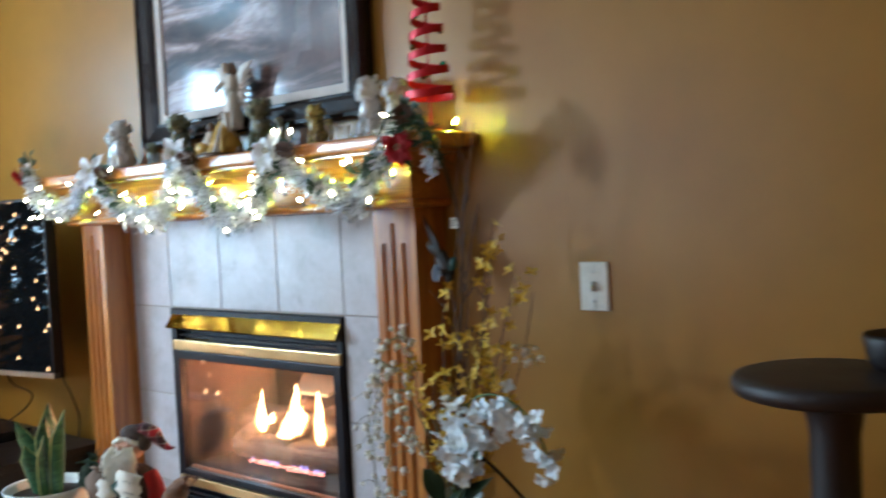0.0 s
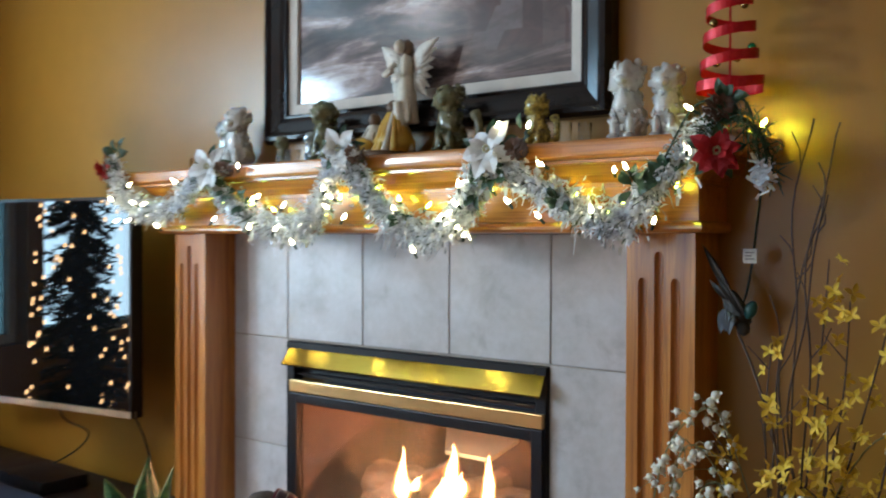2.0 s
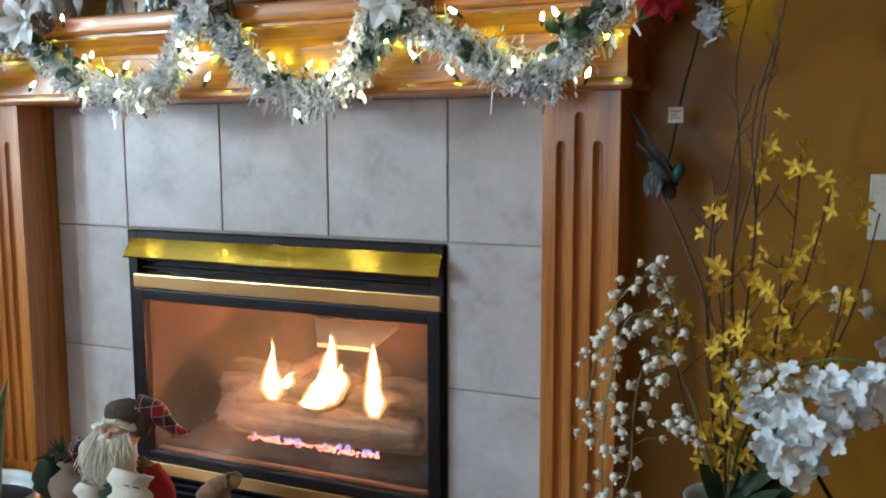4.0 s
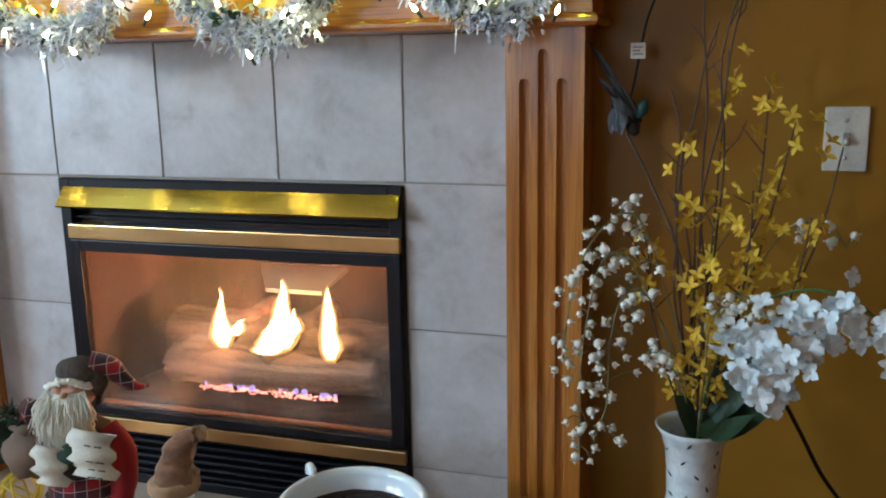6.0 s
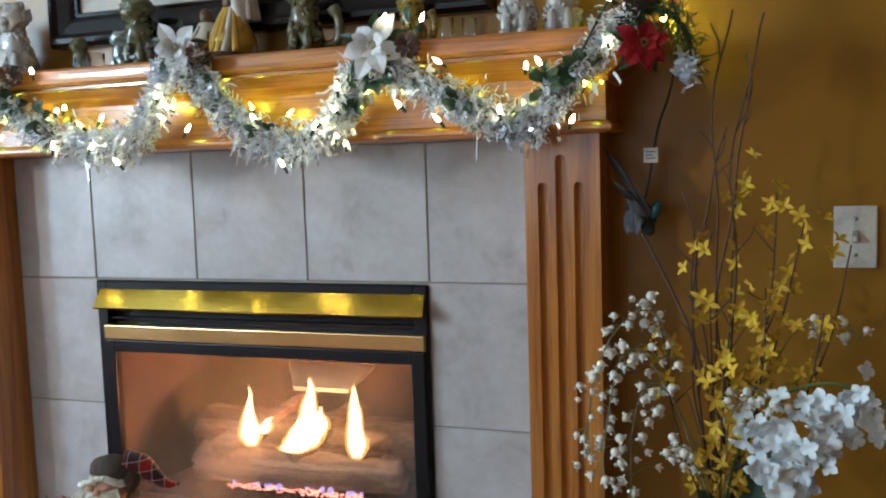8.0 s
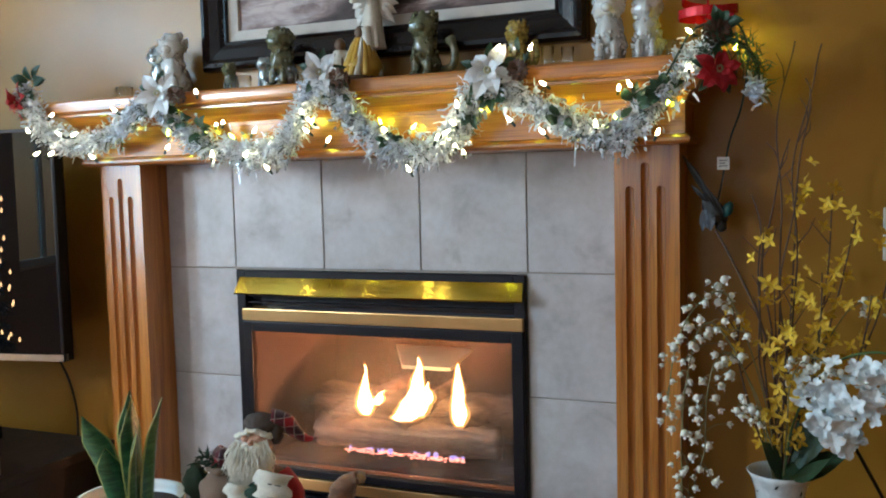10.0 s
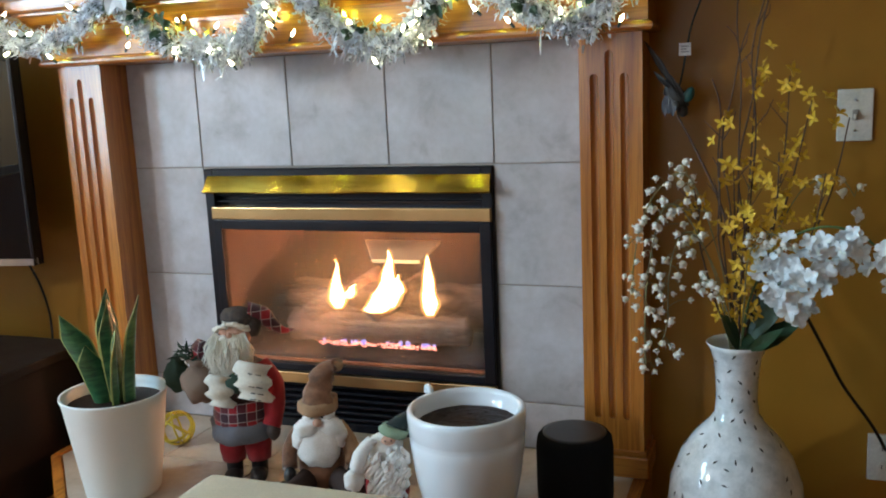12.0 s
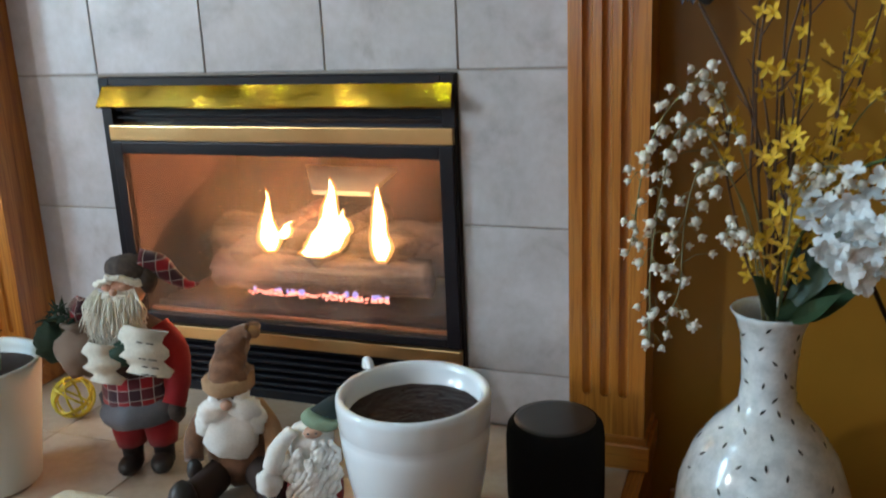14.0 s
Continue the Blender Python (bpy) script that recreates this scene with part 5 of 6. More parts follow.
# ---- tall vase and its flowers ----
def vase_glaze():
    m, nt, b = nodes_of("speckled_white_vase_glaze")
    v = coords(nt)
    c = ramp_of(nt, noise_of(nt, v, 26.0, 5, 0.7), [(0.35, (0.54, 0.59, 0.61)), (0.6, (0.75, 0.79, 0.81))])
    nt.links.new(c, b.inputs["Base Color"])
    b.inputs["Roughness"].default_value = 0.15
    b.inputs["Coat Weight"].default_value = 0.6
    bump_of(nt, b, noise_of(nt, v, 60.0, 4), 0.15, 0.002)
    return m


VX, VY = 1.194, -0.295
prof_v = [(0.10, 0.0), (0.115, 0.012), (0.138, 0.08), (0.160, 0.16), (0.167, 0.24), (0.157, 0.32), (0.132, 0.385), (0.097, 0.435), (0.066, 0.468), (0.052, 0.49), (0.049, 0.53), (0.051, 0.58), (0.056, 0.625), (0.066, 0.655), (0.074, 0.668)]
vase = thing("flower_vase", (VX, VY, 0), "tall white glazed vase with dark dashes, holding flowers", "vase")
bm = B()
lathe(bm, prof_v + [(0.0715, 0.670), (0.062, 0.655), (0.05, 0.62), (0.045, 0.55), (0.045, 0.50)], (VX, VY, 0), 40)
part("body", bm, vase_glaze(), vase, smooth=True)
DASH = mat("dark_leaf_dash", (0.03, 0.035, 0.035), 0.3, bump=0)
rng = random.Random(21)
bm = B()
dashes = []
tries = 0
while len(dashes) < 170 and tries < 6000:
    tries += 1
    z = rng.uniform(0.03, 0.65)
    k = next(i for i in range(len(prof_v) - 1) if prof_v[i][1] <= z <= prof_v[i + 1][1])
    (r0, za), (r1, zb2) = prof_v[k], prof_v[k + 1]
    f = (z - za) / (zb2 - za)
    r_ = r0 + (r1 - r0) * f
    a = rng.uniform(0, 2 * math.pi)
    p = Vector((r_ * math.cos(a), r_ * math.sin(a), z))
    if any((p - q).length < 0.026 for q in dashes):
        continue
    dashes.append(p)
    nrm = Vector((math.cos(a), math.sin(a), -(r1 - r0) / (zb2 - za))).normalized()
    tz = Vector((0, 0, 1)) - nrm * nrm.z
    tz.normalize()
    tx = tz.cross(nrm)
    ang_ = rng.gauss(0, 0.7)
    d = tz * math.cos(ang_) + tx * math.sin(ang_)
    c = p + Vector((VX, VY, 0)) + nrm * 0.0006
    blade(bm, c - d * 0.0075, c + d * 0.0075, 0.0048, 0.0, nrm, 4, 0.0012)
tagged(part("dash", bm, DASH, vase, "dark leaf-shaped dashes"), kind="stuff")

BARK = mat("brown_twig_bark", (0.10, 0.055, 0.032), 0.8, col2=(0.05, 0.028, 0.018), bump=0.3)
STEM_G = mat("green_stem", (0.10, 0.16, 0.05), 0.6, bump=0.1)
YEL = mat("yellow_silk_petal", (0.74, 0.49, 0.02), 0.6, col2=(0.62, 0.34, 0.008), bump=0.1, sheen=0.2)
WHI = mat("white_silk_bell", (0.80, 0.78, 0.70), 0.6, col2=(0.70, 0.68, 0.58), bump=0.1, sheen=0.2)
ORCH = mat("white_orchid_petal", (0.80, 0.86, 0.88), 0.55, col2=(0.70, 0.78, 0.82), bump=0.1, sheen=0.2)
LEAF_D = mat("dark_orchid_leaf", (0.035, 0.075, 0.035), 0.4, col2=(0.02, 0.045, 0.02), bump=0.1)
MOUTH = Vector((VX, VY, 0.60))


def spray(name, label, category):
    return thing(name, tuple(MOUTH), label, category, group="flowers in the vase")


def stem_points(tip, bend, per=5):
    tip = Vector(tip)
    mid1 = MOUTH.lerp(tip, 0.35) + Vector(bend) * 0.7
    mid2 = MOUTH.lerp(tip, 0.7) + Vector(bend)
    return smooth_path([MOUTH + Vector((0, 0, -0.08)), MOUTH.lerp(mid1, 0.35) + Vector((0, 0, 0.02)), mid1, mid2, tip], per)


# forsythia
rng = random.Random(4)
for k, (tip, bend, flowers) in enumerate((((1.226, -0.12, 1.375), (0.0, 0.02, 0), 34), ((1.35, -0.20, 1.24), (0.01, 0, 0.02), 24), ((1.155, -0.25, 1.21), (-0.02, 0, 0.02), 12), ((1.43, -0.24, 1.20), (0.03, 0, -0.01), 13), ((1.11, -0.34, 1.02), (-0.03, 0, 0.03), 13), ((1.28, -0.33, 1.13), (0.02, 0, 0), 24), ((1.21, -0.38, 0.98), (0.0, -0.02, 0.02), 20), ((1.30, -0.26, 1.30), (0.02, 0, 0.0), 20), ((1.18, -0.30, 1.10), (0.0, 0, 0.02), 18), ((1.38, -0.30, 1.08), (0.03, 0, 0), 14))):
    t = spray("forsythia_branch", "yellow forsythia branch standing in the vase", "flower")
    pts = stem_points(tip, bend)
    bm = B()
    tube(bm, pts, [0.0034 * (1 - 0.6 * i / len(pts)) for i in range(len(pts))], 6)
    for j in range(4):
        i = rng.randrange(len(pts) // 2, len(pts) - 1)
        tube(bm, [pts[i], pts[i] + Vector((rng.uniform(-0.05, 0.05), rng.uniform(-0.03, 0.03), rng.uniform(0.02, 0.06)))], [0.0018, 0.0009], 5)
    part("twig", bm, BARK, t)
    for j in range(flowers):
        i = rng.randrange(int(len(pts) * 0.42), len(pts))
        c = pts[i] + Vector((rng.gauss(0, 0.018), rng.gauss(0, 0.018), rng.gauss(0, 0.012)))
        face = Vector((rng.gauss(0, 0.7), rng.gauss(-0.8, 0.6), rng.gauss(0.2, 0.6))).normalized()
        u = face.orthogonal().normalized()
        w = face.cross(u)
        bm = B()
        r_ = rng.uniform(0.017, 0.024)
        for q in range(4):
            a = q * math.pi / 2 + 0.3
            d = (u * math.cos(a) + w * math.sin(a) + face * 0.25).normalized()
            blade(bm, c, c + d * r_, r_ * 0.5, 0.002, face, 3, 0.0008)
        part("blossom", bm, YEL, t)

# hanging sprays of white bells
rng = random.Random(8)


def bell_mesh():
    bm = B()
    lathe(bm, [(0.0015, 0.0), (0.0064, -0.002), (0.0086, -0.007), (0.0080, -0.0115), (0.0058, -0.0145), (0.002, -0.0155)], (0, 0, 0), 8)
    for k in range(4):
        a = k * math.pi / 2
        blade(bm, (0.006 * math.cos(a), 0.006 * math.sin(a), -0.011), (0.0125 * math.cos(a), 0.0125 * math.sin(a), -0.0165), 0.008, 0.001, (math.cos(a), math.sin(a), 0.5), 2, 0.0006)
    bmesh.ops.scale(bm, verts=bm.verts, vec=(0.93, 0.93, 0.93))
    bmesh.ops.recalc_face_normals(bm, faces=bm.faces)
    me = bpy.data.meshes.new("bell")
    bm.to_mesh(me)
    bm.free()
    for f in me.polygons:
        f.use_smooth = True
    me.materials.append(WHI)
    return me


BELL = bell_mesh()
for k, (pts0, bells) in enumerate((
        ([MOUTH + Vector((0, 0, -0.06)), (1.17, -0.32, 0.80), (1.11, -0.34, 1.02), (1.065, -0.34, 1.085), (1.00, -0.35, 1.03), (0.965, -0.36, 0.93), (0.95, -0.36, 0.80)], 34),
        ([MOUTH + Vector((0, 0, -0.06)), (1.15, -0.34, 0.82), (1.08, -0.37, 0.99), (1.03, -0.38, 1.01), (1.00, -0.38, 0.90), (0.985, -0.38, 0.76), (0.985, -0.37, 0.62)], 40),
        ([MOUTH + Vector((0, 0, -0.06)), (1.16, -0.33, 0.80), (1.10, -0.36, 0.94), (1.06, -0.37, 0.93), (1.04, -0.37, 0.84), (1.035, -0.37, 0.72), (1.01, -0.37, 0.655)], 30),
        ([MOUTH + Vector((0, 0, -0.06)), (1.21, -0.36, 0.78), (1.22, -0.38, 0.90), (1.26, -0.38, 0.95), (1.31, -0.37, 0.93)], 20),
        ([MOUTH + Vector((0, 0, -0.06)), (1.18, -0.36, 0.74), (1.14, -0.39, 0.83), (1.11, -0.40, 0.84)], 12),
        ([MOUTH + Vector((0, 0, -0.06)), (1.25, -0.28, 0.85), (1.33, -0.24, 1.03), (1.41, -0.25, 1.06), (1.445, -0.26, 1.02)], 8))):
    t = spray("white_bell_spray", "drooping spray of small white bell flowers", "flower")
    pts = smooth_path(pts0, 7)
    bm = B()
    tube(bm, pts, 0.0016, 6)
    spots = []
    n = len(pts)
    for j in range(bells):
        i = int(n * (0.36 + 0.63 * (j + rng.random()) / bells)) if k < 3 else int(n * (0.55 + 0.44 * (j + rng.random()) / bells))
        i = min(n - 1, i)
        end = pts[i] + Vector((rng.gauss(0, 0.019), rng.gauss(0, 0.018), rng.gauss(-0.008, 0.014)))
        tube(bm, [pts[i], (pts[i] + end) / 2 + Vector((0, 0, 0.006)), end], 0.0009, 4)
        spots.append(end)
    part("stem", bm, mat("tan_green_stem", (0.22, 0.20, 0.09), 0.6, bump=0), t)
    for end in spots:
        ob = new("bell", BELL)
        ob.parent = t
        ob.matrix_basis = Matrix.LocRotScale(end - MOUTH, Euler((rng.gauss(0, 0.8), rng.gauss(0, 0.8), rng.uniform(0, 6))), Vector((1, 1, 1)) * rng.uniform(0.65, 1.2))

# white orchid-like blooms bending over
rng = random.Random(15)
t = spray("white_orchid_spray", "arching spray of white silk blooms in the vase", "flower")
opts = smooth_path([MOUTH + Vector((0, 0, -0.05)), (1.22, -0.33, 0.78), (1.29, -0.36, 0.92), (1.37, -0.37, 0.965), (1.45, -0.37, 0.95), (1.515, -0.37, 0.885), (1.545, -0.37, 0.81)], 8)
bm = B()
tube(bm, opts, 0.003, 7)
part("stem", bm, STEM_G, t, smooth=True)
LIFT = Vector((-0.03, 0, 0.065))
clusters = [(1.30, -0.40, 0.76), (1.33, -0.40, 0.80), (1.29, -0.39, 0.81), (1.36, -0.41, 0.77), (1.35, -0.40, 0.84), (1.40, -0.40, 0.85), (1.38, -0.41, 0.81), (1.43, -0.39, 0.88), (1.47, -0.39, 0.87), (1.46, -0.40, 0.83), (1.51, -0.39, 0.86), (1.53, -0.39, 0.82), (1.56, -0.38, 0.79), (1.57, -0.38, 0.75), (1.33, -0.42, 0.73), (1.37, -0.42, 0.72), (1.55, -0.39, 0.84), (1.41, -0.41, 0.79)]
for c0 in clusters:
    for j in range(6):
        c = Vector(c0) + LIFT + Vector((rng.gauss(0, 0.016), rng.gauss(0, 0.016), rng.gauss(0, 0.016)))
        face = Vector((rng.gauss(0, 0.5), rng.gauss(-1, 0.4), rng.gauss(0.1, 0.6))).normalized()
        u = face.orthogonal().normalized()
        w = face.cross(u)
        a0 = rng.uniform(0, 6)
        bm = B()
        r_ = rng.uniform(0.019, 0.027)
        for q in range(4):
            a = a0 + q * math.pi / 2
            d = (u * math.cos(a) + w * math.sin(a) + face * 0.18).normalized()
            blade(bm, c, c + d * r_, r_ * 0.95, 0.003, face, 4, 0.0008, tipw=0.25, belly=0.6)
        part("bloom", bm, ORCH, t)
for a, b, w_, bow in (((1.19, -0.33, 0.668), (1.352, -0.34, 0.760), 0.075, -0.030), ((1.20, -0.35, 0.662), (1.158, -0.375, 0.752), 0.055, 0.012), ((1.21, -0.30, 0.665), (1.315, -0.31, 0.845), 0.085, 0.02), ((1.22, -0.35, 0.668), (1.30, -0.38, 0.735), 0.05, -0.014)):
    bm = B()
    blade(bm, a, b, w_, bow, (0.2, -0.5, 1), 7, 0.0015)
    part("leaf", bm, LEAF_D, t, "broad dark green leaf")

# tall curly twigs
rng = random.Random(33)
for k, (tip, bend, w_) in enumerate((((1.218, -0.21, 1.650), (-0.025, 0.02, 0), 0.010), ((1.268, -0.25, 1.635), (-0.015, 0.02, 0.0), 0.012), ((1.190, -0.16, 1.43), (-0.03, 0.03, 0.0), 0.010), ((1.238, -0.27, 1.56), (-0.01, 0.02, -0.02), 0.014), ((1.135, -0.16, 1.30), (-0.02, 0.03, 0.0), 0.008))):
    pts = stem_points(tip, bend, 8)
    for i, p in enumerate(pts):
        f = i / len(pts)
        p += Vector((1.5 * w_ * math.sin(f * 13 + k) + 0.6 * w_ * math.sin(f * 29 + 2 * k), 0.6 * w_ * math.cos(f * 11 + k), 0)) * f
        p.y = min(p.y, -0.012)
    bm = B()
    tube(bm, pts, [0.0027 * (1 - 0.35 * i / len(pts)) for i in range(len(pts))], 6)
    for j in range(3):
        i = rng.randrange(len(pts) // 2, len(pts) - 3)
        e = pts[i] + Vector((rng.uniform(-0.04, 0.04), 0, rng.uniform(0.03, 0.09)))
        e.y = min(e.y, -0.012)
        tube(bm, [pts[i], (pts[i] + e) / 2 + Vector((0.006, 0, 0)), e], [0.0019, 0.0015, 0.0010], 5)
    solid("curly_twig", bm, BARK, "tall bare curly brown twig in the vase", "twig", group="twigs in the vase", at=tuple(MOUTH), smooth=True)

# dark bird pick on a stem
DKFEATHER = mat("dark_slate_feather", (0.018, 0.016, 0.015), 0.6, col2=(0.04, 0.036, 0.034), scale=40, bump=0.3)
bird = thing("bird_pick", tuple(MOUTH), "dark feathered decorative bird on a stem", "ornament", group="flowers in the vase")
bm = B()
tube(bm, smooth_path([MOUTH + Vector((0, 0, -0.05)), (1.19, -0.28, 0.80), (1.15, -0.20, 0.98), (1.08, -0.12, 1.12), (1.03, -0.09, 1.21)], 6), 0.003, 6)
part("stem", bm, BARK, bird, smooth=True)
bm = B()
blob(bm, (1.026, -0.092, 1.262), (0.021, 0.018, 0.050), 0, (0, -30, 0), lumps=0.4, freq=30, sub=3)
blob(bm, (1.043, -0.096, 1.222), (0.015, 0.014, 0.016), 0, lumps=0.2)
blob(bm, (1.030, -0.112, 1.238), (0.010, 0.009, 0.011), 0, lumps=0.2)
part("body", bm, DKFEATHER, bird, smooth=True)
for a, b, w_ in (((1.012, -0.096, 1.300), (0.945, -0.085, 1.405), 0.020), ((1.016, -0.104, 1.296), (0.956, -0.095, 1.392), 0.015), ((1.008, -0.108, 1.285), (0.970, -0.105, 1.326), 0.014), ((1.040, -0.112, 1.262), (0.990, -0.115, 1.330), 0.013), ((1.050, -0.110, 1.250), (1.012, -0.118, 1.318), 0.013)):
    bm = B()
    blade(bm, a, b, w_, 0.006, (0.2, -1, 0.2), 6, 0.003, tipw=0.35)
    part("feather", bm, DKFEATHER, bird)
GREY_FEATHER = mat("grey_feather", (0.075, 0.080, 0.100), 0.6, bump=0.2)
for k in range(3):
    bm = B()
    blade(bm, (1.006 + 0.008 * k, -0.106 - 0.003 * k, 1.262 - 0.006 * k), (1.001 + 0.010 * k, -0.112 - 0.003 * k, 1.208 + 0.006 * (k % 2)), 0.024, 0.005, (0.1 * (k - 2), -1, 0.1), 5, 0.0015, tipw=0.4)
    part("wing", bm, GREY_FEATHER, bird)
bm = B()
blob(bm, (1.060, -0.098, 1.262), (0.014, 0.012, 0.022), 0, (0, 20, 0), lumps=0.2)
part("head", bm, mat("teal_feather", (0.012, 0.075, 0.070), 0.35, bump=0.1), bird, smooth=True)

# ---- things on the hearth ----
HT = HZ + 0.0045
# snake plant in a cream pot
px_, py_ = -0.462, -0.575
pot = thing("potted_snake_plant", (px_, py_, HT), "snake plant in a tapered cream pot on the hearth", "plant")
bm = B()
lathe(bm, [(0.098, HT), (0.103, HT + 0.006), (0.142, 0.497), (0.147, 0.508), (0.146, 0.512), (0.139, 0.510), (0.134, 0.495), (0.131, 0.47)], (px_, py_, 0), 48)
part("pot", bm, POT_CREAM, pot, smooth=True)
bm = B()
lathe(bm, [(0.132, 0.465), (0.130, 0.479), (0.06, 0.482), (0.01, 0.484)], (px_, py_, 0), 30, wobble=0.03)
part("soil", bm, SOIL, pot)


def snake_leaf_material():
    m, nt, b = nodes_of("banded_snake_leaf")
    v = coords(nt, (1, 1, 1))
    band = noise_of(nt, coords(nt, (18, 18, 70)), 1.0, 4, 0.6, 0.6)
    c = ramp_of(nt, band, [(0.36, (0.012, 0.055, 0.026)), (0.5, (0.028, 0.105, 0.042)), (0.64, (0.055, 0.15, 0.062))])
    nt.links.new(c, b.inputs["Base Color"])
    b.inputs["Roughness"].default_value = 0.32
    return m


SNAKE = snake_leaf_material()
SNAKE_EDGE = mat("yellow_leaf_margin", (0.34, 0.36, 0.11), 0.4, bump=0.05)


def snake_leaf(base, tip, width, twist, seed):
    bm = B()
    base, tip = Vector(base), Vector(tip)
    n = 14
    rows = []
    for i in range(n + 1):
        t = i / n
        w = 1.45 * width * (0.55 + 1.0 * t - 0.62 * t * t) * min(1, (1 - t) * 3.2 + 0.02)
        a = twist + 0.7 * t + seed
        u = Vector((math.cos(a), math.sin(a), 0))
        nrm = Vector((-math.sin(a), math.cos(a), 0))
        c = base.lerp(tip, t) + Vector((tip.x - base.x, tip.y - base.y, 0)) * 0.4 * (t * t - t)
        row = []
        for f in (-0.5, -0.455, -0.2, 0, 0.2, 0.455, 0.5):
            row.append(bm.verts.new(c + u * w * f + nrm * (w * 0.9 * f * f)))
        rows.append(row)
    back = [[bm.verts.new(v.co + Vector((0.0022 * math.sin(seed), 0.0022, 0))) for v in r] for r in rows]
    for i in range(n):
        for k in range(6):
            f1 = bm.faces.new((rows[i][k], rows[i][k + 1], rows[i + 1][k + 1], rows[i + 1][k]))
            f2 = bm.faces.new((back[i][k + 1], back[i][k], back[i + 1][k], back[i + 1][k + 1]))
            if k in (0, 5):
                f1.material_index = f2.material_index = 1
        bm.faces.new((rows[i][0], rows[i + 1][0], back[i + 1][0], back[i][0])).material_index = 1
        bm.faces.new((rows[i][6], back[i][6], back[i + 1][6], rows[i + 1][6])).material_index = 1
    part("leaf", bm, [SNAKE, SNAKE_EDGE], pot, smooth=True)


for k, (bx, by, tx, ty, tz, w_) in enumerate(((-0.05, 0.0, -0.118, -0.045, 0.735, 0.058), (-0.02, -0.03, -0.028, -0.06, 0.66, 0.05), (-0.01, 0.02, -0.01, 0.025, 0.80, 0.050), (0.02, 0.0, 0.012, 0.0, 0.775, 0.052),
                                              (0.05, 0.01, 0.095, 0.03, 0.785, 0.05), (0.03, -0.02, 0.055, -0.03, 0.70, 0.046), (-0.03, 0.04, -0.045, 0.05, 0.77, 0.038))):
    snake_leaf((px_ + bx, py_ + by, 0.475), (px_ + tx, py_ + ty, tz), w_, 0.55, k * 0.35 - 0.5)

# white planter with soil
cx_, cy_ = 0.557, -0.49
pl_ = thing("white_planter", (cx_, cy_, HT), "white glazed round planter filled with dark soil", "planter")
bm = B()
lathe(bm, [(0.095, HT), (0.100, HT + 0.006), (0.118, 0.27), (0.134, 0.35), (0.143, 0.42), (0.1455, 0.446), (0.1440, 0.449), (0.1455, 0.453), (0.1440, 0.457), (0.1470, 0.463), (0.1485, 0.485), (0.150, 0.505), (0.149, 0.518), (0.143, 0.523), (0.135, 0.519), (0.131, 0.508), (0.129, 0.46)], (cx_, cy_, 0), 56)
part("pot", bm, CERAMIC, pl_, smooth=True)
bm = B()
lathe(bm, [(0.130, 0.455)] + [(0.129 - 0.0088 * k, 0.477 + 0.0004 * k) for k in range(15)], (cx_, cy_, 0), 44)
for v in bm.verts:
    v.co.z += 0.002 * noise.noise(v.co * 40) + 0.0015 * noise.noise(v.co * 140)
part("soil", bm, SOIL, pl_)
bm = B()
for k in range(16):
    a = k * 2.4
    blob(bm, (cx_ + 0.1 * math.sqrt(k / 16) * math.cos(a), cy_ + 0.1 * math.sqrt(k / 16) * math.sin(a), 0.480), (0.004, 0.0035, 0.002), 0, lumps=0.4, sub=1)
tagged(part("soil_crumbs", bm, SOIL, pl_), kind="stuff")
bm = B()
tube(bm, smooth_path([(cx_ - 0.122, cy_ + 0.075, 0.505), (cx_ - 0.128, cy_ + 0.082, 0.528), (cx_ - 0.138, cy_ + 0.09, 0.532), (cx_ - 0.142, cy_ + 0.095, 0.515)], 4), 0.009, 10)
part("rim_lug", bm, CERAMIC, pl_, smooth=True)

# smart speaker
sx_, sy_ = 0.792, -0.315
spk = thing("smart_speaker", (sx_, sy_, HT), "charcoal fabric cylinder speaker on the hearth", "speaker")
bm = B()
lathe(bm, [(0.088, HT), (0.098, HT + 0.008), (0.1005, HT + 0.03), (0.1005, 0.372), (0.097, 0.396), (0.088, 0.408), (0.083, 0.4085)], (sx_, sy_, 0), 44)
part("body", bm, SPEAKER, spk, smooth=True)
bm = B()
lathe(bm, [(0.083, 0.406), (0.083, 0.4100), (0.074, 0.4108), (0.01, 0.4100)], (sx_, sy_, 0), 40)
part("top_plate", bm, mat("satin_black_plastic", (0.02, 0.02, 0.022), 0.35, bump=0), spk, smooth=True)

# yellow rattan ball
bx_, by_, br_ = -0.517, -0.246, 0.056
bm = B()
rng = random.Random(2)
for k in range(9):
    nrm = Vector((rng.gauss(0, 1), rng.gauss(0, 1), rng.gauss(0, 1))).normalized()
    u = nrm.orthogonal().normalized()
    w = nrm.cross(u)
    ring = [Vector((bx_, by_, HT + br_)) + (u * math.cos(a) + w * math.sin(a)) * (br_ - 0.0032) for a in [2 * math.pi * i / 28 for i in range(29)]]
    tube(bm, ring, 0.0032, 6)
solid("rattan_ball", bm, mat("yellow_rattan", (0.62, 0.48, 0.03), 0.5, bump=0.2), "yellow woven rattan ball on the hearth", "decoration", at=(bx_, by_, HT), smooth=True)

# cloth dolls
RED = mat("red_felt", (0.34, 0.008, 0.014), 0.9, col2=(0.22, 0.005, 0.010), fine=400, bump=0.4, sheen=0.1)
PLAID = plaid("red_plaid_cloth", (0.34, 0.010, 0.018), (0.014, 0.012, 0.022), (0.50, 0.46, 0.44))
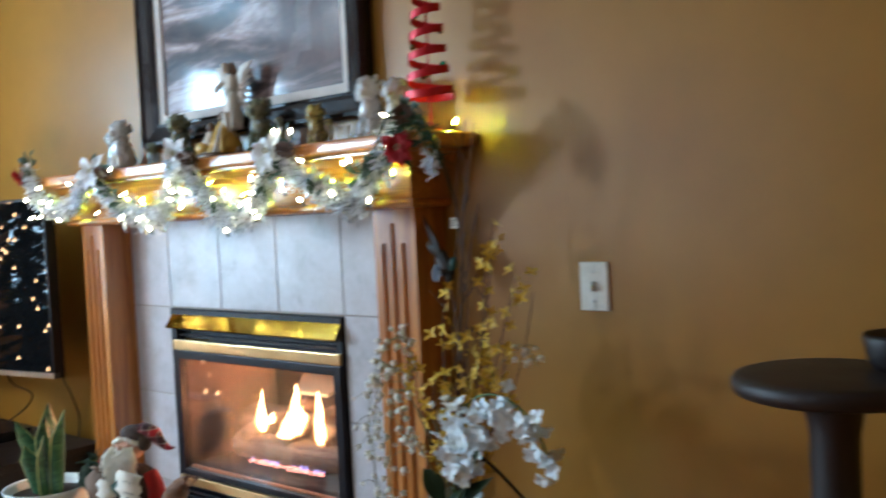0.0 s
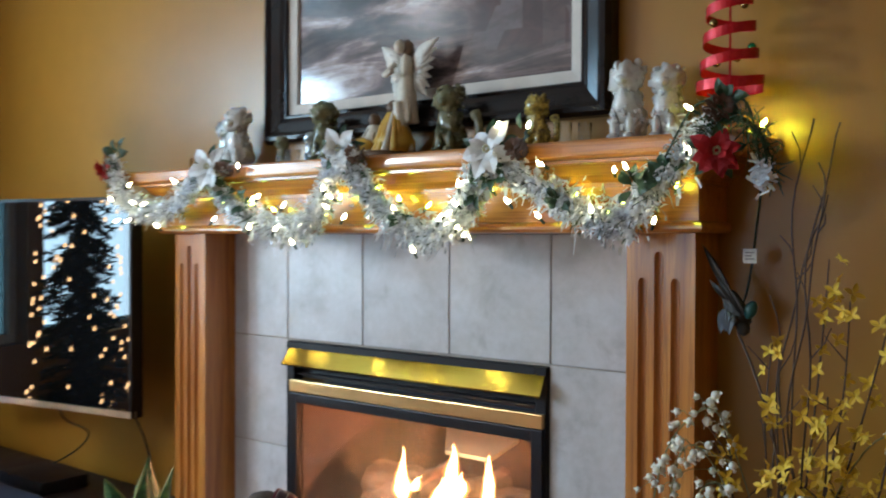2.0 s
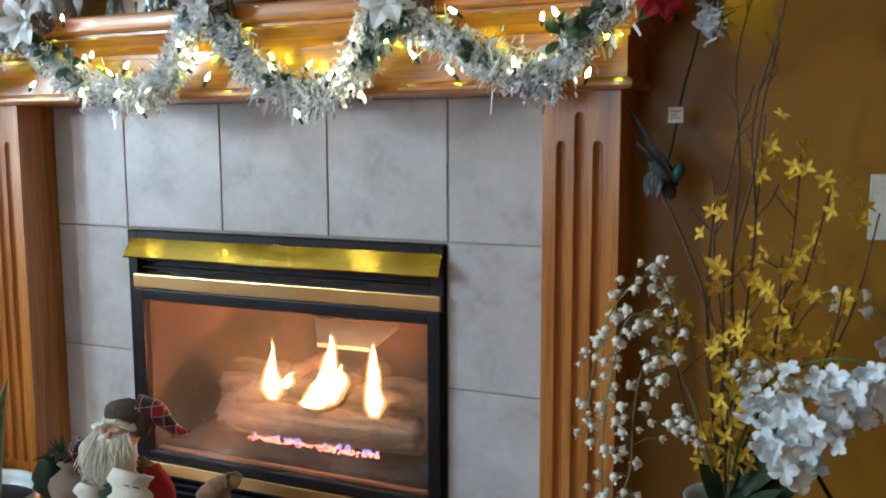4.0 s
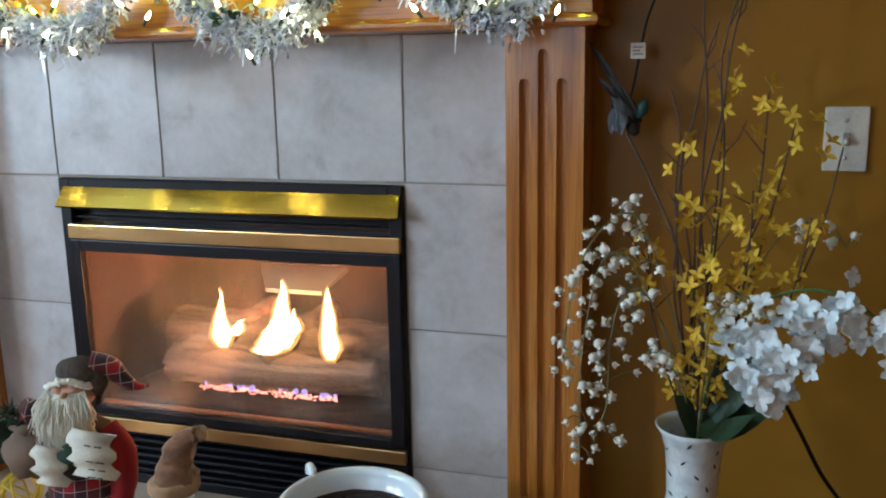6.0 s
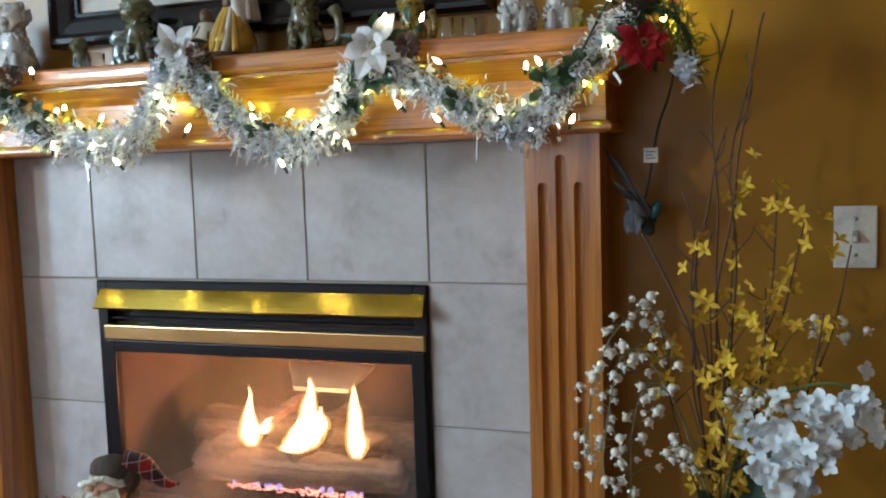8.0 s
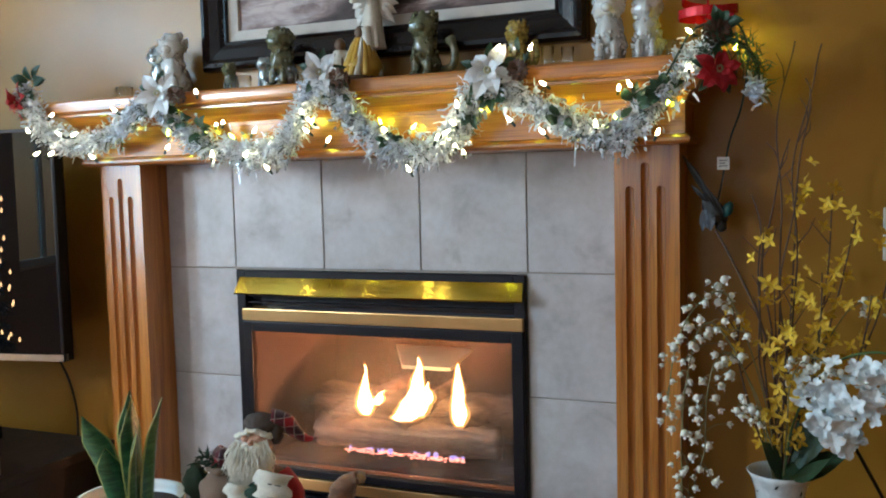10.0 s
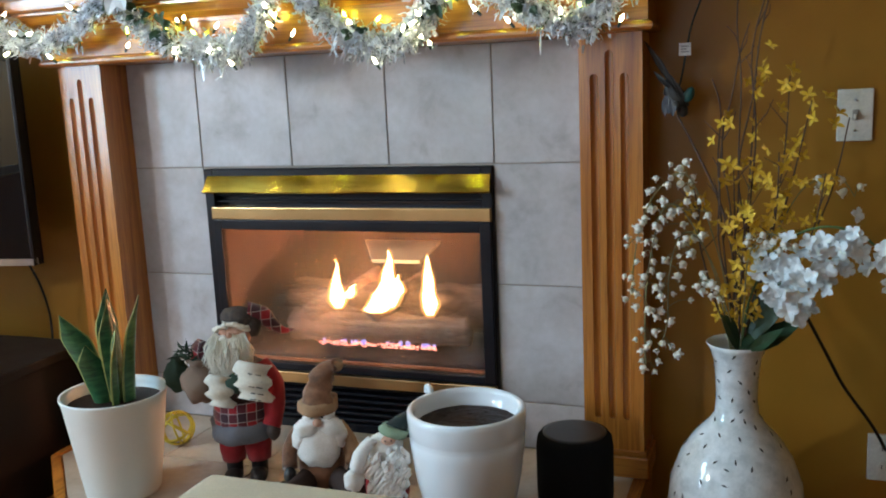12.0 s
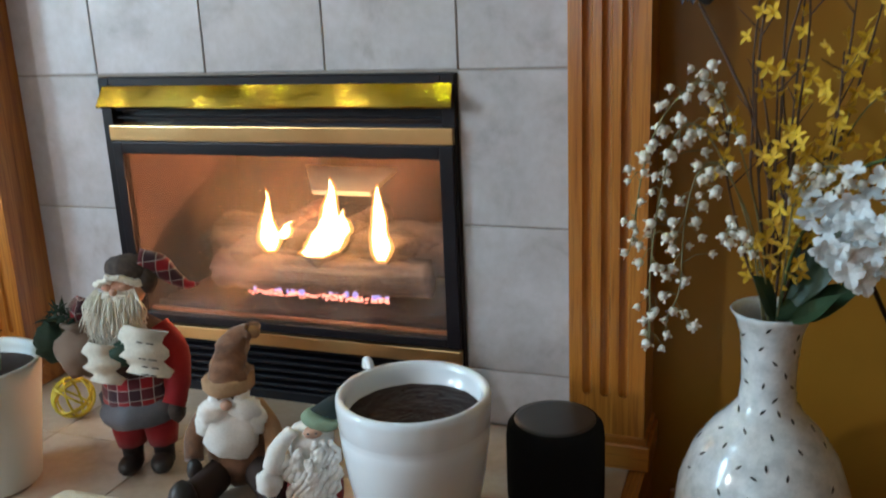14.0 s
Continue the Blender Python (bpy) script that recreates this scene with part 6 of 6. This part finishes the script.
BEARD = mat("cream_wool_beard", (0.84, 0.80, 0.70), 0.9, col2=(0.74, 0.69, 0.58), scale=60, fine=260, bump=1.0, sheen=0.4)
DKCLOTH = mat("dark_brown_cloth", (0.036, 0.017, 0.012), 0.9, fine=350, bump=0.4)
BOOT = mat("black_boot_leather", (0.018, 0.014, 0.013), 0.45, bump=0.2)
BURLAP = mat("tan_burlap", (0.22, 0.15, 0.11), 0.95, fine=500, bump=0.8)
SKIN = mat("peach_felt", (0.60, 0.34, 0.24), 0.85, bump=0.2)
PAPERC = mat("cream_felt_scroll", (0.70, 0.66, 0.56), 0.85, bump=0.2)
INK = mat("dark_ink_bar", (0.05, 0.05, 0.05), 0.8, bump=0)
GREENERY = mat("dark_pine_green", (0.016, 0.042, 0.024), 0.8, fine=300, bump=0.5)
GREYTRIM = mat("grey_plush_trim", (0.16, 0.17, 0.20), 0.95, fine=300, bump=0.8)
BROWNFUR = mat("brown_suede_cloth", (0.26, 0.115, 0.055), 0.9, col2=(0.075, 0.03, 0.014), scale=25, fine=300, bump=0.5, sheen=0.3)
WHITEFLEECE = mat("white_fleece", (0.86, 0.84, 0.80), 0.95, col2=(0.76, 0.73, 0.68), scale=30, fine=260, bump=0.7, sheen=0.4)
TANFLEECE = mat("tan_fleece", (0.40, 0.24, 0.13), 0.95, col2=(0.30, 0.17, 0.09), scale=30, fine=260, bump=0.7)
TWEED = mat("grey_brown_tweed", (0.085, 0.06, 0.05), 0.95, col2=(0.04, 0.03, 0.026), scale=90, fine=400, bump=0.6)

# standing bearded doll with a plaid coat, sack and scroll, facing towards the room's right
bm = B()
dx_, dy_ = -0.150, -0.415
M = [BOOT, RED, PLAID, DKCLOTH, BEARD, BURLAP, SKIN, PAPERC, INK, GREENERY, GREYTRIM, TWEED]
for s in (-1, 1):
    blob(bm, (dx_ + 0.036 * s, dy_ - 0.028, HT + 0.018), (0.026, 0.040, 0.0178), 0, (0, 0, 8 * s), sub=3)
    lathe(bm, [(0.022, HT + 0.01), (0.025, HT + 0.05), (0.028, HT + 0.058)], (dx_ + 0.036 * s, dy_, 0), 14, 0)
    lathe(bm, [(0.033, HT + 0.05), (0.038, HT + 0.08), (0.040, HT + 0.14), (0.036, HT + 0.17)], (dx_ + 0.036 * s, dy_, 0), 16, 1, 0.12)
lathe(bm, [(0.078, HT + 0.108), (0.092, HT + 0.110), (0.096, HT + 0.135), (0.090, HT + 0.158), (0.082, HT + 0.164)], (dx_, dy_, 0), 40, 10, 0.16)
lathe(bm, [(0.086, HT + 0.14), (0.084, HT + 0.18), (0.074, HT + 0.235)], (dx_, dy_, 0), 26, 2, 0.10)
lathe(bm, [(0.076, HT + 0.23), (0.078, HT + 0.28), (0.066, HT + 0.335), (0.04, HT + 0.36)], (dx_, dy_, 0), 22, 3, 0.08)
# arms
tube(bm, smooth_path([(dx_ + 0.055, dy_ + 0.0, HT + 0.335), (dx_ + 0.095, dy_ - 0.015, HT + 0.27), (dx_ + 0.095, dy_ - 0.045, HT + 0.18), (dx_ + 0.088, dy_ - 0.06, HT + 0.15)], 5), [0.030] * 10 + [0.026] * 6, 12, 1)
blob(bm, (dx_ + 0.092, dy_ - 0.055, HT + 0.135), (0.02, 0.02, 0.028), 11, lumps=0.2)
tube(bm, smooth_path([(dx_ - 0.05, dy_ + 0.0, HT + 0.335), (dx_ - 0.082, dy_ - 0.012, HT + 0.375), (dx_ - 0.112, dy_ - 0.03, HT + 0.400)], 5), 0.031, 12, 2)
# sack with greenery on the doll's other side
blob(bm, (dx_ - 0.100, dy_ - 0.055, HT + 0.298), (0.052, 0.044, 0.068), 5, lumps=0.25, sub=3)
lathe(bm, [(0.022, HT + 0.345), (0.02, HT + 0.358), (0.034, HT + 0.372)], (dx_ - 0.098, dy_ - 0.055, 0), 14, 5, 0.2)
rng = random.Random(6)
for k in range(60):
    c = Vector((dx_ - 0.125 + rng.gauss(0, 0.018), dy_ - 0.03 + rng.gauss(0, 0.015), HT + 0.385 + rng.gauss(0, 0.008)))
    d = Vector((rng.gauss(-0.5, 0.8), rng.gauss(-0.2, 0.6), rng.gauss(0.1, 0.5))).normalized()
    blade(bm, c, c + d * 0.035, 0.006, 0.003, (0, -1, 0.3), 2, 0.001, 9)
blob(bm, (dx_ - 0.166, dy_ - 0.03, HT + 0.318), (0.036, 0.03, 0.054), 9, lumps=0.4, sub=3)
# head, beard, cap with trailing plaid tail
blob(bm, (dx_ + 0.002, dy_ - 0.012, HT + 0.435), (0.044, 0.044, 0.048), 6, sub=3)
for s in (-1, 1):
    blob(bm, (dx_ - 0.008 + 0.017 * s, dy_ - 0.056, HT + 0.431), (0.019, 0.012, 0.009), 4, (0, 22 * s, 0), lumps=0.4)
    blob(bm, (dx_ - 0.008 + 0.018 * s, dy_ - 0.046, HT + 0.449), (0.012, 0.009, 0.010), 6)
blob(bm, (dx_ - 0.007, dy_ - 0.064, HT + 0.443), 0.009, 6)
for k in range(1250):
    # beard: fine wavy locks, longest in the middle, spread over chest and shoulder
    a = rng.uniform(-1.3, 1.4)
    c = Vector((dx_ - 0.012 + 0.040 * math.sin(a), dy_ - 0.032 - 0.026 * math.cos(a), HT + 0.442 - 0.014 * math.cos(a) + rng.uniform(-0.014, 0.012)))
    e = c + Vector((0.010 * math.sin(a) + rng.gauss(0, 0.010), -0.026 + rng.gauss(0, 0.008), -rng.uniform(0.045, 0.075 + 0.055 * max(0, math.cos(a)))))
    mid_ = c.lerp(e, 0.5) + Vector((0.004 * math.sin(a) + rng.gauss(0, 0.007), -0.014 + rng.gauss(0, 0.006), 0))
    tube(bm, smooth_path([c, mid_, e], 3), [0.0010, 0.0014, 0.0016, 0.0015, 0.0013, 0.0010, 0.0004], 4, 4)
blob(bm, (dx_ - 0.010, dy_ - 0.050, HT + 0.388), (0.038, 0.030, 0.056), 4, lumps=0.35, sub=3)
for k in range(26):
    # fluffy brows and hair round the face
    a = -1.3 + 2.6 * k / 25
    blob(bm, (dx_ - 0.004 + 0.046 * math.sin(a), dy_ - 0.030 - 0.020 * math.cos(a), HT + 0.470 - 0.020 * abs(math.sin(a)) ** 2 + rng.uniform(-0.003, 0.004)), (0.010, 0.008, 0.006), 4, (0, rng.uniform(-40, 40), 0), lumps=0.6, sub=2)
blob(bm, (dx_ + 0.012, dy_ + 0.006, HT + 0.474), (0.055, 0.056, 0.036), 11, (-14, 14, 0), lumps=0.10, sub=3)
blob(bm, (dx_ + 0.052, dy_ - 0.01, HT + 0.455), (0.022, 0.03, 0.036), 11, lumps=0.2)
tail = smooth_path([(dx_ + 0.035, dy_ + 0.005, HT + 0.487), (dx_ + 0.075, dy_ + 0.01, HT + 0.478), (dx_ + 0.10, dy_ + 0.012, HT + 0.452), (dx_ + 0.13, dy_ + 0.012, HT + 0.430), (dx_ + 0.160, dy_ + 0.01, HT + 0.432)], 5)
tube(bm, tail, [0.036 - 0.0017 * i for i in range(len(tail))], 12, 2)
# wavy scroll held in front, with bars for its writing
def scroll_quad(x0, x1, z0_, z1_, y0_, mi, wave):
    n0 = len(bm.faces)
    rows_ = []
    for i in range(9):
        t_ = i / 8
        z_ = z0_ + (z1_ - z0_) * t_
        row = []
        for x_, yy in ((x0, y0_), ((x0 + x1) / 2, y0_ - 0.006), (x1, y0_)):
            row.append(bm.verts.new((x_ + wave * math.sin(t_ * 14), yy + 0.006 * math.sin(t_ * 9), z_ + (x_ - x0) * -0.25)))
        rows_.append(row)
    bk_ = [[bm.verts.new(v.co + Vector((0, 0.004, 0))) for v in r] for r in rows_]
    for i in range(8):
        for k in range(2):
            bm.faces.new((rows_[i][k], rows_[i][k + 1], rows_[i + 1][k + 1], rows_[i + 1][k]))
            bm.faces.new((bk_[i][k + 1], bk_[i][k], bk_[i + 1][k], bk_[i + 1][k + 1]))
        bm.faces.new((rows_[i][0], rows_[i + 1][0], bk_[i + 1][0], bk_[i][0]))
        bm.faces.new((rows_[i][2], bk_[i][2], bk_[i + 1][2], rows_[i + 1][2]))
    tint(bm, n0, mi)


scroll_quad(dx_ - 0.068, dx_ - 0.002, HT + 0.245, HT + 0.345, dy_ - 0.112, 7, 0.010)
scroll_quad(dx_ + 0.014, dx_ + 0.105, HT + 0.265, HT + 0.385, dy_ - 0.118, 7, 0.010)
blob(bm, (dx_ + 0.006, dy_ - 0.10, HT + 0.305), (0.028, 0.018, 0.035), 9, lumps=0.3)
for k in range(5):
    x_, z_ = dx_ + 0.048 + 0.004 * (k % 2), HT + 0.270 + k * 0.021
    for j in range(2):
        a_, l_ = x_ + 0.020 * j, (0.017, 0.012, 0.015)[(k + j) % 3]
        tube(bm, [(a_, dy_ - 0.1255, z_ - 0.25 * (a_ - dx_ - 0.014)), (a_ + l_, dy_ - 0.1255, z_ - 0.25 * (a_ + l_ - dx_ - 0.014))], 0.0016, 5, 8)


def restack(pairs):
    """Moves heights above the hearth from the first of each pair to the second."""
    for v in bm.verts:
        h_ = v.co.z - HT
        for (a0, b0), (a1, b1) in zip(pairs, pairs[1:]):
            if a0 <= h_ <= a1:
                v.co.z = HT + b0 + (b1 - b0) * (h_ - a0) / (a1 - a0)
                break


restack([(0, 0), (0.115, 0.145), (0.235, 0.26), (0.36, 0.368), (0.6, 0.6)])
solid("standing_doll", bm, M, "standing bearded cloth doll with plaid coat and sack", "doll", at=(dx_, dy_, HT), smooth=True).rotation_euler.z = radians(22)

# seated doll in brown with a broad fleece beard
bm = B()
ex, ey = 0.104, -0.43
M = [BROWNFUR, WHITEFLEECE, TANFLEECE, BOOT, SKIN, DKCLOTH]
blob(bm, (ex, ey, HT + 0.07), (0.065, 0.055, 0.0695), 0, lumps=0.12, sub=3)
blob(bm, (ex - 0.002, ey - 0.045, HT + 0.108), (0.060, 0.030, 0.044), 1, lumps=0.2, sub=3)
for s in (-1, 1):
    blob(bm, (ex + 0.046 * s, ey - 0.040, HT + 0.128), (0.030, 0.024, 0.026), 1, (0, 30 * s, 0), lumps=0.3, sub=3)
blob(bm, (ex - 0.028, ey - 0.052, HT + 0.150), (0.040, 0.024, 0.024), 1, (0, -18, 0), lumps=0.2, sub=3)
blob(bm, (ex + 0.028, ey - 0.052, HT + 0.150), (0.040, 0.024, 0.024), 1, (0, 18, 0), lumps=0.2, sub=3)
blob(bm, (ex - 0.002, ey - 0.07, HT + 0.162), (0.013, 0.012, 0.012), 4)
blob(bm, (ex - 0.018, ey - 0.05, HT + 0.175), (0.022, 0.018, 0.014), 1, lumps=0.3)
blob(bm, (ex + 0.022, ey - 0.05, HT + 0.178), (0.026, 0.018, 0.018), 1, lumps=0.3)
lathe(bm, [(0.050, HT + 0.178), (0.056, HT + 0.186), (0.056, HT + 0.206), (0.050, HT + 0.212)], (ex, ey - 0.02, 0), 24, 2, 0.10)
hat = smooth_path([(ex, ey - 0.02, HT + 0.20), (ex + 0.004, ey - 0.01, HT + 0.245), (ex + 0.014, ey + 0.0, HT + 0.285), (ex + 0.034, ey + 0.005, HT + 0.315), (ex + 0.054, ey + 0.005, HT + 0.326)], 5)
n0 = len(bm.verts)
tube(bm, hat, [0.048 - 0.0014 * i for i in range(len(hat))], 16, 0)
bm.verts.ensure_lookup_table()
for v in bm.verts[n0:]:
    v.co += Vector((1, 0.4, 0.5)) * 0.022 * noise.noise(v.co * 34) + Vector((0.3, 1, 0)) * 0.008 * noise.noise(v.co * 90)
blob(bm, (ex + 0.057, ey + 0.005, HT + 0.318), (0.018, 0.018, 0.018), 2, lumps=0.2)
for s in (-1, 1):
    tube(bm, smooth_path([(ex + 0.05 * s, ey - 0.005, HT + 0.13), (ex + 0.082 * s, ey - 0.03, HT + 0.10), (ex + 0.085 * s, ey - 0.05, HT + 0.07)], 5), 0.021, 10, 2 if s > 0 else 0)
    blob(bm, (ex + 0.086 * s, ey - 0.056, HT + 0.055), (0.018, 0.018, 0.018), 3, lumps=0.2)
    tube(bm, smooth_path([(ex + 0.04 * s, ey - 0.03, HT + 0.033), (ex + 0.07 * s, ey - 0.09, HT + 0.030), (ex + 0.09 * s, ey - 0.13, HT + 0.033)], 5), 0.029, 12, 5)
    blob(bm, (ex + 0.098 * s, ey - 0.148, HT + 0.037), (0.031, 0.036, 0.0365), 3, lumps=0.1, sub=3)
for s_ in (-1, 1):
    blob(bm, (ex - 0.002 + 0.014 * s_, ey - 0.066, HT + 0.176), (0.0035, 0.003, 0.0035), 3)
restack([(0, 0), (0.07, 0.096), (0.15, 0.213), (0.21, 0.272), (0.345, 0.376), (0.5, 0.5)])
solid("seated_doll", bm, M, "seated brown cloth doll with broad white beard", "doll", at=(ex, ey, HT), smooth=True).rotation_euler.z = radians(26)

# small doll with a curly wool beard and green cap
bm = B()
fx, fy = 0.338, -0.51
GREENCAP = mat("dark_green_velvet", (0.010, 0.020, 0.018), 0.9, bump=0.3, sheen=0.1)
SAGE = mat("sage_felt_band", (0.25, 0.33, 0.22), 0.9, fine=300, bump=0.4)
M = [RED, WHITEFLEECE, GREENCAP, SAGE, SKIN, INK]
blob(bm, (fx, fy, HT + 0.05), (0.058, 0.05, 0.0495), 0, lumps=0.1, sub=3)
blob(bm, (fx, fy - 0.005, HT + 0.13), (0.046, 0.044, 0.048), 1, lumps=0.15, sub=3)
blob(bm, (fx + 0.010, fy - 0.040, HT + 0.168), (0.020, 0.018, 0.016), 4)
rng = random.Random(9)
for k in range(90):
    a, r_ = rng.uniform(-1.4, 1.5), rng.uniform(0.35, 1.0)
    c = Vector((fx + 0.052 * math.sin(a) * r_, fy - 0.045 - 0.012 * math.cos(a), HT + 0.158 - 0.100 * r_ * abs(math.cos(a)) - 0.02 * rng.random()))
    pts = [c + Vector((0.010 * math.sin(q * 1.5 + k), -0.004 + 0.006 * math.cos(q * 1.5 + k), -0.009 * q)) for q in range(6)]
    tube(bm, pts, [0.0050, 0.0066, 0.0052, 0.0066, 0.0052, 0.0030], 7, 1)
tube(bm, smooth_path([(fx - 0.03, fy - 0.03, HT + 0.17), (fx - 0.058, fy - 0.045, HT + 0.14), (fx - 0.075, fy - 0.05, HT + 0.105)], 4), [0.016] * 5 + [0.02] * 4, 10, 1)
blob(bm, (fx - 0.082, fy - 0.05, HT + 0.085), (0.026, 0.026, 0.024), 1, lumps=0.3, sub=3)
lathe(bm, [(0.038, 0.0), (0.041, 0.005), (0.039, 0.026), (0.034, 0.030)], (fx + 0.018, fy - 0.010, HT + 0.176), 20, 3, m=Euler((0, radians(28), 0)).to_matrix())
cap = smooth_path([(fx + 0.030, fy - 0.005, HT + 0.198), (fx + 0.050, fy + 0.01, HT + 0.225), (fx + 0.07, fy + 0.03, HT + 0.240)], 5)
tube(bm, cap, [0.034 - 0.0024 * i for i in range(len(cap))], 12, 2)
for s in (-1, 1):
    blob(bm, (fx + 0.045 * s, fy - 0.075, HT + 0.022), (0.024, 0.03, 0.0218), 0, lumps=0.15)
for s_ in (-1, 1):
    blob(bm, (fx + 0.010 + 0.008 * s_, fy - 0.057, HT + 0.174), (0.0026, 0.0022, 0.0030), 5)
restack([(0, 0), (0.05, 0.075), (0.15, 0.205), (0.19, 0.235), (0.27, 0.282), (0.5, 0.5)])
solid("small_doll", bm, M, "small doll with curly wool beard and green cap", "doll", at=(fx, fy, HT), smooth=True).rotation_euler.z = radians(22)

# cream padded stool in front of the hearth
stool = thing("padded_stool", (0.45, -1.2, 0), "cream padded rectangular stool before the hearth", "stool")
CREAM = mat("cream_upholstery", (0.62, 0.54, 0.40), 0.75, col2=(0.56, 0.48, 0.35), fine=350, bump=0.3)
bm = B()
box(bm, 0.07, 0.85, -1.48, -0.89, 0.38, 0.470, 0.030, 4)
part("cushion", bm, CREAM, stool, smooth=True)
bm = B()
box(bm, 0.11, 0.825, -1.455, -0.93, 0.33, 0.38, 0.004)
part("seat_frame", bm, WALNUT, stool)
for x in (0.14, 0.795):
    for y in (-1.425, -0.96):
        bm = B()
        lathe(bm, [(0.016, 0.0), (0.022, 0.12), (0.026, 0.33)], (x, y, 0), 14)
        part("leg", bm, WALNUT, stool, smooth=True)

# ---- slim tree with lights beside the window, seen in the dark screen ----
TX, TY = -1.76, -0.87
TREE_G = mat("tree_needle_green", (0.025, 0.06, 0.03), 0.7, bump=0)
tree = thing("slim_tree", (TX, TY, 0), "slim artificial tree with warm lights beside the window", "tree")
bm = B()
tube(bm, [(TX, TY, 0.02), (TX, TY, 1.95)], [0.02, 0.008], 8)
lathe(bm, [(0.16, 0.0), (0.16, 0.02), (0.03, 0.03)], (TX, TY, 0), 20)
part("trunk", bm, BARK, tree)
rng = random.Random(50)
vs, fs = [], []
tips = []
for k in range(380):
    t_ = rng.random() ** 1.05
    z_ = 0.35 + 1.6 * t_
    a = rng.uniform(0, 6.283)
    r_ = 0.21 - 0.10 * t_
    c = Vector((TX, TY, z_))
    e = c + Vector((r_ * math.cos(a), r_ * math.sin(a), -0.06))
    tips.append(e)
    for j in range(60):
        f = rng.random()
        p = c.lerp(e, f)
        d = Vector((rng.gauss(0, 1), rng.gauss(0, 1), rng.gauss(0, 1))).normalized() * 0.04
        w = d.orthogonal().normalized() * 0.007
        i = len(vs)
        vs += [tuple(p - w), tuple(p + w), tuple(p + d)]
        fs.append((i, i + 1, i + 2))
raw_part("needles", vs, fs, TREE_G, tree, kind="stuff")
TREE_BULB = emit("tree_bulb", (1.0, 0.58, 0.26), 34.0)
tree_bulb = bulb.copy()
tree_bulb.materials[0] = TREE_BULB
for e in tips[:190]:
    ob = new("bulb", tree_bulb)
    ob.parent = tree
    ob.matrix_basis = Matrix.Translation((e - Vector((TX, TY, 0))) + Vector((e.x - TX, e.y - TY, 0)).normalized() * 0.035)

# ---- tiles, last ----
surround = thing("tile_surround", (0, 0.006, HZ), "pale grey glazed tile surround with grey joints", "tiles", kind="structure")
bm = B()
for a, b, c, d in ((-0.774, -0.497, HZ, 1.428), (0.497, 0.780, HZ, 1.428), (-0.497, 0.497, 1.078, 1.428)):
    box(bm, a, b, 0.0045, WY - 0.001, c, d)
part("joint_bed", bm, GROUT, surround)


def tile(x0, x1, z0_, z1_):
    g = 0.0022
    bm = B()
    box(bm, x0 + g, x1 - g, 0.0, 0.009, z0_ + g, z1_ - g, 0.0016)
    part("tile", bm, TILE, surround)


for a, b in ((-0.774, -0.5025), (-0.5025, -0.1675), (-0.1675, 0.1675), (0.1675, 0.5025), (0.5025, 0.780)):
    tile(a, b, 1.083, 1.428)
for a, b in ((-0.774, -0.4995), (0.4995, 0.780)):
    for c, d in ((0.722, 1.083), (0.359, 0.722), (HZ + 0.004, 0.359)):
        tile(a, b, c, d)


def clip_poly(poly, axis, at, keep_low):
    out = []
    for i, p in enumerate(poly):
        q = poly[(i + 1) % len(poly)]
        a, b = (p[axis] - at, q[axis] - at)
        ina, inb = ((a <= 0, b <= 0) if keep_low else (a >= 0, b >= 0))
        if ina:
            out.append(p)
        if ina != inb:
            t_ = a / (a - b)
            out.append(tuple(p[k] + (q[k] - p[k]) * t_ for k in (0, 1)))
    return out


T = 0.335
for i in range(-3, 4):
    for j in range(0, 4):
        x0, x1, y1, y0 = i * T - 0.1675 + 0.002, (i + 1) * T - 0.1675 - 0.002, -0.002 - j * T, -(j + 1) * T + 0.002
        poly = inner
        for ax, at, low in ((0, x1, True), (0, x0, False), (1, min(y1, -0.002), True), (1, y0, False)):
            poly = clip_poly(poly, ax, at, low)
            if len(poly) < 3:
                break
        if len(poly) < 3 or max(p[0] for p in poly) - min(p[0] for p in poly) < 0.02 or max(p[1] for p in poly) - min(p[1] for p in poly) < 0.02:
            continue
        bm = B()
        prism(bm, poly, HZ - 0.008, HZ + 0.003)
        part("tile", bm, HTILE, hearth)
